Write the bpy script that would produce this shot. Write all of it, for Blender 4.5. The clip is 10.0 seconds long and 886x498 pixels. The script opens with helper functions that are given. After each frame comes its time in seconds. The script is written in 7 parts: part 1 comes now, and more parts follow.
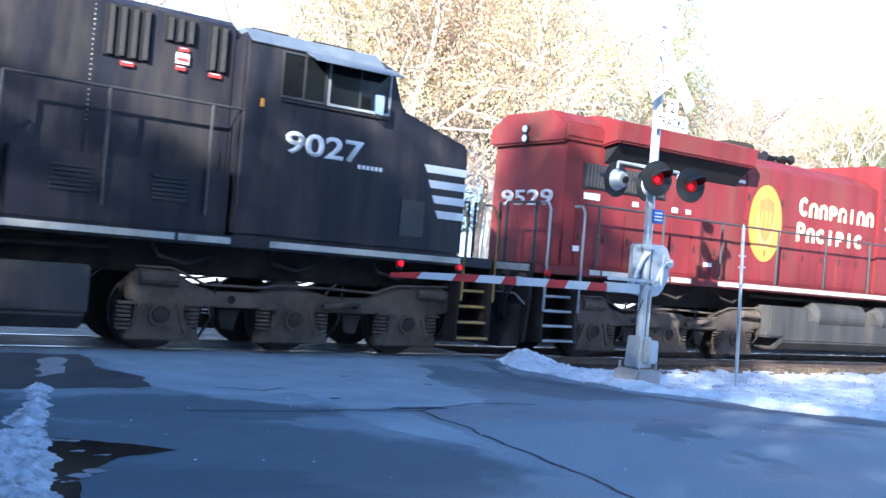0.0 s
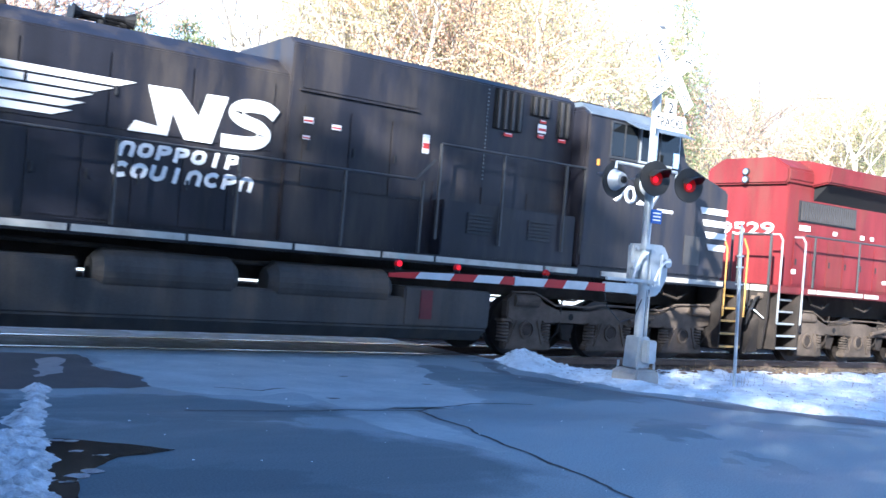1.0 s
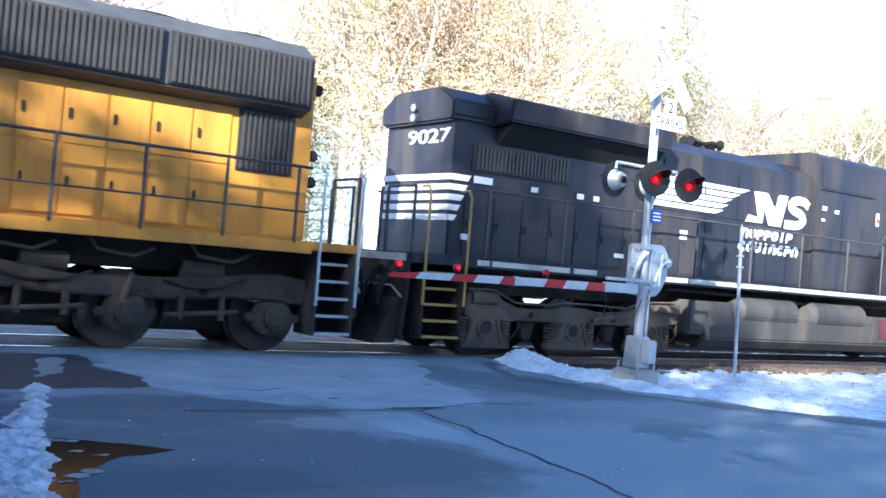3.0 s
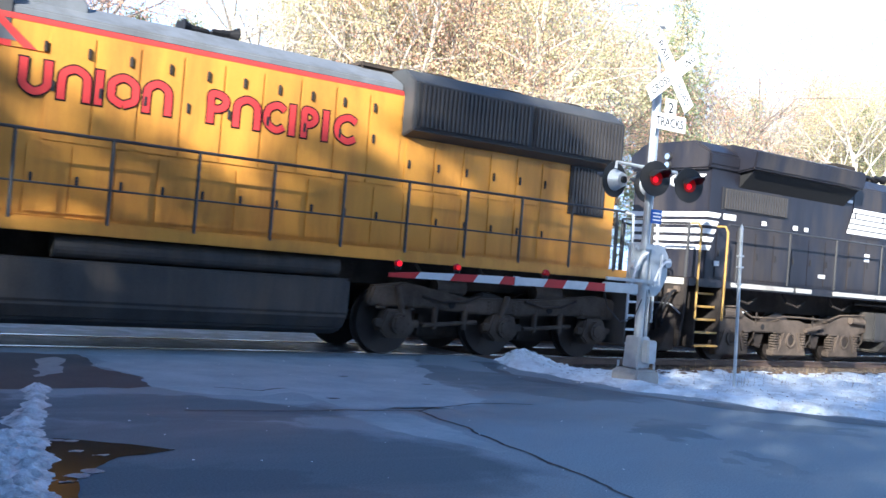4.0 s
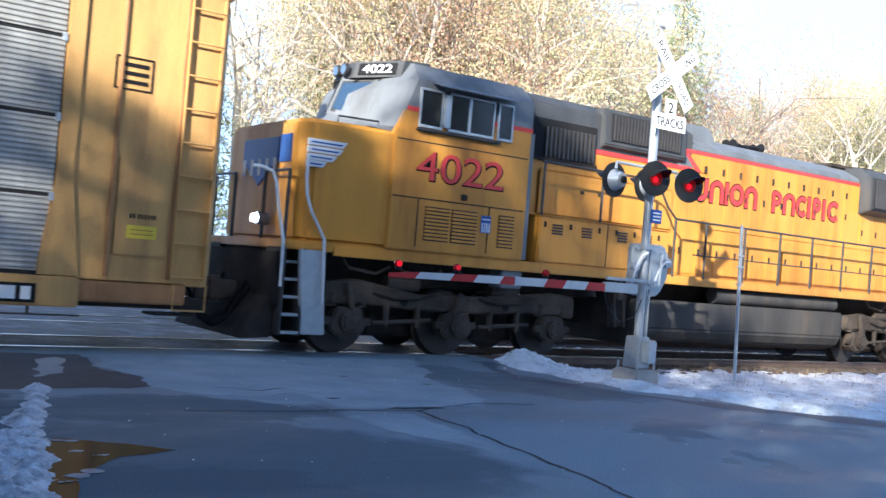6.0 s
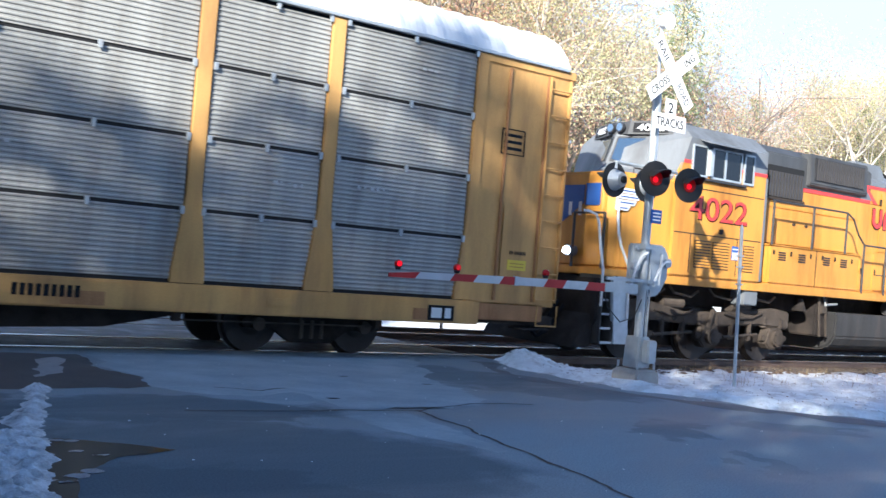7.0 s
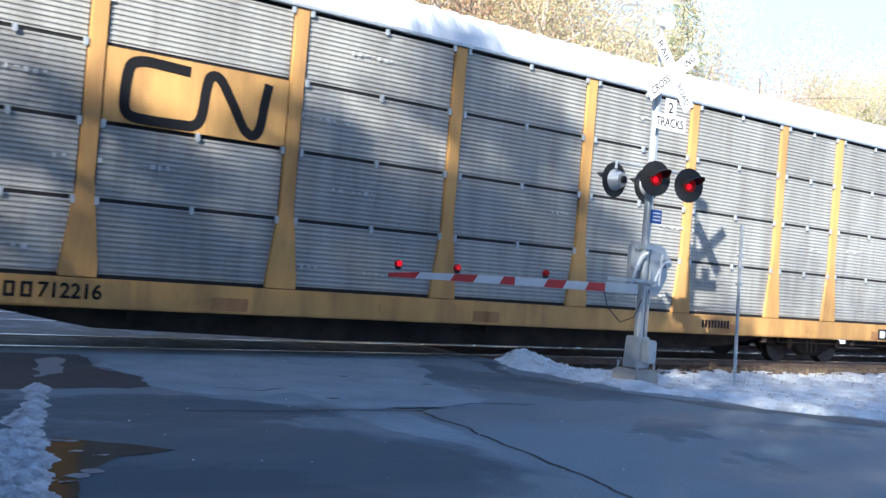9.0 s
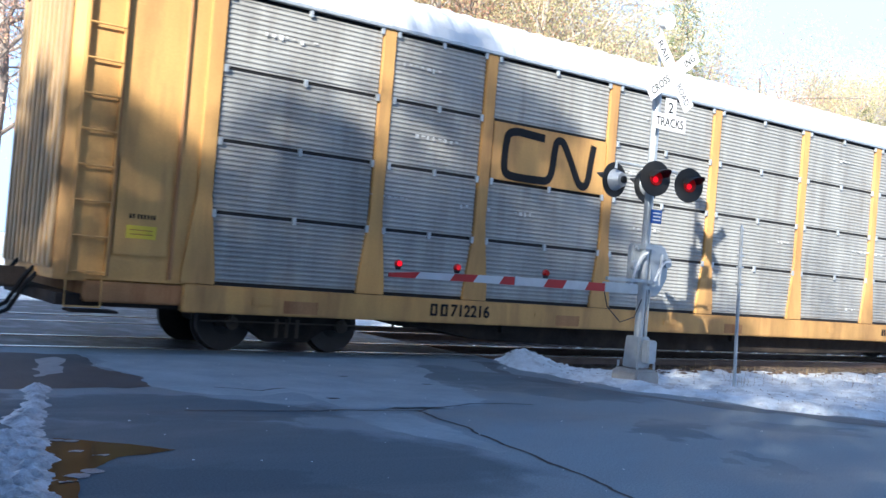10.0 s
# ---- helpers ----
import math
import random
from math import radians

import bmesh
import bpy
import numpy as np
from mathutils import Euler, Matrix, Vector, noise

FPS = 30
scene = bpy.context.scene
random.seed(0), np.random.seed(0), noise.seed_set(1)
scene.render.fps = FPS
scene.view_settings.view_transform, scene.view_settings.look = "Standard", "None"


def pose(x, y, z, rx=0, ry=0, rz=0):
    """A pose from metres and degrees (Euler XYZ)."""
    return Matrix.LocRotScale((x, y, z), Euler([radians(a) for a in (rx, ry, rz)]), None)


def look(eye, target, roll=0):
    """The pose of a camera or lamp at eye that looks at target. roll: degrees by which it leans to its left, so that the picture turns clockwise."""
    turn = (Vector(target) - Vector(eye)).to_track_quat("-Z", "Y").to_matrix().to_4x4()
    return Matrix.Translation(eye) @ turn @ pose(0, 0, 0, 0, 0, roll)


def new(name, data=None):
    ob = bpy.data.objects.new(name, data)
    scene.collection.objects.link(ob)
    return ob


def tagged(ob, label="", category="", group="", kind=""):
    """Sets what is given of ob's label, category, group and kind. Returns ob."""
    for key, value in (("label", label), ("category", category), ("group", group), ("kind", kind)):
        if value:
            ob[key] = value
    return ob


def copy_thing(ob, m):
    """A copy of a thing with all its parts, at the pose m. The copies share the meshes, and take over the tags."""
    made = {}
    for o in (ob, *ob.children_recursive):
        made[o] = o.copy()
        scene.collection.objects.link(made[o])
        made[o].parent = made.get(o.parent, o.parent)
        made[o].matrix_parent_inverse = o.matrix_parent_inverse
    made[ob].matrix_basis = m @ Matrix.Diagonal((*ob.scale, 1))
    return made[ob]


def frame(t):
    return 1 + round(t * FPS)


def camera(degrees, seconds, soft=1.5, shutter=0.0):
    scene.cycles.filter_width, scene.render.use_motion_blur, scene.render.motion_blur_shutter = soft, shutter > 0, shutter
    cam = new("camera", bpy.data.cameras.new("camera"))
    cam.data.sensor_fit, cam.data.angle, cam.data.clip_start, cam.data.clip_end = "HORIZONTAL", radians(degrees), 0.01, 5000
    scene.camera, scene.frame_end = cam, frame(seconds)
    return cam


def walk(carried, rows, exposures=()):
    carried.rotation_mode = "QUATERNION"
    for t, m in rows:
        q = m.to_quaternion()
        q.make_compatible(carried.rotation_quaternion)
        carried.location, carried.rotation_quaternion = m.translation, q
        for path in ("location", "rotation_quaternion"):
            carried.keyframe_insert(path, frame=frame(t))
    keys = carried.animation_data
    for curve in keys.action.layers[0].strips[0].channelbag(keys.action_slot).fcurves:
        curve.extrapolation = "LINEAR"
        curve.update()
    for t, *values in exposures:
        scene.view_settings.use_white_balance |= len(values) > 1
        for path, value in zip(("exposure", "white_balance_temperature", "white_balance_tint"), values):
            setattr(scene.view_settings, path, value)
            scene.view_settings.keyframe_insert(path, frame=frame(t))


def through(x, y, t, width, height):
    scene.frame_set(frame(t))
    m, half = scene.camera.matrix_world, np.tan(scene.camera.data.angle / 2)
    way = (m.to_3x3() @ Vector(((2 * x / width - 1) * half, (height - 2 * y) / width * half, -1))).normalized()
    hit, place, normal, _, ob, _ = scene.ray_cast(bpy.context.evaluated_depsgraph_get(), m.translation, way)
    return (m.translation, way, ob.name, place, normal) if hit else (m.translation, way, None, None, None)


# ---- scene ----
# ---------------------------------------------------------------- camera
cam = camera(47.94, 10.0, soft=1.5, shutter=0.15)
EYE = Vector((0.0, 0.0, 1.49))
AIM = EYE + 10 * Vector((0.57992, 0.81450, 0.01664))
VIEW = look(EYE, AIM, 4.76)
FIRST = look(EYE, EYE + 10 * Vector((0.57860, 0.81545, 0.01650)), 4.76)
walk(cam, [(0, FIRST), (0.4, look(EYE, EYE + 10 * Vector((0.57900, 0.81516, 0.01655)), 4.76)), (1.0, VIEW), (10, VIEW)],
     exposures=[(0, 2.52, 4350, 7), (2.7, 2.56, 4350, 7), (4.0, 2.08, 4500, 7), (5.5, 1.92, 4550, 7), (7.5, 1.75, 4550, 7), (10, 1.75, 4600, 7)])

# ---------------------------------------------------------------- light
SUN_DIR = Vector((0.775, 0.497, -0.390)).normalized()
world = bpy.data.worlds.new("sky")
scene.world = world
world.use_nodes = True
wn = world.node_tree.nodes
sky = wn.new("ShaderNodeTexSky")
sky.sky_type = "NISHITA"
sky.sun_disc = False
sky.sun_elevation = radians(23)
sky.sun_rotation = math.atan2(-SUN_DIR.x, -SUN_DIR.y)
sky.air_density = 1.0
sky.dust_density = 1.2
wn["Background"].inputs["Strength"].default_value = 0.052
# pale haze all round the horizon
coord = wn.new("ShaderNodeTexCoord")
height = wn.new("ShaderNodeSeparateXYZ")
fade = wn.new("ShaderNodeMapRange")
fade.interpolation_type = "SMOOTHSTEP"
for key, value in (("From Min", 0.29), ("From Max", 0.45), ("To Min", 0.95), ("To Max", 0.0)):
    fade.inputs[key].default_value = value
haze = wn.new("ShaderNodeMix")
haze.data_type = "RGBA"
haze.inputs[7].default_value = (7.3, 8.0, 8.8, 1)
wl = world.node_tree.links
wl.new(coord.outputs["Generated"], height.inputs["Vector"])
wl.new(height.outputs["Z"], fade.inputs["Value"])
wl.new(fade.outputs["Result"], haze.inputs["Factor"])
wl.new(sky.outputs["Color"], haze.inputs[6])
wl.new(haze.outputs[2], wn["Background"].inputs["Color"])
sun_data = bpy.data.lights.new("sun", "SUN")
sun_data.energy = 5.0
sun_data.angle = radians(0.6)
sun_data.color = (1.0, 0.745, 0.46)
sun = new("sun", sun_data)
sun.matrix_world = look((-40, -30, 30), Vector((-40, -30, 30)) + SUN_DIR)


# ---------------------------------------------------------------- materials
def material(name, color, rough=0.7, metal=0.0, vary=0.15, scale=3.0, dirt=None, dirt_amount=0.0, dirt_scale=1.2,
             spec=0.5, bump=0.0, bump_scale=40.0, streak=False, emit=None, emit_strength=0.0, coat=0.0, random_object=0.0):
    """A painted or natural surface: base colour varied at two scales, with stains and fine relief."""
    m = bpy.data.materials.new(name)
    m.use_nodes = True
    t = m.node_tree
    n, l = t.nodes, t.links
    b = n["Principled BSDF"]
    b.inputs["Roughness"].default_value = rough
    b.inputs["Metallic"].default_value = metal
    b.inputs["Specular IOR Level"].default_value = spec
    if coat:
        b.inputs["Coat Weight"].default_value = coat
    tc = n.new("ShaderNodeTexCoord")
    mp = n.new("ShaderNodeMapping")
    mp.inputs["Scale"].default_value = (1, 1, 0.18) if streak else (1, 1, 1)
    l.new(tc.outputs["Object"], mp.inputs["Vector"])
    big = n.new("ShaderNodeTexNoise")
    big.inputs["Scale"].default_value, big.inputs["Detail"].default_value = scale, 6
    l.new(mp.outputs["Vector"], big.inputs["Vector"])
    fine = n.new("ShaderNodeTexNoise")
    fine.inputs["Scale"].default_value, fine.inputs["Detail"].default_value = scale * 14, 4
    l.new(tc.outputs["Object"], fine.inputs["Vector"])
    add = n.new("ShaderNodeMath")
    add.operation = "MULTIPLY_ADD"
    add.inputs[1].default_value, add.inputs[2].default_value = 0.45, 0.0
    l.new(fine.outputs["Fac"], add.inputs[0])
    l.new(big.outputs["Fac"], add.inputs[2])
    mr = n.new("ShaderNodeMapRange")
    mr.inputs["From Min"].default_value, mr.inputs["From Max"].default_value = 0.45, 1.0
    mr.inputs["To Min"].default_value, mr.inputs["To Max"].default_value = 1 - vary, 1 + vary
    l.new(add.outputs[0], mr.inputs["Value"])
    mul = n.new("ShaderNodeMix")
    mul.data_type, mul.blend_type = "RGBA", "MULTIPLY"
    mul.inputs["Factor"].default_value = 1.0
    mul.inputs[6].default_value = (*color, 1)
    l.new(mr.outputs["Result"], mul.inputs[7])
    out = mul.outputs[2]
    if random_object:
        oi = n.new("ShaderNodeObjectInfo")
        hs = n.new("ShaderNodeHueSaturation")
        r2 = n.new("ShaderNodeMapRange")
        r2.inputs["To Min"].default_value, r2.inputs["To Max"].default_value = 1 - random_object, 1 + random_object
        l.new(oi.outputs["Random"], r2.inputs["Value"])
        l.new(r2.outputs["Result"], hs.inputs["Value"])
        l.new(out, hs.inputs["Color"])
        out = hs.outputs["Color"]
    if dirt:
        dn = n.new("ShaderNodeTexNoise")
        dn.inputs["Scale"].default_value, dn.inputs["Detail"].default_value = dirt_scale, 8
        dn.inputs["Roughness"].default_value = 0.65
        l.new(mp.outputs["Vector"], dn.inputs["Vector"])
        dr = n.new("ShaderNodeMapRange")
        dr.inputs["From Min"].default_value, dr.inputs["From Max"].default_value = 0.48, 0.72
        dr.inputs["To Max"].default_value = dirt_amount
        l.new(dn.outputs["Fac"], dr.inputs["Value"])
        dm = n.new("ShaderNodeMix")
        dm.data_type = "RGBA"
        dm.inputs[7].default_value = (*dirt, 1)
        l.new(dr.outputs["Result"], dm.inputs["Factor"])
        l.new(out, dm.inputs[6])
        out = dm.outputs[2]
        rr = n.new("ShaderNodeMapRange")
        rr.inputs["To Min"].default_value, rr.inputs["To Max"].default_value = rough, min(1.0, rough + 0.3)
        l.new(dr.outputs["Result"], rr.inputs["Value"])
        l.new(rr.outputs["Result"], b.inputs["Roughness"])
    l.new(out, b.inputs["Base Color"])
    if bump:
        bn = n.new("ShaderNodeTexNoise")
        bn.inputs["Scale"].default_value, bn.inputs["Detail"].default_value = bump_scale, 5
        l.new(tc.outputs["Object"], bn.inputs["Vector"])
        bp = n.new("ShaderNodeBump")
        bp.inputs["Strength"].default_value, bp.inputs["Distance"].default_value = bump, 0.02
        l.new(bn.outputs["Fac"], bp.inputs["Height"])
        l.new(bp.outputs["Normal"], b.inputs["Normal"])
    if emit:
        b.inputs["Emission Color"].default_value = (*emit, 1)
        b.inputs["Emission Strength"].default_value = emit_strength
    return m


RUST, GRIME = (0.16, 0.07, 0.035), (0.06, 0.05, 0.04)
# the brown streaks are grime, strengthened to stand for shade dapples too
M_LOCO_YELLOW = material("yellow_paint", (0.54, 0.262, 0.028), 0.45, spec=0.35, vary=0.12, dirt=(0.24, 0.10, 0.018), dirt_amount=0.75, streak=True)
M_LOCO_GREY = material("grey_paint", (0.155, 0.165, 0.18), 0.5, vary=0.15, dirt=(0.07, 0.07, 0.07), dirt_amount=0.7, streak=True)
M_LOCO_SOOT = material("sooty_grey_paint", (0.050, 0.052, 0.056), 0.6, vary=0.3, dirt=(0.10, 0.097, 0.094), dirt_amount=0.5, streak=True)
M_RED_TRIM = material("red_trim", (0.55, 0.04, 0.03), 0.5, vary=0.1)
# brown dust on the black, brightened to make up for missing sunlit patches
M_LOCO_BLACK = material("black_paint", (0.014, 0.014, 0.021), 0.42, spec=0.32, vary=0.35, dirt=(0.075, 0.062, 0.050), dirt_amount=0.7, streak=True)
M_WHITE = material("white_paint", (0.75, 0.75, 0.75), 0.5, vary=0.08, dirt=(0.4, 0.38, 0.35), dirt_amount=0.5, scale=5)
M_SILL = material("dirty_cream_stripe", (0.50, 0.48, 0.43), 0.6, vary=0.2, dirt=(0.15, 0.125, 0.10), dirt_amount=0.85, dirt_scale=2.5, scale=5)
M_DULLRED = material("faded_dark_red", (0.10, 0.010, 0.012), 0.6, vary=0.3, dirt=(0.07, 0.04, 0.035), dirt_amount=0.8)
M_LOCO_RED = material("red_paint", (0.135, 0.016, 0.018), 0.6, spec=0.3, vary=0.3, dirt=(0.12, 0.042, 0.034), dirt_amount=0.9, dirt_scale=1.8, streak=True)
M_GOLD = material("gold_paint", (0.55, 0.27, 0.025), 0.5, vary=0.2, dirt=(0.3, 0.13, 0.03), dirt_amount=0.6)
M_NOTICE = material("bright_yellow_notice", (0.68, 0.52, 0.03), 0.5, vary=0.1)
M_GOLDDARK = material("brown_gold_paint", (0.36, 0.16, 0.03), 0.5, vary=0.2)
M_CREAM = material("cream_paint", (0.78, 0.68, 0.42), 0.5, vary=0.1)
M_BLACKMARK = material("black_marking", (0.012, 0.012, 0.014), 0.6, spec=0.15, vary=0.2)
M_REDMARK = material("red_marking", (0.46, 0.035, 0.03), 0.5, vary=0.1)
M_BLUEMARK = material("blue_marking", (0.03, 0.08, 0.30), 0.5, vary=0.1)
M_UNDER = material("underframe_grime", (0.032, 0.027, 0.024), 0.9, spec=0.2, vary=0.35, dirt=(0.085, 0.065, 0.05), dirt_amount=0.8, bump=0.3)
M_TRUCK = material("truck_steel_grime", (0.115, 0.090, 0.070), 0.9, spec=0.2, vary=0.3, dirt=(0.04, 0.035, 0.03), dirt_amount=0.8, bump=0.4)
# the truck grime again, darkened to carry the yellow locomotive's underside shade
M_TRUCK_SHADED = material("shaded_truck_grime", (0.078, 0.063, 0.050), 0.9, spec=0.2, vary=0.35, dirt=(0.035, 0.03, 0.026), dirt_amount=0.8, bump=0.4)
M_WHEEL = material("wheel_steel", (0.05, 0.042, 0.038), 0.6, metal=0.4, vary=0.3)
M_TANK = material("tank_grey", (0.055, 0.053, 0.052), 0.75, spec=0.25, vary=0.3, dirt=(0.13, 0.105, 0.08), dirt_amount=0.7, streak=True)
M_GRILL = material("dark_grille", (0.018, 0.018, 0.021), 0.6, vary=0.3)
M_SLAT = material("grille_slat", (0.040, 0.037, 0.036), 0.5, vary=0.3)
# near-black colour that stands in for shade inside openings and recesses
M_HOLE_SHADE = material("painted_hole_shade", (0.006, 0.006, 0.007), 0.9)
M_RAIL_GREY = material("handrail_grey", (0.33, 0.34, 0.35), 0.4, metal=0.2, vary=0.15)
M_RAIL_DARK = material("handrail_dark", (0.035, 0.035, 0.037), 0.45, vary=0.2)
M_RAIL_YEL = material("handrail_yellow", (0.36, 0.225, 0.05), 0.5, vary=0.2)
M_CAR_YELLOW = material("tan_yellow_paint", (0.53, 0.315, 0.10), 0.6, spec=0.3, vary=0.18, dirt=(0.25, 0.14, 0.065), dirt_amount=0.75, dirt_scale=1.8, streak=True)
M_RUSTYEL = material("rusted_yellow_paint", (0.36, 0.19, 0.075), 0.75, spec=0.3, vary=0.3, dirt=(0.17, 0.065, 0.03), dirt_amount=0.9, dirt_scale=2.0, streak=True)
# grimy door yellow, greyed because the end door's shade is in its colour
M_ENDDOOR = material("grimy_shaded_yellow_door", (0.42, 0.30, 0.15), 0.6, spec=0.3, vary=0.25, dirt=(0.22, 0.17, 0.12), dirt_amount=0.8, dirt_scale=2.4, streak=True)
M_GALV = material("galvanised_panel", (0.34, 0.34, 0.325), 0.55, metal=0.1, vary=0.2, dirt=(0.215, 0.205, 0.19), dirt_amount=0.7, dirt_scale=2.6, streak=True, random_object=0.08)
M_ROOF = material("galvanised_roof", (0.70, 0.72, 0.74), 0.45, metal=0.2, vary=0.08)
M_SCUFF = material("chalky_scuff", (0.52, 0.53, 0.53), 0.7, vary=0.2)
M_GAP = material("panel_gap", (0.012, 0.012, 0.014), 0.8)
M_STEEL = material("galvanised_mast", (0.46, 0.49, 0.52), 0.42, metal=0.45, vary=0.12, scale=8)
M_SIGBLACK = material("signal_black", (0.012, 0.012, 0.013), 0.5, vary=0.2)
M_SIGN = material("white_reflective_sheeting", (0.88, 0.88, 0.88), 0.35, vary=0.03)
M_ARM_WHITE = material("white_reflective_tape", (0.62, 0.63, 0.65), 0.4, vary=0.12, dirt=(0.4, 0.4, 0.4), dirt_amount=0.5, scale=5)
M_ARM_RED = material("red_reflective_tape", (0.42, 0.02, 0.02), 0.4, vary=0.1)
M_SIGNBLUE = material("blue_sign", (0.02, 0.09, 0.42), 0.4, vary=0.1)
M_REDGLOW = material("red_lens_lit", (0.05, 0.0, 0.0), 0.5, spec=0.1, emit=(1.0, 0.0, 0.006), emit_strength=0.5)
M_REDLOW = material("red_lens_faintly_lit", (0.08, 0.002, 0.002), 0.4, emit=(1.0, 0.0, 0.006), emit_strength=0.16)
M_REDDIM = material("red_lens_dim", (0.10, 0.003, 0.003), 0.2, emit=(1.0, 0.01, 0.01), emit_strength=0.03)
M_LAMPGLOW = material("headlight_lit", (0.9, 0.9, 0.85), 0.2, emit=(1.0, 0.9, 0.75), emit_strength=14.0)
M_CONCRETE = material("concrete", (0.34, 0.33, 0.31), 0.85, vary=0.2, bump=0.3)
M_RAIL = material("rail_steel", (0.14, 0.10, 0.08), 0.5, metal=0.5, vary=0.3)
M_RAILTOP = material("polished_rail_head", (0.45, 0.44, 0.43), 0.22, metal=0.9, vary=0.1)
M_TIE = material("creosote_tie", (0.06, 0.045, 0.035), 0.9, vary=0.4, bump=0.4)
M_BALLAST = material("ballast_stone", (0.11, 0.09, 0.075), 0.95, vary=0.5, scale=9, dirt=(0.10, 0.065, 0.045), dirt_amount=0.7, bump=0.8, bump_scale=25)
M_SNOW = material("old_snow", (0.82, 0.85, 0.87), 0.6, vary=0.20, scale=3.5, dirt=(0.36, 0.33, 0.30), dirt_amount=0.75, dirt_scale=3.2, bump=1.4, bump_scale=12)
M_DIRTYSNOW = material("dirty_ice", (0.54, 0.56, 0.59), 0.3, vary=0.5, scale=6, dirt=(0.13, 0.13, 0.135), dirt_amount=0.95, dirt_scale=8.0, bump=1.2, bump_scale=26)
M_LEAFICE = material("thin_grey_ice", (0.30, 0.30, 0.32), 0.4, vary=0.5, scale=6, dirt=(0.15, 0.14, 0.14), dirt_amount=0.8, dirt_scale=6.0, bump=0.8, bump_scale=30)
M_BARK = material("grey_brown_bark", (0.20, 0.165, 0.135), 0.9, vary=0.35, scale=4, bump=0.5)
M_BARKPALE = material("pale_bark", (0.45, 0.41, 0.36), 0.9, vary=0.3, scale=4, bump=0.4)


def leaf_material(name, color, hue=0.03, val=0.22, through=0.5):
    m = bpy.data.materials.new(name)
    m.use_nodes = True
    n, l = m.node_tree.nodes, m.node_tree.links
    b = n["Principled BSDF"]
    b.inputs["Roughness"].default_value = 0.7
    g = n.new("ShaderNodeNewGeometry")
    hs = n.new("ShaderNodeHueSaturation")
    hs.inputs["Color"].default_value = (*color, 1)
    r1 = n.new("ShaderNodeMapRange")
    r1.inputs["To Min"].default_value, r1.inputs["To Max"].default_value = 0.5 - hue, 0.5 + hue
    r2 = n.new("ShaderNodeMapRange")
    r2.inputs["To Min"].default_value, r2.inputs["To Max"].default_value = 1 - val, 1 + val
    w = n.new("ShaderNodeTexWhiteNoise")
    w.noise_dimensions = "1D"
    l.new(g.outputs["Random Per Island"], r1.inputs["Value"])
    l.new(g.outputs["Random Per Island"], w.inputs["W"])
    l.new(w.outputs["Value"], r2.inputs["Value"])
    l.new(r1.outputs["Result"], hs.inputs["Hue"])
    l.new(r2.outputs["Result"], hs.inputs["Value"])
    l.new(hs.outputs["Color"], b.inputs["Base Color"])
    tr = n.new("ShaderNodeBsdfTranslucent")
    l.new(hs.outputs["Color"], tr.inputs["Color"])
    mx = n.new("ShaderNodeMixShader")
    mx.inputs["Fac"].default_value = through
    l.new(b.outputs["BSDF"], mx.inputs[1])
    l.new(tr.outputs["BSDF"], mx.inputs[2])
    l.new(mx.outputs["Shader"], n["Material Output"].inputs["Surface"])
    return m


M_LEAF_TAN = leaf_material("tan_oak_leaf", (0.64, 0.54, 0.34), hue=0.03)
M_LEAF_RUST = leaf_material("rust_oak_leaf", (0.58, 0.37, 0.25), hue=0.025)
M_LEAF_GOLD = leaf_material("golden_leaf", (0.62, 0.56, 0.31), hue=0.035)
M_NEEDLE = leaf_material("pine_needle", (0.24, 0.27, 0.13), hue=0.04, through=0.4)


# centre, half sizes, turn and wetness of each damp stain
STAINS = ((8.05, 6.95, 0.75, 0.36, 35, 1.5), (9.9, 6.7, 0.9, 0.3, -20, 1.2), (7.45, 5.3, 0.25, 0.65, -30, 1.2), (3.1, 6.6, 2.1, 1.5, -25, 2.25), (8.4, 10.6, 1.0, 2.2, 28, 1.9),
          (3.3, 8.7, 1.6, 0.75, -10, 2.3), (1.4, 8.6, 0.8, 2.2, 0, 2.6), (1.7, 5.3, 2.0, 1.5, 0, 2.6))


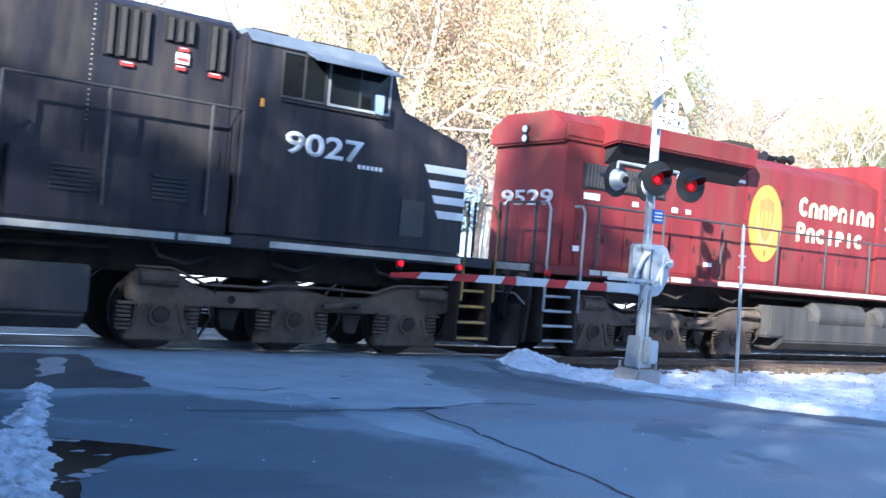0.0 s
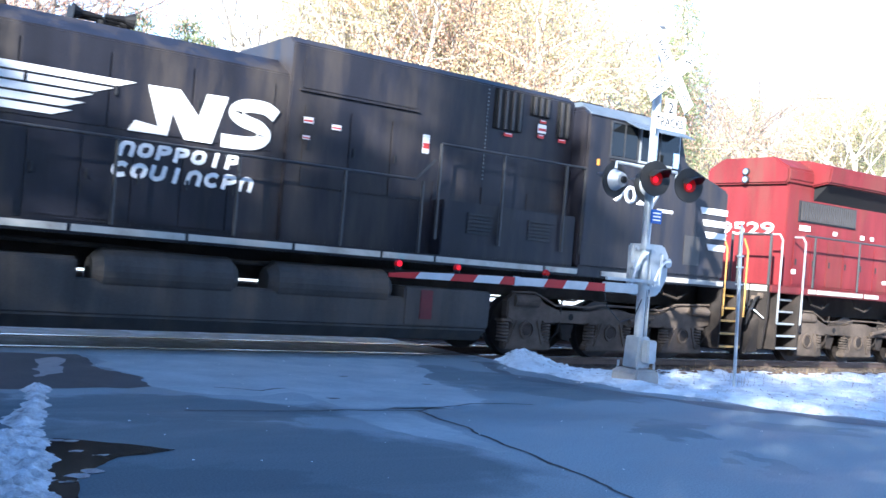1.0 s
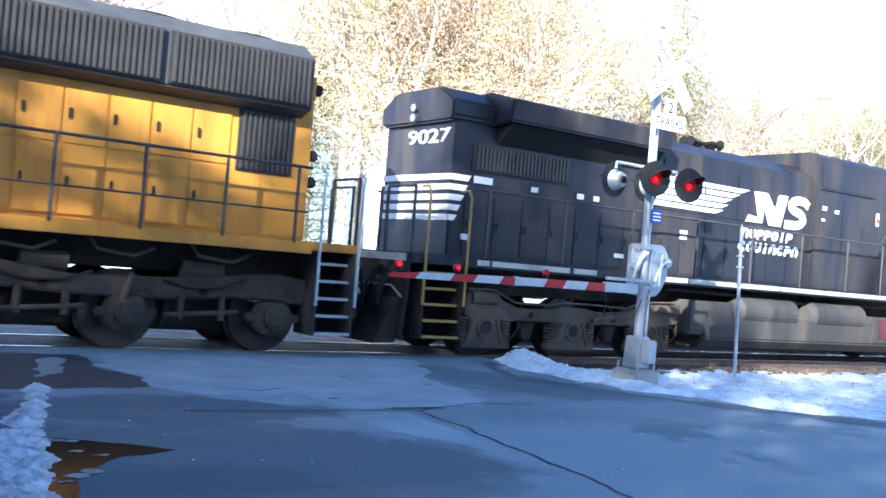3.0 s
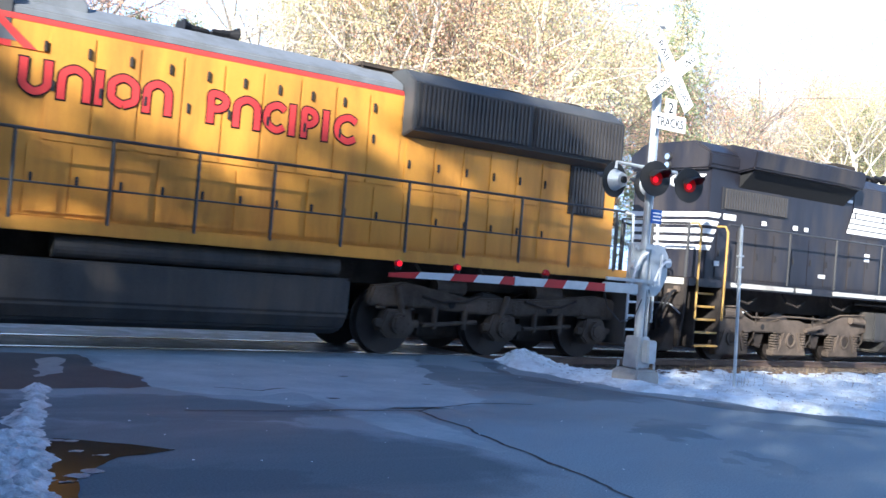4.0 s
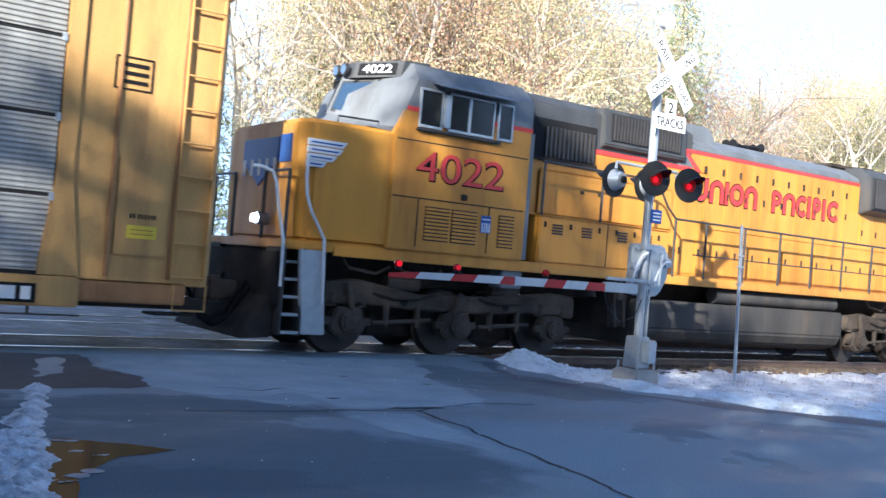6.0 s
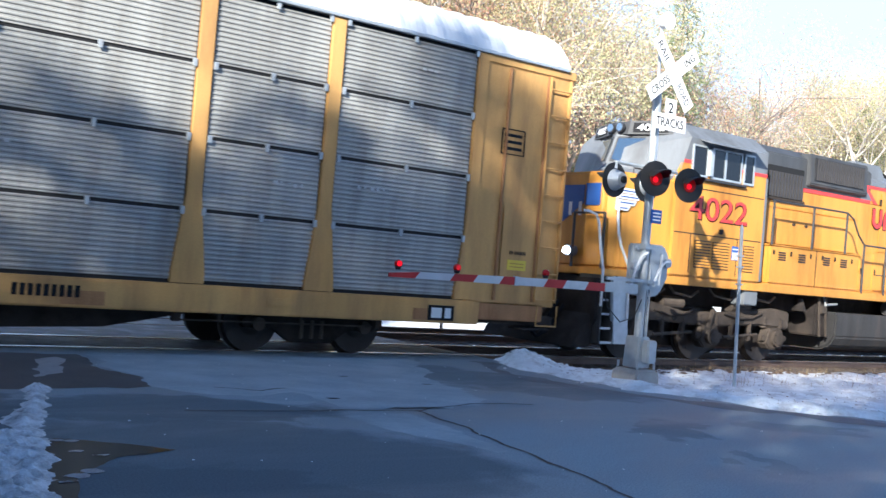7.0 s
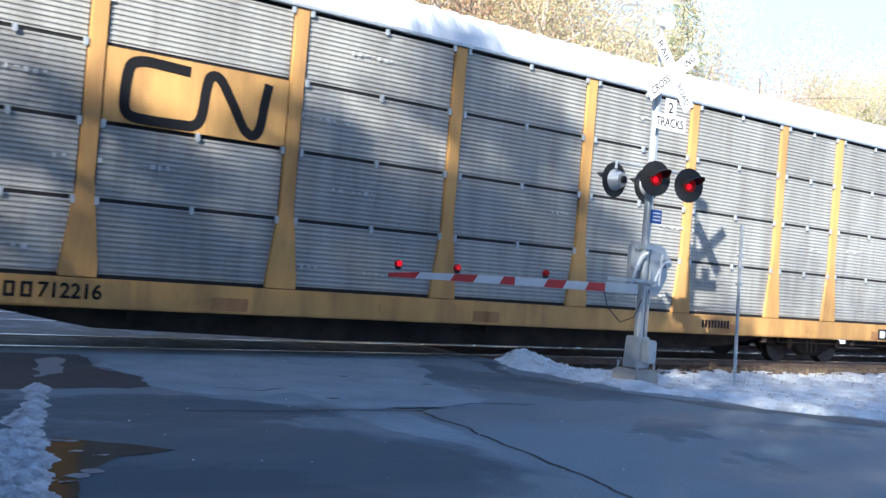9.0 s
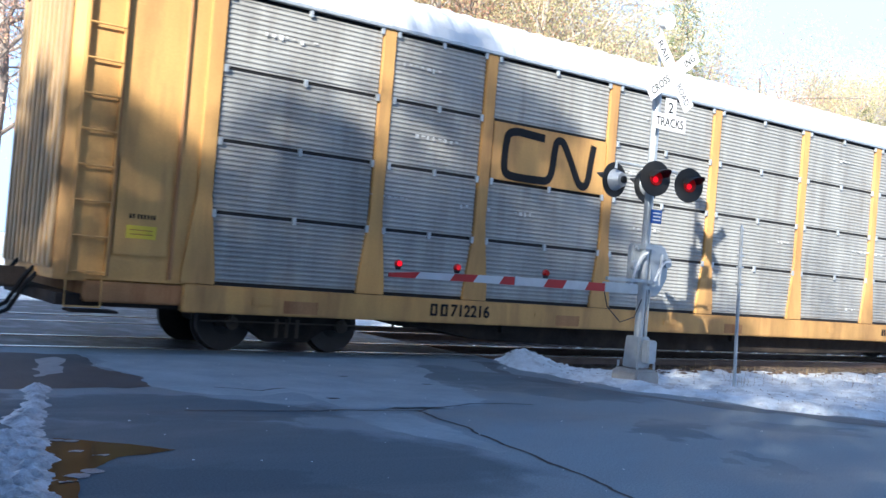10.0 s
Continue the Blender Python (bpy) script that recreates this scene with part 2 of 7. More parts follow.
def asphalt_material(name="wet_asphalt"):
    """Grey asphalt with darker damp areas that shine, fine aggregate and worn patches."""
    m = bpy.data.materials.new(name)
    m.use_nodes = True
    n, l = m.node_tree.nodes, m.node_tree.links
    b = n["Principled BSDF"]
    tc = n.new("ShaderNodeTexCoord")
    mp = n.new("ShaderNodeMapping")
    mp.inputs["Scale"].default_value = (0.30, 0.85, 1)
    mp.inputs["Rotation"].default_value = (0, 0, radians(-20))
    l.new(tc.outputs["Object"], mp.inputs["Vector"])
    damp = n.new("ShaderNodeTexNoise")
    damp.inputs["Scale"].default_value, damp.inputs["Detail"].default_value, damp.inputs["Roughness"].default_value = 0.8, 9, 0.62
    damp.inputs["Distortion"].default_value = 0.6
    l.new(mp.outputs["Vector"], damp.inputs["Vector"])
    dr = n.new("ShaderNodeMapRange")
    dr.inputs["From Min"].default_value, dr.inputs["From Max"].default_value = 0.40, 0.62
    l.new(damp.outputs["Fac"], dr.inputs["Value"])
    # damp stains of their own shape: centre, half sizes and turn of each
    wet = dr.outputs["Result"]
    edge = n.new("ShaderNodeTexNoise")
    edge.inputs["Scale"].default_value, edge.inputs["Detail"].default_value = 2.2, 8
    l.new(tc.outputs["Object"], edge.inputs["Vector"])
    rag = n.new("ShaderNodeVectorMath")
    rag.operation = "MULTIPLY_ADD"
    rag.inputs[1].default_value, rag.inputs[2].default_value = (1.3, 1.3, 0), (-0.65, -0.65, 0)
    l.new(edge.outputs["Color"], rag.inputs[0])
    shift = n.new("ShaderNodeVectorMath")
    l.new(tc.outputs["Object"], shift.inputs[0])
    l.new(rag.outputs["Vector"], shift.inputs[1])
    for cx, cy, rx, ry, turn, soak in STAINS:
        place = n.new("ShaderNodeMapping")
        place.vector_type = "TEXTURE"
        place.inputs["Location"].default_value = (cx, cy, 0)
        place.inputs["Scale"].default_value = (rx, ry, 50)
        place.inputs["Rotation"].default_value = (0, 0, radians(turn))
        l.new(shift.outputs["Vector"], place.inputs["Vector"])
        size = n.new("ShaderNodeVectorMath")
        size.operation = "LENGTH"
        l.new(place.outputs["Vector"], size.inputs[0])
        inside = n.new("ShaderNodeMapRange")
        inside.interpolation_type = "SMOOTHSTEP"
        inside.inputs["From Min"].default_value, inside.inputs["From Max"].default_value = 1.18, 0.84
        inside.inputs["To Max"].default_value = soak
        l.new(size.outputs["Value"], inside.inputs["Value"])
        top = n.new("ShaderNodeMath")
        top.operation = "MAXIMUM"
        l.new(wet, top.inputs[0])
        l.new(inside.outputs["Result"], top.inputs[1])
        wet = top.outputs[0]
    grit = n.new("ShaderNodeTexNoise")
    grit.inputs["Scale"].default_value, grit.inputs["Detail"].default_value = 60, 6
    l.new(tc.outputs["Object"], grit.inputs["Vector"])
    ramp = n.new("ShaderNodeMapRange")
    ramp.inputs["From Min"].default_value, ramp.inputs["From Max"].default_value = 0.3, 0.7
    ramp.inputs["To Min"].default_value, ramp.inputs["To Max"].default_value = 0.75, 1.25
    l.new(grit.outputs["Fac"], ramp.inputs["Value"])
    mix = n.new("ShaderNodeMix")
    mix.data_type = "RGBA"
    mix.inputs[6].default_value = (0.262, 0.303, 0.332, 1)
    mix.inputs[7].default_value = (0.194, 0.228, 0.253, 1)
    mix.clamp_factor = False
    l.new(wet, mix.inputs["Factor"])
    mul = n.new("ShaderNodeMix")
    mul.data_type, mul.blend_type = "RGBA", "MULTIPLY"
    mul.inputs["Factor"].default_value = 1
    l.new(mix.outputs[2], mul.inputs[6])
    l.new(ramp.outputs["Result"], mul.inputs[7])
    l.new(mul.outputs[2], b.inputs["Base Color"])
    rr = n.new("ShaderNodeMapRange")
    rr.inputs["To Min"].default_value, rr.inputs["To Max"].default_value = 0.85, 0.5
    l.new(dr.outputs["Result"], rr.inputs["Value"])
    l.new(rr.outputs["Result"], b.inputs["Roughness"])
    bp = n.new("ShaderNodeBump")
    bp.inputs["Strength"].default_value, bp.inputs["Distance"].default_value = 0.35, 0.008
    l.new(grit.outputs["Fac"], bp.inputs["Height"])
    l.new(bp.outputs["Normal"], b.inputs["Normal"])
    return m


M_ASPHALT = asphalt_material()


def glass_material(name, tint=(0.008, 0.009, 0.01), spec=0.35):
    m = bpy.data.materials.new(name)
    m.use_nodes = True
    b = m.node_tree.nodes["Principled BSDF"]
    b.inputs["Base Color"].default_value = (*tint, 1)
    b.inputs["Roughness"].default_value = 0.08
    b.inputs["Specular IOR Level"].default_value = spec
    return m


M_GLASS = glass_material("dark_cab_glass")
M_WINDSHIELD = glass_material("shiny_windshield", (0.03, 0.05, 0.075), 1.0)
M_WINDSHIELD.node_tree.nodes["Principled BSDF"].inputs["IOR"].default_value = 2.3


def water_material():
    m = bpy.data.materials.new("puddle_water")
    m.use_nodes = True
    b = m.node_tree.nodes["Principled BSDF"]
    b.inputs["Base Color"].default_value = (0.022, 0.018, 0.014, 1)
    b.inputs["Roughness"].default_value = 0.14
    b.inputs["Specular IOR Level"].default_value = 0.22
    return m


M_MIRROR = material("mirror_glass", (0.8, 0.8, 0.82), 0.05, metal=1.0, vary=0.02)

M_WATER = water_material()


# ---------------------------------------------------------------- mesh helpers
def part(name, bm, mat, parent=None, label="", smooth=False):
    """Link a bmesh as one mesh object under a thing or a part."""
    me = bpy.data.meshes.new(name)
    if smooth:
        for f in bm.faces:
            f.smooth = True
    bm.to_mesh(me)
    bm.free()
    me.materials.append(mat)
    ob = new(name, me)
    if parent:
        ob.parent = parent
    if label:
        tagged(ob, label)
    return ob


def share(name, me, parent, m):
    ob = new(name, me)
    ob.parent = parent
    ob.matrix_local = m
    return ob


def box(x0, x1, y0, y1, z0, z1, bevel=0.0, bm=None):
    tmp = bmesh.new()
    r = bmesh.ops.create_cube(tmp, size=1)
    for v in tmp.verts:
        v.co = Vector(((x0 + x1) / 2 + v.co.x * (x1 - x0), (y0 + y1) / 2 + v.co.y * (y1 - y0), (z0 + z1) / 2 + v.co.z * (z1 - z0)))
    if bevel:
        bmesh.ops.bevel(tmp, geom=tmp.edges[:], offset=bevel, segments=2, affect="EDGES", clamp_overlap=True)
    return join(bm, tmp)


def join(bm, tmp):
    """Add the mesh tmp to bm, or return tmp where there is none."""
    if bm is None:
        return tmp
    me = bpy.data.meshes.new("tmp")
    tmp.to_mesh(me)
    tmp.free()
    bm.from_mesh(me)
    bpy.data.meshes.remove(me)
    return bm


def prism(pts, y0, y1, bevel=0.0, bm=None, axis="y"):
    """A polygon in x and z, pushed from y0 to y1 (axis x: the polygon is in y and z)."""
    tmp = bmesh.new()
    if axis == "y":
        a = [tmp.verts.new((x, y0, z)) for x, z in pts]
        b = [tmp.verts.new((x, y1, z)) for x, z in pts]
    elif axis == "x":
        a = [tmp.verts.new((y0, x, z)) for x, z in pts]
        b = [tmp.verts.new((y1, x, z)) for x, z in pts]
    else:
        a = [tmp.verts.new((x, z, y0)) for x, z in pts]
        b = [tmp.verts.new((x, z, y1)) for x, z in pts]
    n = len(pts)
    tmp.faces.new(a)
    tmp.faces.new(b[::-1])
    for i in range(n):
        tmp.faces.new((a[i], b[i], b[(i + 1) % n], a[(i + 1) % n]))
    bmesh.ops.recalc_face_normals(tmp, faces=tmp.faces)
    if bevel:
        bmesh.ops.bevel(tmp, geom=tmp.edges[:], offset=bevel, segments=2, affect="EDGES", clamp_overlap=True)
    return join(bm, tmp)


def cyl(p0, p1, r, r2=None, n=14, bm=None):
    p0, p1 = Vector(p0), Vector(p1)
    d = p1 - p0
    tmp = bmesh.new()
    bmesh.ops.create_cone(tmp, cap_ends=True, segments=n, radius1=r, radius2=r if r2 is None else r2, depth=d.length,
                          matrix=Matrix.Translation((p0 + p1) / 2) @ d.to_track_quat("Z", "Y").to_matrix().to_4x4())
    return join(bm, tmp)


def tube(pts, r, n=8, bm=None):
    """A round bar bent through the points."""
    tmp = bmesh.new()
    rings = []
    pts = [Vector(p) for p in pts]
    for i, p in enumerate(pts):
        d = (pts[min(i + 1, len(pts) - 1)] - pts[max(i - 1, 0)]).normalized()
        q = d.to_track_quat("Z", "Y")
        rings.append([tmp.verts.new(p + q @ Vector((r * math.cos(a), r * math.sin(a), 0))) for a in [2 * math.pi * k / n for k in range(n)]])
    for a, b in zip(rings, rings[1:]):
        for k in range(n):
            tmp.faces.new((a[k], a[(k + 1) % n], b[(k + 1) % n], b[k]))
    tmp.faces.new(rings[0][::-1])
    tmp.faces.new(rings[-1])
    return join(bm, tmp)


def ball(c, r, sz=1.0, bm=None, n=14):
    tmp = bmesh.new()
    bmesh.ops.create_uvsphere(tmp, u_segments=n, v_segments=n // 2 + 2, radius=r)
    for v in tmp.verts:
        v.co = Vector(c) + Vector((v.co.x, v.co.y, v.co.z * sz))
    return join(bm, tmp)


def lettering(name, words, mat, parent, m, w, h, slant=0.0, bold=0.02, depth=0.006):
    """Raised letters, w wide and h high, centred at the pose m and read along its x and z axes."""
    cu = bpy.data.curves.new(name, "FONT")
    cu.body, cu.size, cu.offset, cu.shear = words, 1.0, bold, slant
    tmp = bpy.data.objects.new("tmp", cu)
    scene.collection.objects.link(tmp)
    me = bpy.data.meshes.new_from_object(tmp.evaluated_get(bpy.context.evaluated_depsgraph_get()))
    bpy.data.objects.remove(tmp)
    bm = bmesh.new()
    bm.from_mesh(me)
    xs, ys = [v.co.x for v in bm.verts], [v.co.y for v in bm.verts]
    x0, x1, y0, y1 = min(xs), max(xs), min(ys), max(ys)
    for v in bm.verts:
        v.co = m @ Vector(((v.co.x - (x0 + x1) / 2) * w / (x1 - x0), 0, (v.co.y - (y0 + y1) / 2) * h / (y1 - y0)))
    out = (m.to_3x3() @ Vector((0, -1, 0))) * depth
    r = bmesh.ops.extrude_face_region(bm, geom=bm.faces[:])
    for v in [g for g in r["geom"] if isinstance(g, bmesh.types.BMVert)]:
        v.co += out
    bmesh.ops.recalc_face_normals(bm, faces=bm.faces)
    return part(name, bm, mat, parent)


def thing(name, label, category, m=None, group="", kind=""):
    ob = new(name)
    ob.empty_display_size = 0.3
    if m is not None:
        ob.matrix_basis = m
    return tagged(ob, label, category, group, kind)


TRACK_Y = 14.45
RAIL_TOP = 0.0


def travel(t):
    """How far the train has come along the track at t, measured from its place at 5.5 s."""
    u = t - 5.5
    return 6.4053 * u - 0.014535 * u * u + 0.000285 * u ** 3


# ---------------------------------------------------------------- ground
def grid_sheet(x0, x1, y0, y1, nx, ny, height, keep=None):
    """A sheet over a rectangle, lifted by height(x, y); cells for which keep is false are left out."""
    bm = bmesh.new()
    rows = [[bm.verts.new((x0 + (x1 - x0) * i / nx, y0 + (y1 - y0) * j / ny, 0)) for i in range(nx + 1)] for j in range(ny + 1)]
    for r in rows:
        for v in r:
            v.co.z = height(v.co.x, v.co.y)
    for a, b in zip(rows, rows[1:]):
        for i in range(nx):
            if keep is None or keep((a[i].co.x + b[i + 1].co.x) / 2, (a[i].co.y + b[i].co.y) / 2):
                bm.faces.new((a[i], a[i + 1], b[i + 1], b[i]))
    loose = [v for v in bm.verts if not v.link_faces]
    bmesh.ops.delete(bm, geom=loose, context="VERTS")
    for f in bm.faces:
        f.smooth = True
    return bm


def fuzz(x, y, s, seed=0.0):
    return noise.fractal(Vector((x * s + seed, y * s - seed, seed)), 1.0, 2.0, 5)


def blot(name, pts, z, mat, parent, rough=0.12, seed=0.0, step=0.12):
    """A flat patch with a ragged outline, from a few corners."""
    out = []
    n = len(pts)
    for i in range(n):
        a, b = Vector((*pts[i], 0)), Vector((*pts[(i + 1) % n], 0))
        k = max(2, int((b - a).length / step))
        d = (b - a).normalized()
        for j in range(k):
            p = a.lerp(b, j / k)
            p += Vector((-d.y, d.x, 0)) * rough * 1.6 * fuzz(p.x, p.y, 1.1, seed) + Vector((-d.y, d.x, 0)) * rough * 0.5 * fuzz(p.x, p.y, 5.0, seed + 3)
            out.append(p)
    bm = bmesh.new()
    f = bm.faces.new([bm.verts.new((p.x, p.y, z)) for p in out])
    if f.normal.z < 0:
        f.normal_flip()
    bmesh.ops.triangulate(bm, faces=bm.faces[:])
    return part(name, bm, mat, parent)


def streak(name, pts, width, z, mat, parent, seed=0.0):
    """A thin crooked line on the ground, of uneven width."""
    bm = bmesh.new()
    prev = None
    path = []
    for a, b in zip(pts, pts[1:]):
        for j in range(14):
            path.append(Vector((*a, 0)).lerp(Vector((*b, 0)), j / 14))
    for i, p in enumerate(path):
        d = (path[min(i + 1, len(path) - 1)] - path[max(i - 1, 0)]).normalized()
        nrm = Vector((-d.y, d.x, 0))
        p = p + nrm * 0.05 * fuzz(p.x, p.y, 2.5, seed)
        w = width * (0.55 + 0.6 * abs(fuzz(p.x, p.y, 4.0, seed + 7)))
        cur = [bm.verts.new((*(p + nrm * w)[:2], z)), bm.verts.new((*(p - nrm * w)[:2], z))]
        if prev:
            bm.faces.new((prev[1], cur[1], cur[0], prev[0]))
        prev = cur
    return part(name, bm, mat, parent)


M_ASPH_LIGHT = material("dry_worn_asphalt", (0.315, 0.356, 0.384), 0.85, vary=0.2, scale=1.3, dirt=(0.22, 0.265, 0.30), dirt_amount=0.6, dirt_scale=1.6, bump=0.35, bump_scale=90)
M_ASPH_DAMP = material("damp_asphalt", (0.105, 0.122, 0.142), 0.6, vary=0.3, scale=2.0, dirt=(0.165, 0.192, 0.22), dirt_amount=0.6, dirt_scale=2.5, bump=0.3, bump_scale=90)
M_ASPH_BROWN = material("muddy_damp_asphalt", (0.052, 0.050, 0.053), 0.6, vary=0.35, scale=1.6, dirt=(0.115, 0.115, 0.125), dirt_amount=0.6, dirt_scale=1.4, bump=0.3, bump_scale=70)
M_TAR = material("tar_crack", (0.018, 0.018, 0.02), 0.6, vary=0.3)
M_DIRT = material("brown_frozen_dirt", (0.13, 0.085, 0.055), 0.95, vary=0.4, scale=4, bump=0.6, bump_scale=18)
M_GRASS = material("dead_grass_stalk", (0.30, 0.22, 0.11), 0.9, vary=0.3)
M_ICEROAD = material("icy_crossing_surface", (0.095, 0.10, 0.11), 0.6, vary=0.35, scale=2.0, dirt=(0.46, 0.48, 0.52), dirt_amount=0.9, dirt_scale=1.9, bump=0.3)


# dark brown for the unseen ground, chosen to cut light bounced onto the train
M_LOW_BOUNCE = material("low_bounce_brown_ground", (0.115, 0.085, 0.055), 0.95, vary=0.4, scale=1.5, dirt=(0.07, 0.06, 0.04), dirt_amount=0.7, bump=0.8, bump_scale=14)


def terrain(x, y):
    """Level by the tracks; a low bank behind them that climbs into the woods."""
    z = -0.45
    if y > 22:
        z += min(1.6, (y - 22) * 0.06) + 0.15 * fuzz(x, y, 0.12)
    return z


ground = part("ground", grid_sheet(-900, 900, -900, 900, 120, 120, lambda x, y: -0.62), M_LOW_BOUNCE)
tagged(ground, "dark brown ground behind the camera, added to cut bounced light", "ground", kind="structure")
field = part("snow_field", grid_sheet(-40, 130, 12.8, 110, 85, 49, lambda x, y: terrain(x, y)), M_SNOW)
tagged(field, "sunlit snow among the trees beyond the tracks", "snow", kind="structure")
road = part("road", box(-6.0, 10.9, -40, 12.88, -0.44, 0.0), M_ASPHALT)
tagged(road, "damp patched grey asphalt road in shade", "road", kind="structure")
shoulder = part("road_shoulder", box(10.9, 34.0, -9, 7.4, -0.44, -0.003), M_ASPHALT)
tagged(shoulder, "damp asphalt side road beside the crossing", "road", kind="structure")
EDGE = [(13.3, 10.45), (12.4, 9.95), (11.4, 9.75), (10.4, 9.85), (9.6, 10.05), (8.6, 10.65), (7.7, 11.3), (6.85, 11.9), (5.9, 13.1), (4.6, 15.0), (2.0, 19.0)]


def snow_edge(y):
    for (y1, x1), (y0, x0) in zip(EDGE, EDGE[1:]):
        if y0 <= y <= y1:
            return x0 + (x1 - x0) * (y - y0) / (y1 - y0)
    return EDGE[0][1] if y > EDGE[0][0] else EDGE[-1][1]


def bank(x, y):
    d = x - snow_edge(y) + 0.25 * fuzz(x, y, 1.4, 2.0)
    top = 0.06 + 0.045 * fuzz(x, y, 0.9, 5.0) + 0.04 * fuzz(x, y, 4.0, 8.0) + 0.012 * fuzz(x, y, 14.0, 3.0)
    mound = 0.15 * math.exp(-(((x - 10.75) / 0.55) ** 2 + ((y - 12.55) / 0.45) ** 2))
    ridge = 0.065 * math.exp(-((d - 0.55) / 0.4) ** 2)
    back = max(0.0, min(1.0, (12.2 - 0.01 * max(0, x - 11) + 0.7 * math.exp(-((x - 10.6) / 0.9) ** 2) - y + 0.3 * fuzz(x, y, 1.2, 9.0)) / 0.5))
    k = max(0.0, min(1.0, d / 0.35))
    return -0.05 + ((top + ridge) * back + mound) * k - 0.25 * (1 - back) * k * (x > 11.2)


snow = part("snow_bank", grid_sheet(9.4, 40, 2.0, 13.2, 306, 160, bank, lambda x, y: x - snow_edge(y) + 0.25 * fuzz(x, y, 1.4, 2.0) > 0.02), M_SNOW)
tagged(snow, "ploughed snow bank along the road edge", "snow", kind="structure")
blot("damp_patch", [(10.2, 12.6), (9.5, 11.2), (9.6, 9.7), (10.6, 8.3), (11.8, 6.7), (11.4, 6.6), (10.2, 8.1), (9.2, 9.6), (9.1, 11.2), (9.7, 12.7)], 0.0024, M_ASPH_DAMP, road, 0.15, 4.0)

# crossing surface between and beyond the rails
for i, (y0, y1) in enumerate(((12.88, 13.66), (13.80, 15.10), (15.24, 17.66), (17.80, 19.10), (19.24, 23.0))):
    part("crossing_panel", box(-6.0, 10.55, y0, y1, -0.44, -0.012), M_ASPHALT if i == 0 else M_ICEROAD, road)
blot("dry_patch", [(3.72, 12.86), (3.60, 11.58), (3.82, 10.65), (3.49, 10.15), (3.8, 9.83), (4.15, 9.36), (4.39, 9.35), (5.02, 9.59), (5.05, 8.66), (5.74, 8.42), (6.93, 8.56), (7.39, 10.19), (8.41, 12.21), (8.8, 12.86)], 0.0012, M_ASPH_LIGHT, road, 0.16, 1.0)
blot("dry_tongue", [(4.30, 9.22), (4.62, 9.02), (4.95, 9.0), (4.70, 8.78), (4.40, 8.92)], 0.0018, M_ASPH_LIGHT, road, 0.06, 2.0)
blot("dry_tongue", [(4.81, 8.14), (5.56, 8.22), (5.52, 7.35), (5.36, 6.34), (5.16, 6.2), (5.05, 6.9), (4.90, 7.5)], 0.0018, M_ASPH_LIGHT, road, 0.08, 5.0)
blot("brown_damp_patch", [(2.2, 12.86), (3.62, 12.80), (3.54, 11.57), (3.78, 10.65), (3.62, 10.06), (3.17, 9.90), (2.63, 9.88), (0.6, 9.9), (-1.5, 11.0), (-1.5, 12.86)], 0.0024, M_ASPH_BROWN, road, 0.12, 7.0)
streak("crack", [(5.77, 8.35), (5.73, 7.67), (5.57, 6.84), (5.47, 6.2), (5.41, 5.72), (5.16, 4.74), (4.9, 4.0)], 0.026, 0.0036, M_TAR, road, 1.0)
streak("crack", [(3.42, 8.6), (4.05, 8.48), (4.95, 8.42), (5.77, 8.35), (6.2, 8.5), (6.75, 8.7), (7.6, 8.6)], 0.022, 0.0036, M_TAR, road, 2.0)
streak("crack", [(4.3, 10.0), (4.7, 9.7), (5.1, 9.9)], 0.02, 0.0036, M_TAR, road, 3.0)
for i, (x, y) in enumerate(((6.3, 10.9), (7.1, 10.2), (5.2, 9.2))):
    blot("pothole_stain", [(x, y), (x + 0.12, y - 0.02), (x + 0.14, y - 0.07), (x + 0.02, y - 0.08)], 0.0036, M_TAR, road, 0.02, 20.0 + i, 0.03)
water = blot("puddle", [(2.02, 7.51), (2.21, 7.39), (2.47, 7.18), (2.74, 6.93), (2.27, 6.74), (1.98, 6.42), (1.82, 6.21), (1.72, 5.77), (1.69, 5.2), (1.40, 5.2), (1.56, 5.81), (1.70, 6.5), (1.82, 7.05)], 0.0036, M_WATER, None, 0.035, 11.0, 0.05)
tagged(water, "still meltwater puddle on the asphalt", "puddle", kind="structure")

# the ridge's middle line and half width, from the rails towards the camera
RIDGE = ((10.08, 2.52, 0.06), (9.85, 2.46, 0.08), (9.3, 2.30, 0.06), (8.7, 2.13, 0.10), (8.3, 1.97, 0.12), (7.9, 1.90, 0.07), (7.6, 1.74, 0.23), (7.0, 1.53, 0.32), (6.4, 1.38, 0.33), (5.8, 1.22, 0.35), (4.0, 0.74, 0.45))


def strip_height(x, y):
    for (y1, x1, w1), (y0, x0, w0) in zip(RIDGE, RIDGE[1:]):
        if y0 <= y <= y1:
            k = (y - y0) / (y1 - y0)
            c, w = x0 + (x1 - x0) * k, w0 + (w1 - w0) * k
            break
    else:
        return -0.06
    d = abs(x - c) - w + 0.07 * fuzz(x, y, 3.5, 6.0) + 0.03 * fuzz(x, y, 11.0, 2.0)
    rough = 0.035 * fuzz(x * 0.6, y, 8.0, 1.0) + 0.028 * fuzz(x * 0.7, y, 20.0, 4.0)
    return max(-0.06, 0.012 + min(0.035, -d * 0.3) + 1.15 * rough * min(1.0, max(0.0, 0.3 - d * 5)))


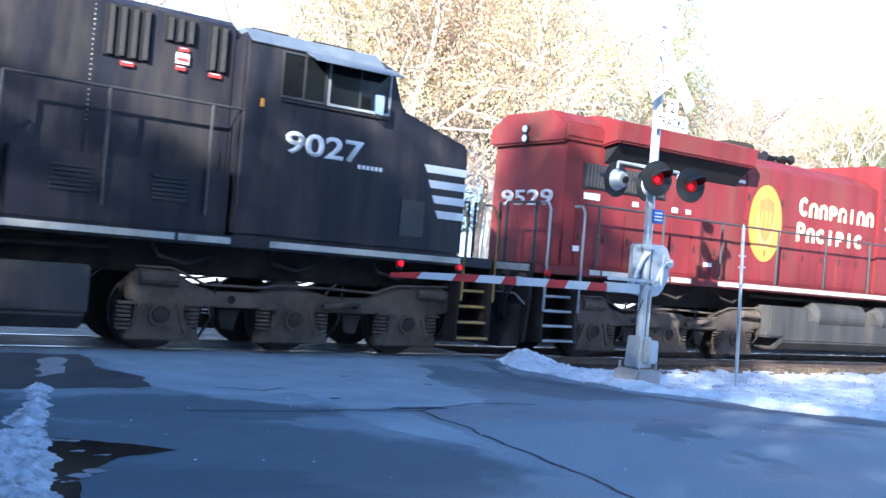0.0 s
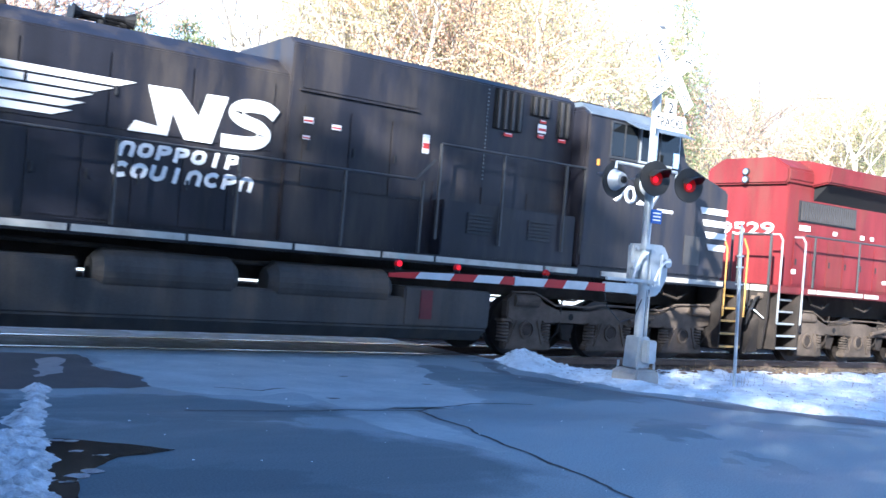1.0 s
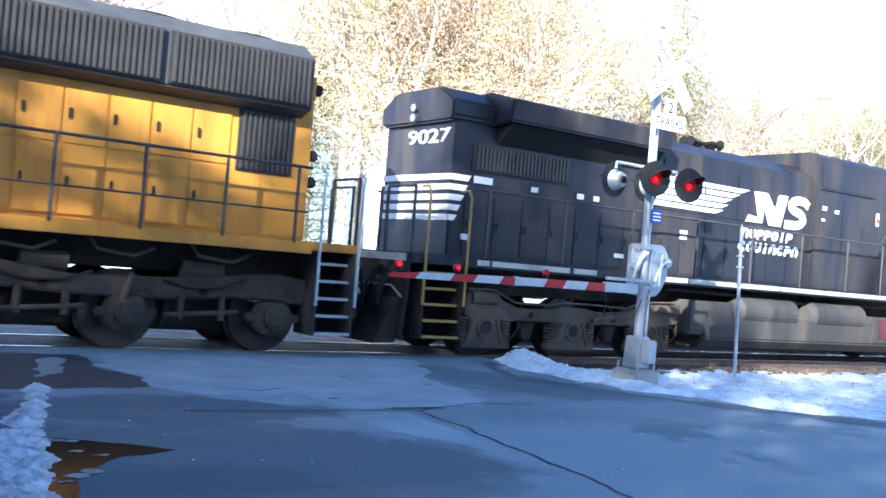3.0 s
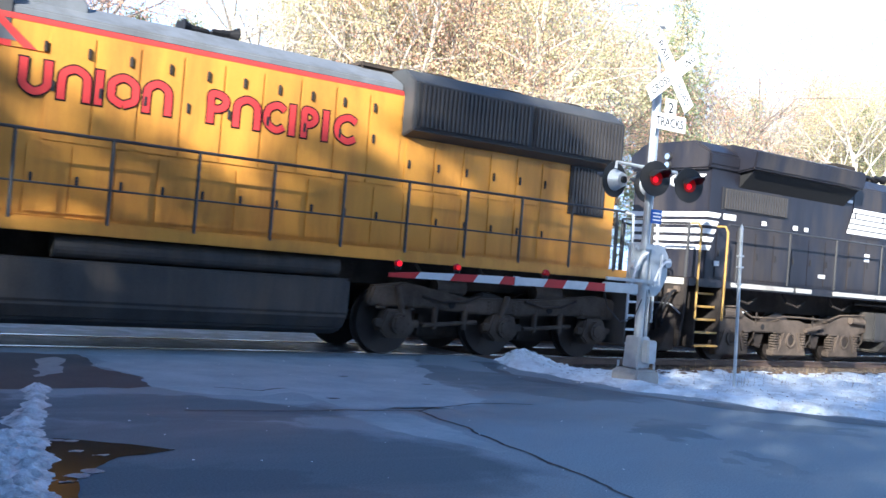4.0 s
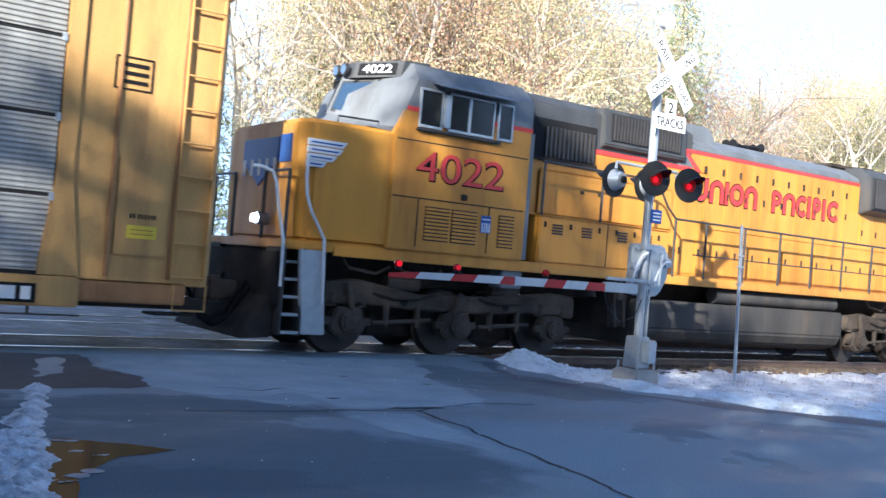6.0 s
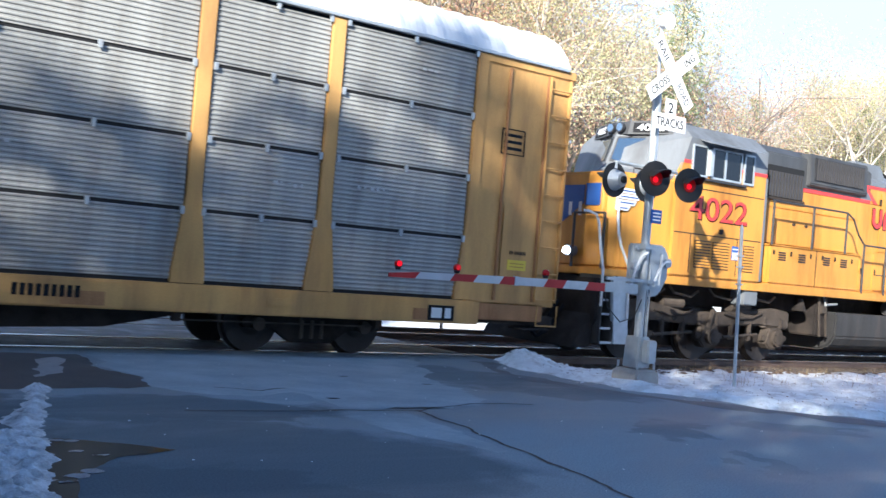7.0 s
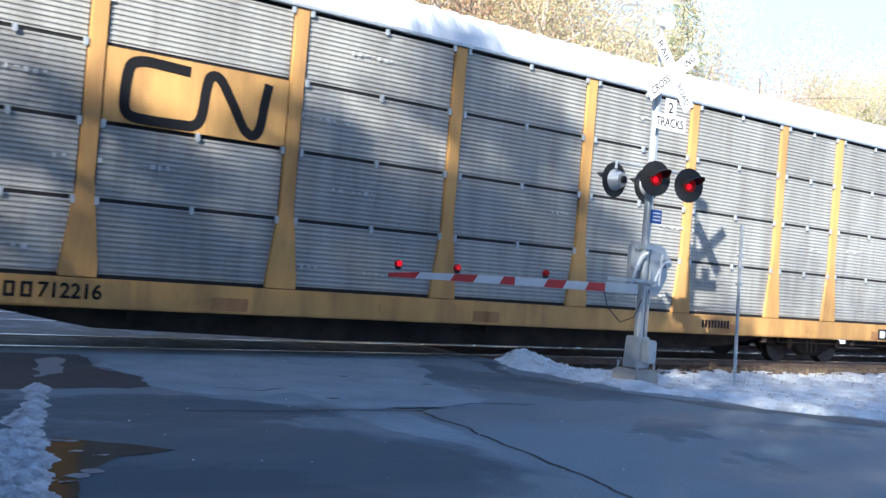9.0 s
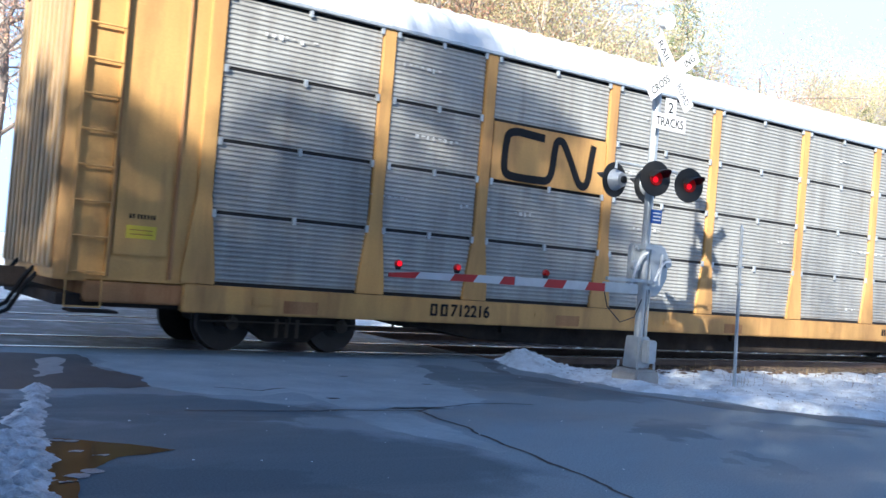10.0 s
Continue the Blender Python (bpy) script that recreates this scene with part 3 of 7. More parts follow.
ice = part("ice_ridge", grid_sheet(-0.2, 3.0, 4.0, 10.3, 160, 320, strip_height, lambda x, y: strip_height(x, y) > -0.04), M_DIRTYSNOW)
tagged(ice, "ridge of dirty refrozen snow on the road", "ice", kind="structure")
for i, (x, y, w) in enumerate(((2.05, 7.02, 0.06), (2.16, 6.86, 0.07), (1.84, 6.31, 0.08), (1.76, 6.15, 0.08), (1.96, 6.40, 0.05), (2.02, 7.42, 0.06), (2.10, 7.38, 0.05))):
    blot("ice_floe", [(x - w, y), (x, y + w * 0.6), (x + w, y + 0.01), (x + w * 0.3, y - w * 0.7)], 0.006, M_LEAFICE, road, 0.05, 60.0 + i, 0.012)
blot("ice_patch", [(2.63, 10.72), (3.01, 11.07), (3.34, 12.4), (2.98, 12.2)], 0.004, M_LEAFICE, road, 0.1, 31.0)

# ---------------------------------------------------------------- tracks
for k, yc in enumerate((TRACK_Y, TRACK_Y + 4.0)):
    bed = prism([(yc - 2.5, -0.44), (yc - 1.55, -0.16), (yc + 1.55, -0.16), (yc + 2.5, -0.44)], 10.56, 140, axis="x")
    bed = part("ballast_bed", bed, M_BALLAST)
    tagged(bed, "brown-grey stone ballast under the railway track", "ballast", kind="structure")
    for sx in (-0.7525, 0.7525):
        y = yc + sx
        web = prism([(y - 0.075, -0.17), (y - 0.075, -0.155), (y - 0.012, -0.13), (y - 0.012, -0.045), (y - 0.036, -0.035), (y - 0.036, -0.004), (y + 0.036, -0.004), (y + 0.036, -0.035), (y + 0.012, -0.045), (y + 0.012, -0.13), (y + 0.075, -0.155), (y + 0.075, -0.17)], -60, 140, axis="x")
        rail = part("rail", web, M_RAIL)
        tagged(rail, "rusty steel rail with polished running surface", "rail", kind="structure")
        part("rail_head", box(-60, 140, y - 0.034, y + 0.034, -0.004, 0.0), M_RAILTOP, rail)
    tie = None
    for i in range(90):
        m = pose(10.9 + i * 0.53, yc, -0.18, 0, 0, 1.5 * math.sin(i * 7.3))
        if tie is None:
            tie = part("tie", box(-0.115, 0.115, -1.3, 1.3, -0.1, 0.035, 0.012), M_TIE, bed)
            tie.matrix_local = m
        else:
            share("tie", tie.data, bed, m)
# loose stones and snow crust between road and rails


def scatter(name, n, region, size, mat, label, category, seed, flat=1.0, zf=None):
    """Many small irregular lumps joined in one object."""
    r = np.random.default_rng(seed)
    base = [(1, 0, 0), (-1, 0, 0), (0, 1, 0), (0, -1, 0), (0, 0, 1), (0, 0, -0.4)]
    tri = [(0, 2, 4), (2, 1, 4), (1, 3, 4), (3, 0, 4), (2, 0, 5), (1, 2, 5), (3, 1, 5), (0, 3, 5)]
    vs, fs = [], []
    for i in range(n):
        x, y = r.uniform(region[0], region[1]), r.uniform(region[2], region[3])
        z = zf(x, y) if zf else region[4]
        if z is None:
            continue
        s = size * r.uniform(0.5, 1.5)
        a = r.uniform(0, 6.28)
        o = len(vs)
        for bx, by, bz in base:
            q = np.array((bx, by, bz * flat)) * s * r.uniform(0.7, 1.3, 3)
            vs.append((x + q[0] * math.cos(a) - q[1] * math.sin(a), y + q[0] * math.sin(a) + q[1] * math.cos(a), z + q[2]))
        fs += [tuple(o + k for k in t) for t in tri]
    me = bpy.data.meshes.new(name)
    me.from_pydata(vs, [], fs)
    me.materials.append(mat)
    return tagged(new(name, me), label, category, kind="stuff")


scatter("ballast_stones", 9000, (10.6, 34, 12.3, 17.0, -0.16), 0.035, M_BALLAST, "loose angular ballast stones beside the rails", "stones", 1, 0.7,
        lambda x, y: -0.16 if abs(y - TRACK_Y) < 1.6 else -0.16 - (abs(y - TRACK_Y) - 1.55) * 0.29)
scatter("snow_lumps", 1500, (9.8, 24, 5.0, 13.0, 0.0), 0.03, M_SNOW, "crumbled lumps of ploughed snow", "snow", 2, 0.45,
        lambda x, y: bank(x, y) if x - snow_edge(y) > 0.15 and y < 12.9 - 0.02 * x else None)
scatter("snow_lumps", 600, (10.2, 11.5, 12.0, 13.1, 0.0), 0.035, M_SNOW, "crumbled lumps on the ploughed snow mound", "snow", 3, 0.6, lambda x, y: bank(x, y) if x - snow_edge(y) > 0.1 else None)
scatter("dirt_clods", 900, (12.5, 30, 11.2, 12.9, 0.0), 0.06, M_DIRT, "brown frozen earth showing through the snow", "earth", 5, 0.35, lambda x, y: bank(x, y) + 0.0)
scatter("snow_crust", 1600, (11.0, 60, 16.0, 16.9, -0.2), 0.16, M_SNOW, "snow lying between the two tracks", "snow", 6, 0.25)
scatter("snow_litter", 2600, (9.9, 26, 4.0, 12.9, 0.0), 0.012, M_DIRT, "dark grit and twig litter on the snow bank", "litter", 15, 0.5,
        lambda x, y: bank(x, y) + 0.004 if x - snow_edge(y) > 0.2 else None)
scatter("edge_slush", 900, (9.7, 20, 4.0, 12.6, 0.0), 0.028, M_DIRTYSNOW, "grey slush crumbs along the road edge", "slush", 16, 0.45,
        lambda x, y: 0.004 if -0.15 < x - snow_edge(y) + 0.25 * fuzz(x, y, 1.4, 2.0) < 0.12 else None)
scatter("road_grit", 60, (1.5, 9.5, 4.5, 12.8, 0.008), 0.009, M_SNOW, "small ice crumbs and grit on the road", "grit", 8, 0.6)
blot("bare_earth", [(13.2, 7.0), (15.5, 6.4), (16.5, 7.2), (14.5, 7.9), (13.4, 7.6)], 0.16, M_DIRT, snow, 0.2, 41.0)


def weeds(name, n, region, h, seed):
    r = np.random.default_rng(seed)
    vs, fs = [], []
    for i in range(n):
        x, y = r.uniform(region[0], region[1]), r.uniform(region[2], region[3])
        z, hh, a = bank(x, y) - 0.02, h * r.uniform(0.4, 1.3), r.uniform(0, 6.28)
        lean = r.uniform(0, 0.5) * hh
        dx, dy = math.cos(a), math.sin(a)
        o = len(vs)
        w = 0.004
        vs += [(x - w, y, z), (x + w, y, z), (x + lean * dx + w * 0.5, y + lean * dy, z + hh), (x, y + w, z), (x, y - w, z)]
        fs += [(o, o + 1, o + 2), (o + 3, o + 4, o + 2)]
    me = bpy.data.meshes.new(name)
    me.from_pydata(vs, [], fs)
    me.materials.append(M_GRASS)
    return tagged(new(name, me), "thin dead weeds standing in the snow", "weeds", kind="stuff")


weeds("dead_weeds", 1100, (12.2, 30, 11.3, 12.9), 0.24, 3)
weeds("dead_weeds", 160, (12.6, 22, 9.6, 11.4), 0.16, 9)


# ---------------------------------------------------------------- crossing signal with gate
def signal_head(parent, x, y, z, d, lit, yaw=0):
    """A flashing-light head: round black backboard, hood and lens. d = -1 faces the road."""
    h = thing_part("signal_head", parent, pose(x, y, z, 0, 0, yaw + (0 if d < 0 else 180)))
    part_at("backboard", disc(0.255, 0.012), M_SIGBLACK, h)
    bm = cyl((0, 0.01, 0), (0, 0.16, 0), 0.16, 0.10, n=24)
    part_at("lamp_housing", bm, M_SIGBLACK if d < 0 else M_STEEL, h)
    part_at("lens", cyl((0, -0.02, 0), (0, -0.035, 0), 0.105, 0.10, n=24), M_REDDIM, h)
    if lit:
        part_at("bulb_glow", cyl((-0.02, -0.036, -0.02), (-0.02, -0.042, -0.02), 0.042, n=14), M_REDGLOW, h)
    hood = bmesh.new()
    n = 16
    for k in range(n):
        a0, a1 = math.pi * (0.05 + 0.9 * k / n), math.pi * (0.05 + 0.9 * (k + 1) / n)
        for r in (0.125,):
            l0, l1 = 0.10 + 0.22 * math.sin(a0), 0.10 + 0.22 * math.sin(a1)
            q = [hood.verts.new((r * math.cos(a0), -0.012, r * math.sin(a0))), hood.verts.new((r * math.cos(a1), -0.012, r * math.sin(a1))),
                 hood.verts.new((r * math.cos(a1), -l1, r * math.sin(a1) * 0.93)), hood.verts.new((r * math.cos(a0), -l0, r * math.sin(a0) * 0.93))]
            hood.faces.new(q)
    bmesh.ops.remove_doubles(hood, verts=hood.verts[:], dist=0.001)
    bmesh.ops.solidify(hood, geom=hood.faces[:], thickness=0.006)
    part_at("hood", hood, M_SIGBLACK, h)
    return h


def disc(r, t):
    return cyl((0, -t / 2, 0), (0, t / 2, 0), r, n=36)


def thing_part(name, parent, m):
    """An empty mesh part that carries sub-parts: here a small mounting boss."""
    ob = part(name, cyl((0, 0.05, 0), (0, 0.2, 0), 0.05, n=12), M_SIGBLACK, parent)
    ob.matrix_local = m
    return ob


def part_at(name, bm, mat, parent):
    return part(name, bm, mat, parent)


M_ROOFBLUE = material("bluish_grey_cab_paint", (0.10, 0.12, 0.15), 0.45, vary=0.25, dirt=(0.2, 0.21, 0.23), dirt_amount=0.5, streak=True)
M_RAILPALE = material("pale_painted_steel", (0.62, 0.64, 0.66), 0.4, vary=0.1)
MX, MY, MZ = 10.84, 10.15, 0.06
sig = thing("crossing_signal", "galvanised railroad crossing signal with crossbuck, red lamps and lowered gate", "crossing signal", pose(MX, MY, MZ))
part("mast", cyl((0, 0, 0.45), (0, 0, 4.35), 0.065, n=20), M_STEEL, sig)
base = part("foundation", prism([(-0.27, -0.20), (-0.25, 0.10), (-0.21, 0.17), (0.21, 0.17), (0.25, 0.10), (0.27, -0.20)], -0.25, 0.25, 0.03), M_CONCRETE, sig, "weathered concrete foundation block")
bm = prism([(-0.15, 0.19), (-0.11, 0.64), (0.11, 0.64), (0.15, 0.19)], -0.14, 0.14, 0.015)
part("mast_base", bm, M_STEEL, sig)
jb = part("junction_box", box(-0.06, 0.13, -0.27, -0.135, 0.27, 0.60, 0.02), M_STEEL, sig)
for x, y in ((-0.17, -0.19), (0.17, -0.19), (0.17, 0.19), (-0.17, 0.19)):
    part("anchor_bolt", cyl((x, y, 0.18), (x, y, 0.27), 0.018, n=8), M_STEEL, base)
part("conduit", tube([(0.10, -0.05, 0.55), (0.10, -0.06, 1.3), (0.09, -0.05, 1.6)], 0.018), M_STEEL, sig)
part("conduit", tube([(0.14, 0.02, 0.60), (0.13, 0.02, 1.25), (0.10, 0.02, 1.5)], 0.014), M_STEEL, sig)
# gate mechanism: housing, two side arms that hold the gate, clamps
gm = part("gate_mechanism", prism([(0.06, 1.25), (0.06, 2.0), (0.45, 2.0), (0.56, 1.85), (0.56, 1.5), (0.42, 1.28), (0.30, 1.22)], 0.02, 0.42, 0.03), M_STEEL, sig)
part("housing_door", prism([(0.12, 1.34), (0.12, 1.92), (0.40, 1.92), (0.49, 1.80), (0.49, 1.55), (0.38, 1.36)], -0.005, 0.02, 0.01), M_STEEL, gm)
part("pivot_hub", cyl((0.46, -0.06, 1.74), (0.46, 0.04, 1.74), 0.07, n=18), M_STEEL, gm)
for pts in ([(0.44, -0.10, 1.76), (0.30, -0.12, 1.74), (0.20, -0.12, 1.62), (0.10, -0.12, 1.38)], [(0.24, -0.12, 1.86), (0.22, -0.12, 1.40)],
            [(-0.06, -0.12, 1.86), (-0.18, -0.12, 1.80), (-0.28, -0.12, 1.62), (-0.36, -0.12, 1.38)]):
    part("counter_arm", tube(pts, 0.020), M_RAILPALE, gm)
part("mechanism_plate", box(-0.20, 0.06, 0.04, 0.14, 1.5, 1.98, 0.03), M_STEEL, gm)
for z in (1.52, 1.72, 1.92):
    part("bolt", cyl((-0.14, 0.04, z), (-0.14, -0.0, z), 0.028, n=10), M_STEEL, gm)
part("pivot_hub", cyl((-0.16, -0.02, 1.66), (-0.16, 0.05, 1.66), 0.075, n=18), M_STEEL, gm)
for z in (1.36, 1.94):
    part("clamp", box(-0.09, 0.09, -0.09, 0.09, z - 0.03, z + 0.03, 0.01), M_STEEL, gm)
bracket = part("arm_bracket", box(-0.88, 0.16, -0.16, -0.12, 1.425, 1.47, 0.006), M_STEEL, sig)
part("arm_channel", box(-0.88, -0.22, -0.14, -0.06, 1.255, 1.395, 0.01), M_STEEL, bracket)
part("bracket_bolt", cyl((-0.6, -0.165, 1.447), (-0.6, -0.15, 1.447), 0.016, n=8), M_STEEL, bracket)
part("bracket_bolt", cyl((-0.3, -0.165, 1.447), (-0.3, -0.15, 1.447), 0.016, n=8), M_STEEL, bracket)


def arm_top(x):
    return 1.372 - 0.0045 * (x + 0.9) ** 2 - (0.02 if x < -4.1 else 0.0)


def arm_foot(x):
    return 1.258 - 0.0010 * (x + 0.9) ** 2


def arm_piece(a, b, slant_a, slant_b, y0, y1, inset=0.0):
    return prism([(a - slant_a, arm_foot(a) + inset), (b - slant_b, arm_foot(b) + inset), (b + slant_b, arm_top(b) - inset), (a + slant_a, arm_top(a) - inset)], y0, y1)


gate = part("gate_arm", arm_piece(-4.44, -0.80, 0, 0, -0.112, -0.092, 0.006), M_STEEL, sig, "red and white striped lowered gate arm")
# the ends of the stripes along the arm, from its tip; the middle joint is cut square
ENDS = (-4.46, -4.05, -3.525, -3.16, -2.74, -2.48, -1.98, -1.635, -1.225, -0.875)
for k, (a, b) in enumerate(zip(ENDS, ENDS[1:])):
    square = (-4.46, -2.48, -0.875)
    part("arm_stripe", arm_piece(a, b, 0 if a in square else 0.035, 0 if b in square else 0.035, -0.128, -0.110), M_ARM_WHITE if k % 2 else M_ARM_RED, gate)
part("arm_joint", box(-2.52, -2.44, -0.134, -0.09, 1.25, 1.37, 0.004), M_ARM_WHITE, gate)
for x, z, lens in ((-4.335, 1.40, M_REDGLOW), (-3.458, 1.41, M_REDLOW), (-1.986, 1.435, M_REDDIM)):
    lamp = part("gate_lamp", cyl((x, -0.12, z - 0.06), (x, -0.12, z - 0.02), 0.03, 0.045, n=12), M_SIGBLACK, gate)
    part("lamp_lens", ball((x, -0.12, z + 0.01), 0.052, 0.95, n=12), M_REDDIM, lamp)
    part("lamp_bulb", cyl((x - 0.015, -0.176, z + 0.012), (x - 0.015, -0.168, z + 0.012), 0.034, n=12), lens, lamp)
part("gate_cable", tube([(-0.86, -0.1, 1.27), (-0.78, -0.1, 1.05), (-0.50, -0.1, 0.84), (-0.2, -0.08, 0.92), (-0.05, -0.06, 1.18)], 0.008, n=6), M_SIGBLACK, sig)
# lamps on a cross-arm
part("cross_arm", tube([(-0.62, 0.10, 3.03), (-0.62, 0.10, 3.12), (0.66, 0.10, 3.12), (0.66, 0.10, 3.03)], 0.024), M_STEEL, sig)
HEADS = [signal_head(sig, -0.15, -0.23, 2.93, -1, True, -12), signal_head(sig, 0.57, -0.23, 2.91, -1, True, -12),
         signal_head(sig, -0.50, 0.24, 2.88, 1, True, 4), signal_head(sig, 0.20, 0.26, 2.88, 1, False, 0)]
part("blue_notice", box(-0.02, 0.20, -0.09, -0.075, 2.30, 2.50, 0.003), M_SIGNBLUE, sig)
for k in range(3):
    part("notice_bar", box(0.01, 0.17, -0.094, -0.09, 2.34 + k * 0.05, 2.36 + k * 0.05), M_SIGN, sig)
# crossbuck and track-count sign
for ang, words in ((-50, ("RAIL", "ROAD")), (38, ("CROSS", "ING"))):
    b = part("crossbuck_blade", box(-0.61, 0.61, -0.004 if ang < 0 else 0.002, 0.0 if ang < 0 else 0.006, -0.115, 0.115, 0.0015), M_SIGN, sig)
    b.matrix_local = pose(0.12, -0.17, 4.50, 0, -ang, 0)
    for w, c, ww in zip(words, (-0.36, 0.36) if ang < 0 else (-0.33, 0.40), (0.40, 0.40) if ang < 0 else (0.48, 0.28)):
        lettering("sign_letters", w, M_BLACKMARK, b, pose(c, -0.005, 0), ww * 0.86, 0.11, bold=0.0, depth=0.002)
ts = part("track_count_sign", prism([(-0.345, 0.0), (0.345, 0.0), (0.345, 0.23), (0.115, 0.23), (0.115, 0.46), (-0.115, 0.46), (-0.115, 0.23), (-0.345, 0.23)], -0.003, 0.003), M_SIGN, sig)
ts.matrix_local = pose(0.12, -0.17, 3.665)
lettering("sign_letters", "TRACKS", M_BLACKMARK, ts, pose(0, -0.004, 0.115), 0.58, 0.13, bold=0.01, depth=0.002)
lettering("sign_letters", "2", M_BLACKMARK, ts, pose(0, -0.004, 0.33), 0.1, 0.15, bold=0.01, depth=0.002)
bell = part("bell", cyl((0.0, -0.12, 5.26), (0.0, 0.0, 5.26), 0.13, 0.10, n=24), M_SIGN, sig, "pale round crossing bell at the mast top")
part("bell_bracket", tube([(0, 0, 4.3), (0, 0.02, 5.14), (0, 0.0, 5.24)], 0.022), M_STEEL, sig)

far_sig = copy_thing(sig, pose(3.32, 21.3, -0.05, 0, 0, 180))
for child in [c for c in far_sig.children if c.name.startswith(("gate_arm", "gate_cable"))]:
    for piece in [*child.children_recursive, child]:
        bpy.data.objects.remove(piece)

post = thing("marker_post", "slender galvanised steel marker post in the snow", "post", pose(12.5, 9.68, 0.06, 0, -2.5, 0))
part("pole", cyl((0, 0, -0.08), (0, 0, 2.35), 0.026, n=12), M_STEEL, post)
part("cap", cyl((0, 0, 2.35), (0, 0, 2.44), 0.034, 0.004, n=12), M_STEEL, post)
for z in (1.52, 1.78, 1.95):
    part("clamp", box(-0.05, 0.05, -0.035, 0.035, z - 0.012, z + 0.012, 0.004), M_STEEL, post)


# ---------------------------------------------------------------- trees
def limb_mesh(segs, sides=6):
    """Tapered tubes: segs are (p0, p1, r0, r1)."""
    vs, fs = [], []
    for p0, p1, r0, r1 in segs:
        d = (p1 - p0)
        q = d.to_track_quat("Z", "Y")
        k = sides if r0 > 0.05 else 4 if r0 > 0.02 else 3
        o = len(vs)
        for p, r in ((p0, r0), (p1, r1)):
            for i in range(k):
                a = 2 * math.pi * i / k
                vs.append(p + q @ Vector((r * math.cos(a), r * math.sin(a), 0)))
        for i in range(k):
            fs.append((o + i, o + (i + 1) % k, o + k + (i + 1) % k, o + k + i))
    return vs, fs


def grow(rnd, p, d, length, r, level, segs, tips, bend, levels):
    n = 4 if level < 2 else 3
    for i in range(n):
        d2 = (d + Vector((rnd.uniform(-1, 1), rnd.uniform(-1, 1), rnd.uniform(-0.4, 0.8))) * bend).normalized()
        p2 = p + d2 * length / n
        r2 = r * (0.86 if level else 0.88)
        segs.append((p, p2, r, r2))
        p, d, r = p2, d2, r2
        if level < levels and (level > 0 or i > 0):
            for k in range(2 if level < 2 else rnd.choice((1, 2))):
                a = rnd.uniform(0, 6.28)
                side = d.orthogonal().normalized()
                side.rotate(Matrix.Rotation(a, 3, d))
                dd = (d * rnd.uniform(0.35, 0.8) + side + Vector((0, 0, 0.25))).normalized()
                grow(rnd, p, dd, length * rnd.uniform(0.45, 0.68), r * rnd.uniform(0.42, 0.6), level + 1, segs, tips, bend * 1.15, levels)
    if level >= levels - 1:
        tips.append((p, d))


def leaf_cloud(name, tips, per, spread, size, mat, parent, seed, aspect=0.6):
    r = np.random.default_rng(seed)
    c = np.array([t[0] for t in tips])
    c = np.repeat(c, per, axis=0) + r.normal(0, spread, (len(c) * per, 3))
    n = len(c)
    u = r.normal(0, 1, (n, 3))
    u /= np.linalg.norm(u, axis=1)[:, None]
    w = np.cross(u, r.normal(0, 1, (n, 3)))
    w /= np.linalg.norm(w, axis=1)[:, None]
    s = size * r.uniform(0.6, 1.4, (n, 1))
    q = np.stack([c - u * s, c + w * s * aspect, c + u * s, c - w * s * aspect], axis=1).reshape(-1, 3)
    me = bpy.data.meshes.new(name)
    me.from_pydata(q.tolist(), [], np.arange(n * 4).reshape(-1, 4).tolist())
    me.materials.append(mat)
    ob = new(name, me)
    ob.parent = parent
    return ob


def broadleaf(h, seed, leaf, per, label, levels=3, spread=0.6, size=0.058, bark=None, bend=0.16, thin=1):
    rnd = random.Random(seed)
    T = thing("tree", label, "tree", pose(0, 0, 0))
    segs, tips = [], []
    grow(rnd, Vector((0, 0, -0.3)), Vector((0, 0, 1)), h * 0.62, h * 0.016, 0, segs, tips, bend * 0.5, levels)
    top = segs[3][1]
    for k in range(3):
        a = k * 2.1 + rnd.random()
        grow(rnd, top, Vector((0.45 * math.cos(a), 0.45 * math.sin(a), 1)).normalized(), h * 0.40, h * 0.009, 1, segs, tips, bend, levels)
    vs, fs = limb_mesh(segs)
    me = bpy.data.meshes.new("trunk")
    me.from_pydata(vs, [], fs)
    me.materials.append(bark or M_BARK)
    ob = new("trunk", me)
    ob.parent = T
    if per:
        leaf_cloud("crown", tips[::thin], per, spread, size, leaf, T, seed)
    return T


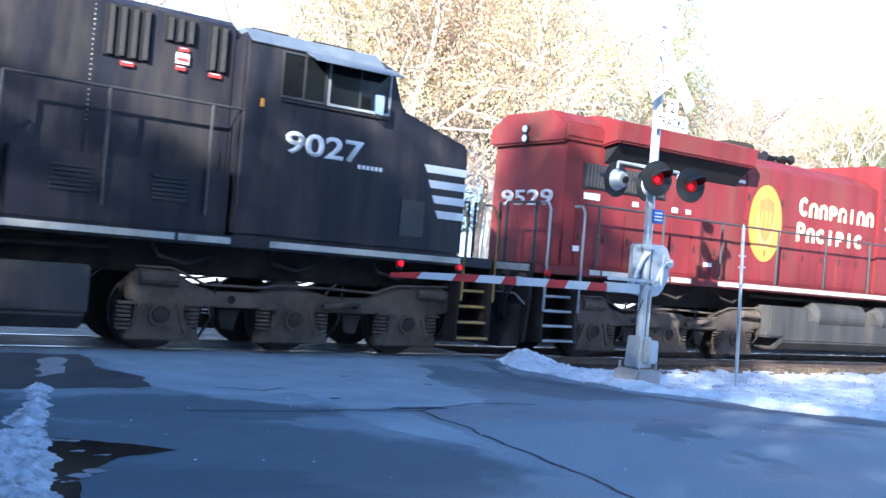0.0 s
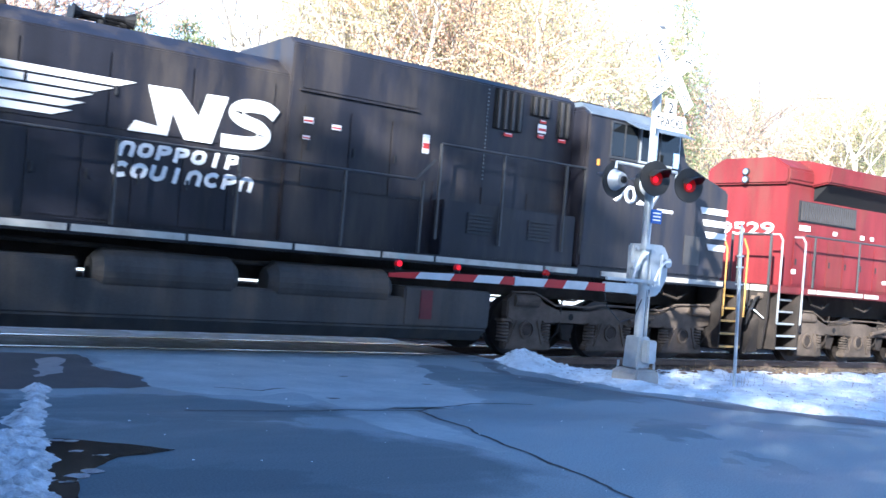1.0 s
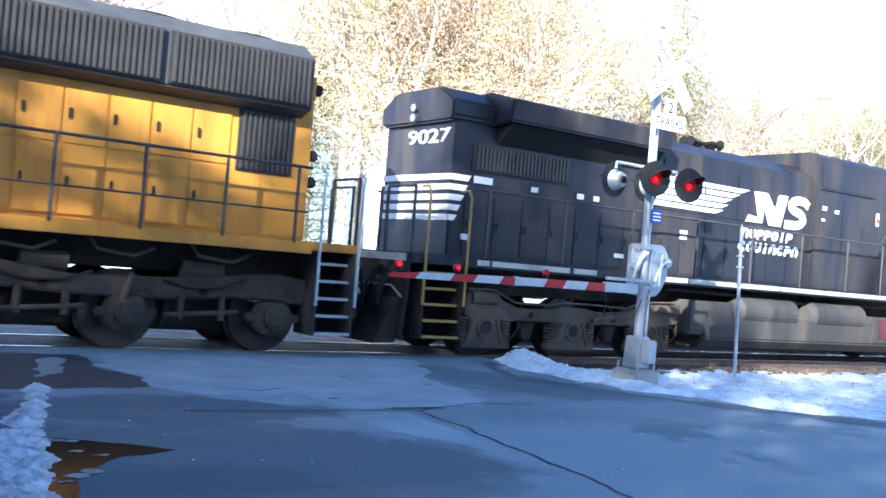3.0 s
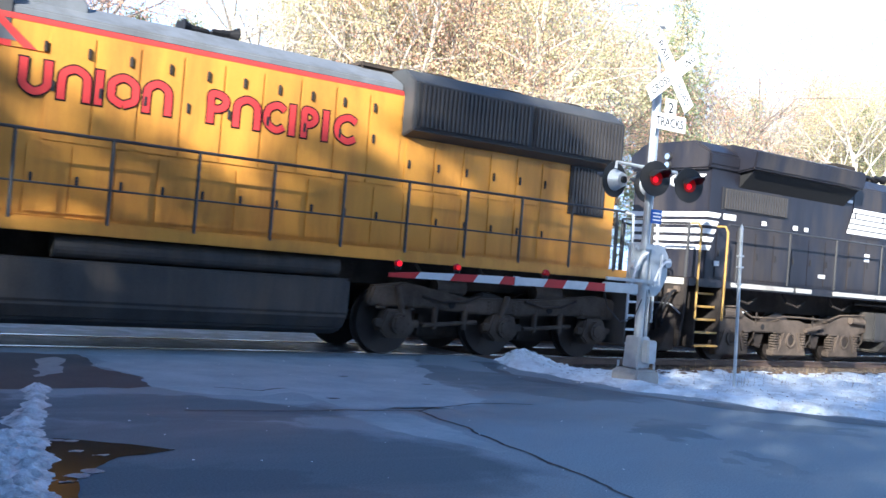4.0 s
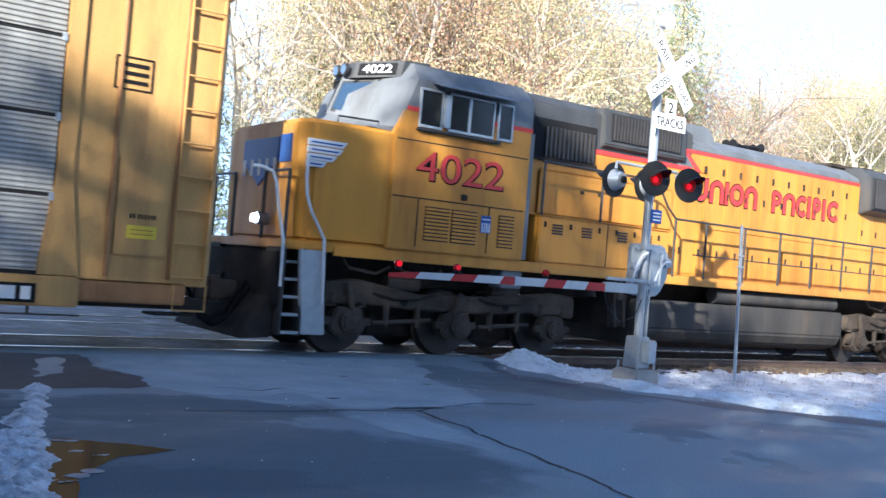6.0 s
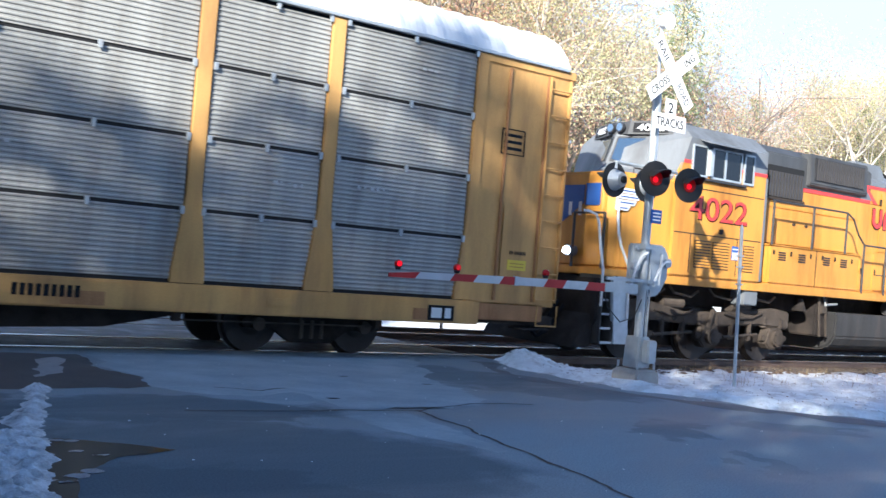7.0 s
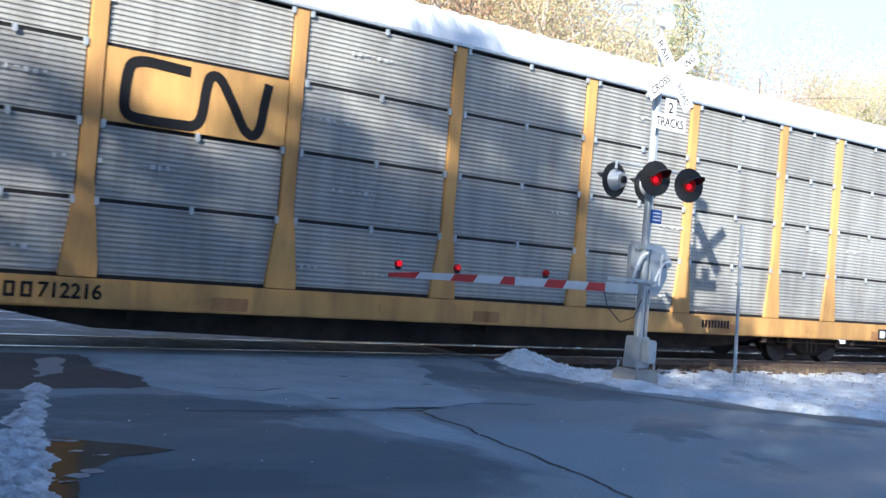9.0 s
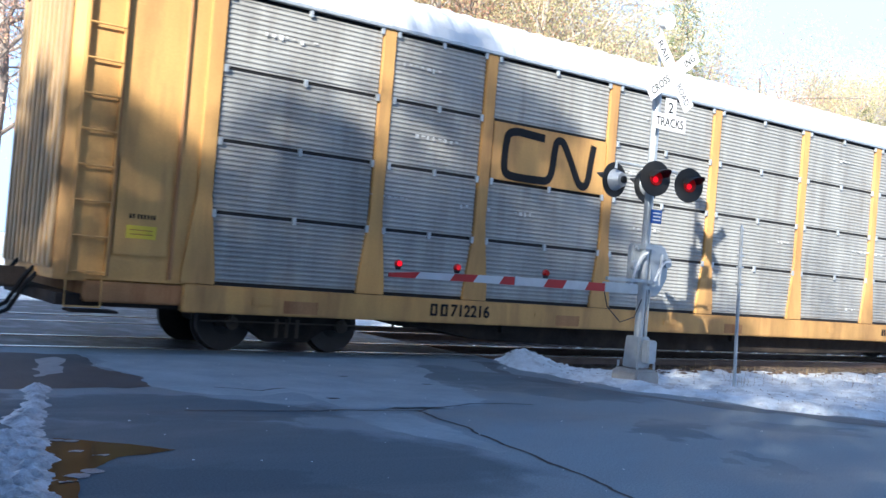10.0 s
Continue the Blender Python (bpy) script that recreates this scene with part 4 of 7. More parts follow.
def pine(h, seed, label, width=0.22, start=0.18, per=9, size=0.16):
    rnd = random.Random(seed)
    T = thing("pine_tree", label, "tree", pose(0, 0, 0))
    segs, tips = [(Vector((0, 0, -0.3)), Vector((0, 0, h)), h * 0.013, 0.02)], []
    z = h * start
    while z < h * 0.985:
        k = rnd.randint(4, 6)
        reach = h * width * (1 - (z - h * start) / (h * (1 - start))) ** 0.75 + 0.25
        a0 = rnd.uniform(0, 6.28)
        for i in range(k):
            a = a0 + i * 6.28 / k + rnd.uniform(-0.3, 0.3)
            l = reach * rnd.uniform(0.6, 1.15)
            p0 = Vector((0, 0, z))
            p1 = p0 + Vector((l * math.cos(a), l * math.sin(a), l * rnd.uniform(-0.05, 0.3)))
            segs.append((p0, p1, 0.012 * l + 0.012, 0.006))
            m = max(2, int(l / 0.45))
            for j in range(1, m + 1):
                p = p0.lerp(p1, j / m)
                side = Vector((-math.sin(a), math.cos(a), 0)) * rnd.uniform(-0.3, 0.3) * l * (1 - j / m * 0.5)
                tips.append((p + side, None))
        z += h * 0.03 * rnd.uniform(0.8, 1.3)
    vs, fs = limb_mesh(segs)
    me = bpy.data.meshes.new("trunk")
    me.from_pydata(vs, [], fs)
    me.materials.append(M_BARK)
    ob = new("trunk", me)
    ob.parent = T
    leaf_cloud("crown", tips, per, 0.17, size, M_NEEDLE, T, seed, aspect=0.22)
    return T


def plant(kind, x, y, z=None, turn=0.0):
    return copy_thing(kind, pose(x, y, terrain(x, y) if z is None else z, 0, 0, turn))


oak_tan = broadleaf(19, 3, M_LEAF_TAN, 80, "tall oak holding sparse tan winter leaves", bark=M_BARKPALE)
oak_gold = broadleaf(18, 8, M_LEAF_GOLD, 80, "oak with thin golden-brown leaves in sunlight", bark=M_BARKPALE)
oak_rust = broadleaf(15, 12, M_LEAF_RUST, 30, "young oak with rust-red clinging leaves")
bare = broadleaf(18, 21, M_LEAF_TAN, 0, "bare grey deciduous tree with fine twigs", levels=3, bark=M_BARKPALE)
pine_a = pine(15, 5, "tall green pine with open branches")
pine_b = pine(11, 6, "bushy green pine with low branches", width=0.26, start=0.08)
oak_tan.matrix_basis = pose(25.5, 45, terrain(25.5, 45), 0, 0, 30)
oak_gold.matrix_basis = pose(26, 42, terrain(26, 42), 0, 0, 100)
oak_rust.matrix_basis = pose(28, 39, terrain(28, 39), 0, 0, 10)
bare.matrix_basis = pose(20.5, 47, terrain(20.5, 47), 0, 0, 0)
pine_a.matrix_basis = pose(43, 45, terrain(43, 45), 0, 0, 0)
pine_b.matrix_basis = pose(16.0, 44, terrain(16, 44), 0, 0, 0)
for kind, spots in ((oak_tan, ((31, 47, 200), (31, 53, 70), (36, 55, 300), (35, 59, 20))),
                    (oak_gold, ((24.5, 40, 240), (33, 42, 10), (37, 48, 150), (34, 62, 220), (30, 36, 80), (88, 56, 40), (64, 41, 250), (72, 44, 20), (93, 58, 130), (76, 45, 60), (71, 48, 300), (48, 46, 200), (52, 48, 20), (84, 52, 220))),
                    (oak_rust, ((35, 46, 90), (40, 43, 20), (52, 44, 70), (66, 46, 200), (26.5, 38, 150), (8.0, 42, 200), (5.5, 37, 20))),
                    (bare, ((70, 45, 15), (61, 46, 75), (83, 50, 110), (24, 55, 60), (40, 47, 140), (48, 56, 30), (66, 56, 80), (73, 53, 200), (80, 52, 300), (9, 48, 120), (34, 50, 250), (75, 60, 10), (55, 56, 160))),
                    (pine_a, ((57, 53, 80), (38, 52, 100), (49, 44.5, 210), (53, 50, 70), (62, 48, 120), (66, 51, 10), (67, 42, 70))),
                    (pine_b, ((18.6, 48, 70), (14.2, 45, 160), (58, 50, 130), (56, 47, 20), (24, 46, 300), (45, 48, 240), (72, 50, 60), (77, 54, 180)))):
    for x, y, a in spots:
        plant(kind, x, y, None, a)

# unseen trees added on the sunward side of the road to shade the crossing
oak_full = broadleaf(19, 31, M_LEAF_TAN, 90, "unseen broad oak with clumped tan leaves, added for shade", levels=2, spread=0.40, size=0.15, thin=5)


def shade_tree_spot(k, u):
    """A spot k metres along the sun's bearing and u metres across it."""
    return 0.842 * k + 0.54 * u, 0.540 * k - 0.842 * u


pine_tall = pine(19, 15, "tall slender pine with layered boughs", width=0.15, start=0.22, per=11, size=0.19)
oak_full.matrix_basis = pose(*shade_tree_spot(-17.0, -13.6), -0.4, 0, 0, 20)
for i in (*range(16), *range(17, 26)):
    u = -24 + i * 1.5
    k = -14 - 1.8 * (i % 2) + 0.7 * math.sin(i * 2.3) - 2.0 * (i == 10)
    plant(pine_a if i % 4 else pine_b, *shade_tree_spot(k, u), -0.4, 47.0 * i)
pine_tall.matrix_basis = pose(*shade_tree_spot(-15.5, -5.8), -0.4, 0, 0, 0)
for k, u, a in ((-16.5, -4.9, 80), (-19.0, -4.0, 230), (-17.0, -12.5, 300)):
    plant(pine_tall, *shade_tree_spot(k, u), -0.4, a)
for k, u, a in ((-18.5, -20.0, 140), (-16.5, -17.5, 250), (-19.0, -23.5, 300)):
    plant(oak_full, *shade_tree_spot(k, u), -0.4, a)

# unseen pines added nearest to the road to shade the train's lower part
for i in (0, 2, 3, 4, 5):
    plant(pine_a, *shade_tree_spot(-11.2 - 0.9 * (i % 2), -2.0 + 1.35 * i), -0.4, 61.0 * i)

# out-of-view dense pines, placed to darken the train's flank
pine_mid = pine(16.5, 25, "unseen dense dark pine added to shade the train", width=0.17, start=0.2, per=16, size=0.19)
pine_mid.matrix_basis = pose(*shade_tree_spot(-15.6, -7.1), -0.4, 0, 0, 0)
for i in range(1, 5):
    plant(pine_mid, *shade_tree_spot(-15.6 - 1.0 * (i % 2), -7.1 + 0.8 * i), -0.4, 83.0 * i)
# out-of-view bare trees, placed so that twigs break up the sun patches
for k, u, a in ((-16.0, 0.4, 120), (-14.5, 2.0, 240), (-15.5, 3.6, 330)):
    plant(bare, *shade_tree_spot(k, u), -0.4, a)
# a tall thin pine beyond the tracks
plant(pine_tall, 45.5, 41.0, None, 30)
# out-of-view lower pines, their height set to shade the train low down
pine_low = pine(14.7, 35, "unseen dense middle-height pine added to shade the train", width=0.17, start=0.22, per=15, size=0.18)
pine_low.matrix_basis = pose(*shade_tree_spot(-15.0, -10.2), -0.4, 0, 0, 0)
for k, u, a in ((-15.2, -8.3, 250), (-15.0, -11.6, 130)):
    plant(pine_low, *shade_tree_spot(k, u), -0.4, a)
# unseen low bushy pines along both road edges behind, added to block horizon light
for i in (*range(12), *range(13, 17)):
    plant(pine_b, *shade_tree_spot(-12.2 + 0.8 * math.sin(i * 1.9), -20 + 1.65 * i), -0.4, 29.0 * i)
for i in range(11):
    plant(pine_b, 11.5 + 2.2 * i, -11.5 - 1.4 * (i % 3), -0.6, 71.0 * i)

# unseen trees behind the camera and along both road sides, added to cut skylight
for i in range(16):
    a = radians(-150 + i * 7.5)
    r = 22 + 5 * math.sin(i * 3.1)
    plant((pine_a, oak_tan, pine_a, pine_b)[i % 4], r * math.cos(a) + 6, r * math.sin(a), -0.4, 37.0 * i)
for i in range(7):
    plant((pine_a, oak_gold, pine_b)[i % 3], -24 - 3 * math.sin(i * 2.0), 1 + i * 4.5, -0.4, 53.0 * i)


# ---------------------------------------------------------------- rolling stock
NEAR = -1  # the side that faces the road has negative y


def slats(name, parent, mat, x0, x1, y, z0, z1, step, vertical=True, depth=0.05, wide=0.5):
    """Each slat of a grille, on one shared mesh."""
    first = None
    n = max(1, int(round(((x1 - x0) if vertical else (z1 - z0)) / step)))
    for i in range(n):
        if vertical:
            c = x0 + (i + 0.5) * (x1 - x0) / n
            m = pose(c, y, (z0 + z1) / 2)
        else:
            c = z0 + (i + 0.5) * (z1 - z0) / n
            m = pose((x0 + x1) / 2, y, c)
        if first is None:
            hw = step * wide / 2
            bm = box(-hw, hw, -depth / 2, depth / 2, -(z1 - z0) / 2, (z1 - z0) / 2) if vertical else box(-(x1 - x0) / 2, (x1 - x0) / 2, -depth / 2, depth / 2, -hw, hw)
            first = part(name, bm, mat, parent)
            first.matrix_local = m
        else:
            share(name, first.data, parent, m)


def wheelset(parent, x, r=0.53):
    """Two wheels on an axle, turning together."""
    bm = cyl((0, -1.0, 0), (0, 1.0, 0), 0.09, n=12)
    for s in (-1, 1):
        cyl((0, s * 0.70, 0), (0, s * 0.83, 0), r, n=36, bm=bm)
        cyl((0, s * 0.66, 0), (0, s * 0.70, 0), r + 0.028, n=36, bm=bm)
        cyl((0, s * 0.83, 0), (0, s * 0.86, 0), r * 0.45, r2=r * 0.30, n=20, bm=bm)
        for k in range(4):
            a = k * math.pi / 2
            cyl((r * 0.66 * math.cos(a), s * 0.825, r * 0.66 * math.sin(a)), (r * 0.66 * math.cos(a), s * 0.838, r * 0.66 * math.sin(a)), 0.045, n=8, bm=bm)
    w = part("wheelset", bm, M_WHEEL, parent)
    w.location = (x, 0, r)
    return w


WHEELS = []


def long_truck(parent, xs):
    """High-adhesion three-axle truck: a long cast side frame with pockets, journal covers, springs and shock absorbers."""
    c = xs[1]
    x0, x1 = xs[0] - 0.46, xs[2] + 0.90
    for s in (-1, 1):
        lo, hi = sorted((s * 1.02, s * 1.20))
        pts = [(x0, 0.70), (x0, 1.0), (x0 + 0.15, 1.12), (xs[0] + 0.2, 1.08), (xs[0] + 0.45, 0.95), (xs[0] + 0.75, 0.86), (c - 0.55, 0.87), (c - 0.30, 0.93), (c + 0.30, 0.93), (c + 0.55, 0.87),
               (xs[2] - 0.75, 0.88), (xs[2] - 0.45, 1.0), (xs[2] - 0.15, 1.08), (xs[2] + 0.55, 1.13), (x1 - 0.06, 1.04), (x1, 0.74)]
        for x in reversed(xs):
            wide = 0.46 if x == xs[0] else 0.58
            pts += [(x + 0.34, 0.64), (x + 0.36, 0.42), (x + 0.58, 0.27), (x + 0.58, 0.15), (x - wide, 0.15), (x - wide, 0.27), (x - 0.36, 0.42), (x - 0.34, 0.64)]
        f = part("truck_frame", prism(pts, lo, hi, bevel=0.022), M_TRUCK, parent)
        for x in xs:
            ring = bmesh.new()
            for k in range(20):
                a0, a1 = 2 * math.pi * k / 20, 2 * math.pi * (k + 1) / 20
                y0, y1 = s * 1.19, s * 1.235
                inner, outer = 0.125, 0.165
                q = [ring.verts.new((x + r * math.cos(a), y, 0.50 + r * math.sin(a))) for y in (y0, y1) for a in (a0, a1) for r in (inner, outer)]
                for face in ((4, 5, 7, 6), (1, 3, 7, 5), (0, 4, 6, 2)):
                    ring.faces.new([q[i] for i in face])
            bmesh.ops.recalc_face_normals(ring, faces=ring.faces)
            part("axle_ring", ring, M_TRUCK, f)
            bm = cyl((x, s * 1.15, 0.50), (x, s * 1.215, 0.50), 0.12, 0.10, n=18)
            part("axle_cover", bm, M_UNDER, f)
            for dx in (-0.16, 0.16):
                part("pedestal_web", prism([(x + dx * 1.6, 0.66), (x + dx * 1.3, 0.66), (x + dx * 2.2, 0.24), (x + dx * 2.6, 0.24)], min(s * 1.19, s * 1.225), max(s * 1.19, s * 1.225), 0.006), M_TRUCK, f)
            for dx in (-0.475, 0.475):
                bm = bmesh.new()
                for k in range(6):
                    cyl((x + dx, s * 1.12, 0.29 + k * 0.057), (x + dx, s * 1.12, 0.325 + k * 0.057), 0.105, n=12, bm=bm)
                part("coil_spring", bm, M_TRUCK, f)
                part("spring_cap", box(x + dx - 0.12, x + dx + 0.12, min(s * 1.03, s * 1.23), max(s * 1.03, s * 1.23), 0.63, 0.67, 0.01), M_TRUCK, f)
            part("sand_nozzle", tube([(x + 0.78, s * 1.2, 1.05), (x + 0.76, s * 1.16, 0.5), (x + 0.66, s * 0.9, 0.14)], 0.02), M_UNDER, f)
        part("brake_pipe", tube([(x0 + 0.1, s * 1.15, 1.14), (xs[0] + 0.1, s * 1.22, 1.15), (xs[0] + 0.35, s * 1.22, 1.06), (xs[0] + 0.6, s * 1.22, 0.95), (c - 0.6, s * 1.22, 0.95), (c - 0.3, s * 1.22, 1.0), (c + 0.3, s * 1.22, 1.0),
                                  (xs[2] - 0.7, s * 1.22, 0.97), (xs[2] - 0.3, s * 1.22, 1.10), (x1 - 0.2, s * 1.22, 1.14)], 0.02), M_TRUCK, f)
        part("shock_absorber", cyl((c + 0.42, s * 1.27, 0.72), (c + 1.05, s * 1.27, 0.82), 0.05, n=10), M_TRUCK, f)
        part("shock_absorber", cyl((xs[2] + 0.1, s * 1.26, 1.0), (xs[2] + 0.62, s * 1.26, 0.98), 0.075, n=12), M_TRUCK, f)
        part("brake_cylinder", cyl((xs[0] - 0.32, s * 1.16, 1.0), (xs[0] + 0.22, s * 1.16, 1.0), 0.115, n=14), M_TRUCK, f)
        for x in ((xs[0] + xs[1]) / 2, (xs[1] + xs[2]) / 2):
            # a black disc paints the shade inside each hole
            part("frame_hole", cyl((x, s * 1.195, 0.755), (x, s * 1.206, 0.755), 0.06, n=14), M_HOLE_SHADE, f)
            part("brake_hanger", prism([(x - 0.16, 0.62), (x - 0.10, 0.34), (x + 0.10, 0.30), (x + 0.2, 0.62)], min(s * 0.95, s * 1.1), max(s * 0.95, s * 1.1), 0.015), M_UNDER, f)
    for x in xs:
        part("traction_motor", box(x + 0.15, x + 0.85, -0.6, 0.6, 0.25, 0.85, 0.05), M_UNDER, parent)
    for x in xs:
        WHEELS.append((wheelset(parent, x), x, 0.53))


def radial_truck(parent, xs):
    """Radial three-axle truck: thin upper frame, hung journal arms, dampers and links."""
    x0, x1 = xs[0] - 0.55, xs[2] + 0.55
    for s in (-1, 1):
        lo, hi = sorted((s * 0.98, s * 1.16))
        pts = [(x0, 0.78), (x0 + 0.1, 1.10), (x0 + 0.7, 1.18), (xs[1] - 0.7, 0.98), (xs[1] + 0.6, 1.02), (x1 - 0.5, 1.16), (x1, 1.10), (x1, 0.72),
               (xs[2] - 0.5, 0.78), (xs[1] + 0.55, 0.72), (xs[1] - 0.55, 0.72), (xs[0] + 0.55, 0.78)]
        f = part("truck_frame", prism(pts, lo, hi, bevel=0.035), M_TRUCK_SHADED, parent)
        for x in xs:
            bm = prism([(x - 0.34, 0.42), (x - 0.22, 0.74), (x + 0.22, 0.74), (x + 0.34, 0.42), (x + 0.18, 0.28), (x - 0.18, 0.28)], min(s * 1.0, s * 1.24), max(s * 1.0, s * 1.24), 0.03)
            part("axle_box", bm, M_TRUCK_SHADED, f)
            bm = cyl((x, s * 1.22, 0.52), (x, s * 1.32, 0.52), 0.17, n=20)
            cyl((x, s * 1.32, 0.52), (x, s * 1.34, 0.52), 0.12, n=20, bm=bm)
            part("axle_cover", bm, M_TRUCK_SHADED, f)
        for x in ((xs[0] + xs[1]) / 2, (xs[1] + xs[2]) / 2):
            bm = cyl((x - 0.55, s * 1.13, 0.50), (x + 0.55, s * 1.13, 0.58), 0.035, n=8)
            for dx in (-0.3, 0.3):
                cyl((x + dx, s * 1.12, 0.45), (x + dx, s * 1.12, 0.85), 0.05, n=10, bm=bm)
            part("brake_linkage", bm, M_TRUCK_SHADED, f)
            part("brake_cylinder", cyl((x - 0.3, s * 1.02, 1.14), (x + 0.3, s * 1.02, 1.14), 0.13, n=14), M_TRUCK_SHADED, f)
        for x in xs:
            for dx in (-0.27, 0.27):
                bm = bmesh.new()
                for k in range(4):
                    cyl((x + dx, s * 1.1, 0.74 + k * 0.06), (x + dx, s * 1.1, 0.775 + k * 0.06), 0.085, n=10, bm=bm)
                part("coil_spring", bm, M_TRUCK_SHADED, f)
            for k in range(5):
                a = k * 2 * math.pi / 5
                part("cover_bolt", cyl((x + 0.125 * math.cos(a), s * 1.31, 0.52 + 0.125 * math.sin(a)), (x + 0.125 * math.cos(a), s * 1.335, 0.52 + 0.125 * math.sin(a)), 0.018, n=6), M_UNDER, f)
            part("journal_arm", box(x - 0.42, x - 0.20, min(s * 1.12, s * 1.22), max(s * 1.12, s * 1.22), 0.46, 0.58, 0.02), M_TRUCK_SHADED, f)
            part("journal_arm", box(x + 0.20, x + 0.42, min(s * 1.12, s * 1.22), max(s * 1.12, s * 1.22), 0.46, 0.58, 0.02), M_TRUCK_SHADED, f)
        for x in ((xs[0] + xs[1]) / 2, (xs[1] + xs[2]) / 2):
            part("brake_shoe", prism([(x - 0.50, 0.30), (x - 0.40, 0.32), (x - 0.38, 0.62), (x - 0.46, 0.66)], min(s * 0.78, s * 0.92), max(s * 0.78, s * 0.92), 0.01), M_UNDER, f)
            part("brake_pipe", tube([(x - 0.6, s * 1.19, 0.98), (x - 0.2, s * 1.2, 0.90), (x + 0.25, s * 1.2, 0.92), (x + 0.6, s * 1.19, 1.04)], 0.022), M_UNDER, f)
            # the hole's inner shade is a black disc
            part("frame_hole", cyl((x, s * 1.155, 0.86), (x, s * 1.168, 0.86), 0.07, n=12), M_HOLE_SHADE, f)
        part("damper", cyl((xs[0] + 0.1, s * 1.22, 0.55), (xs[0] - 0.05, s * 1.22, 1.12), 0.05, n=10), M_TRUCK_SHADED, f)
        part("damper", cyl((xs[1] - 0.1, s * 1.22, 0.60), (xs[1] + 0.05, s * 1.22, 1.05), 0.05, n=10), M_TRUCK_SHADED, f)
    part("traction_motor", box(xs[0] + 0.2, xs[2] - 0.2, -0.6, 0.6, 0.25, 0.95, 0.05), M_UNDER, parent)
    for x in xs:
        WHEELS.append((wheelset(parent, x), x, 0.53))


def steps(parent, x0, x1, s, mat, edge, n=5, top=1.62, skew=0.0):
    """A stair well in the frame: two side plates, treads and a back painted shade-black."""
    f = part("step_well", box(x0, x1, min(s * 0.85, s * 0.88), max(s * 0.85, s * 0.88), 0.30, top), M_HOLE_SHADE, parent)
    for x in (x0, x1):
        part("step_side", box(x - 0.02, x + 0.02, min(s * 0.85, s * 1.47), max(s * 0.85, s * 1.47), 0.30, top, 0.008), mat, f)
    for k in range(n):
        z = 0.34 + k * (top - 0.34) / n
        y0 = 1.47 - 0.05 * k
        t = part("tread", box(x0 + 0.02, x1 - 0.02, min(s * (y0 - 0.28), s * y0), max(s * (y0 - 0.28), s * y0), z - 0.015, z + 0.015), M_GRILL, f)
        part("tread_edge", box(x0 + 0.02, x1 - 0.02, min(s * y0, s * (y0 + 0.012)), max(s * y0, s * (y0 + 0.012)), z - 0.02, z + 0.022), edge, t)


def coupler(parent, x, d):
    bm = box(min(x, x + d * 0.55), max(x, x + d * 0.55), -0.12, 0.12, 0.72, 1.0, 0.03)
    box(min(x + d * 0.5, x + d * 0.78), max(x + d * 0.5, x + d * 0.78), -0.2, 0.22, 0.66, 1.06, 0.06, bm)
    part("coupler", bm, M_TRUCK, parent)
    for k, y in enumerate((-0.55, -0.4, 0.45)):
        z = 0.95 + 0.08 * k
        part("air_hose", tube([(x, y, z), (x + d * 0.12, y, z - 0.15), (x + d * 0.3, y * 0.9, z - 0.5), (x + d * 0.5, y * 0.8, z - 0.62), (x + d * 0.68, y * 0.8, z - 0.5)], 0.03), M_BLACKMARK, parent)


def handrail(parent, pts_top, posts, mat, y, z0, r=0.022, mid=None, name="handrail"):
    h = part(name, tube([(x, y, z) for x, z in pts_top], r), mat, parent)
    for x, z in posts:
        part("stanchion", tube([(x, y, z0), (x, y, z)], r * 1.15), mat, h)
    if mid:
        part("mid_rail", tube([(x, y, z) for x, z in mid], r * 0.8), mat, h)
    return h


def horn(parent, x, z):
    bm = cyl((x, 0.1, z), (x, 0.1, z + 0.16), 0.05, n=10)
    base = part("air_horn", bm, M_BLACKMARK, parent)
    for dx, dy, d in ((0, -0.12, 1), (0, 0.1, 1), (0, 0.3, 1), (0, 0.0, -1), (0, 0.2, -1)):
        bell = cyl((x, 0.1 + dy, z + 0.2), (x + d * 0.28, 0.1 + dy, z + 0.21), 0.035, 0.05, n=10)
        cyl((x + d * 0.28, 0.1 + dy, z + 0.21), (x + d * 0.42, 0.1 + dy, z + 0.21), 0.05, 0.12, n=12, bm=bell)
        part("trumpet", bell, M_BLACKMARK, base)


def sticker(parent, x, z, w, h, y, mat=None, name="warning_sticker"):
    part(name, box(x - w / 2, x + w / 2, y - 0.006, y, z - h / 2, z + h / 2), mat or M_WHITE, parent)


def hood_section(x0, x1, half, z0, z1, cham=0.25, drop=0.18):
    """A hood with sloping roof shoulders, as a prism along x."""
    return prism([(-half, z0), (-half, z1 - drop), (-half + cham, z1), (half - cham, z1), (half, z1 - drop), (half, z0)], x0, x1, 0.02, axis="x")


def door_seams(parent, xs, y, z0, z1, mat, tall=None):
    """Hood doors: each a thin raised panel with a latch and hinges."""
    for a, b in zip(xs, xs[1:]):
        d = part("hood_door", box(a + 0.012, b - 0.012, y - 0.018, y, z0, z1, 0.006), mat, parent)
        part("door_latch", box(a + 0.07, a + 0.11, y - 0.045, y - 0.016, (z0 + z1) / 2 - 0.07, (z0 + z1) / 2 + 0.07, 0.008), M_GRILL, d)


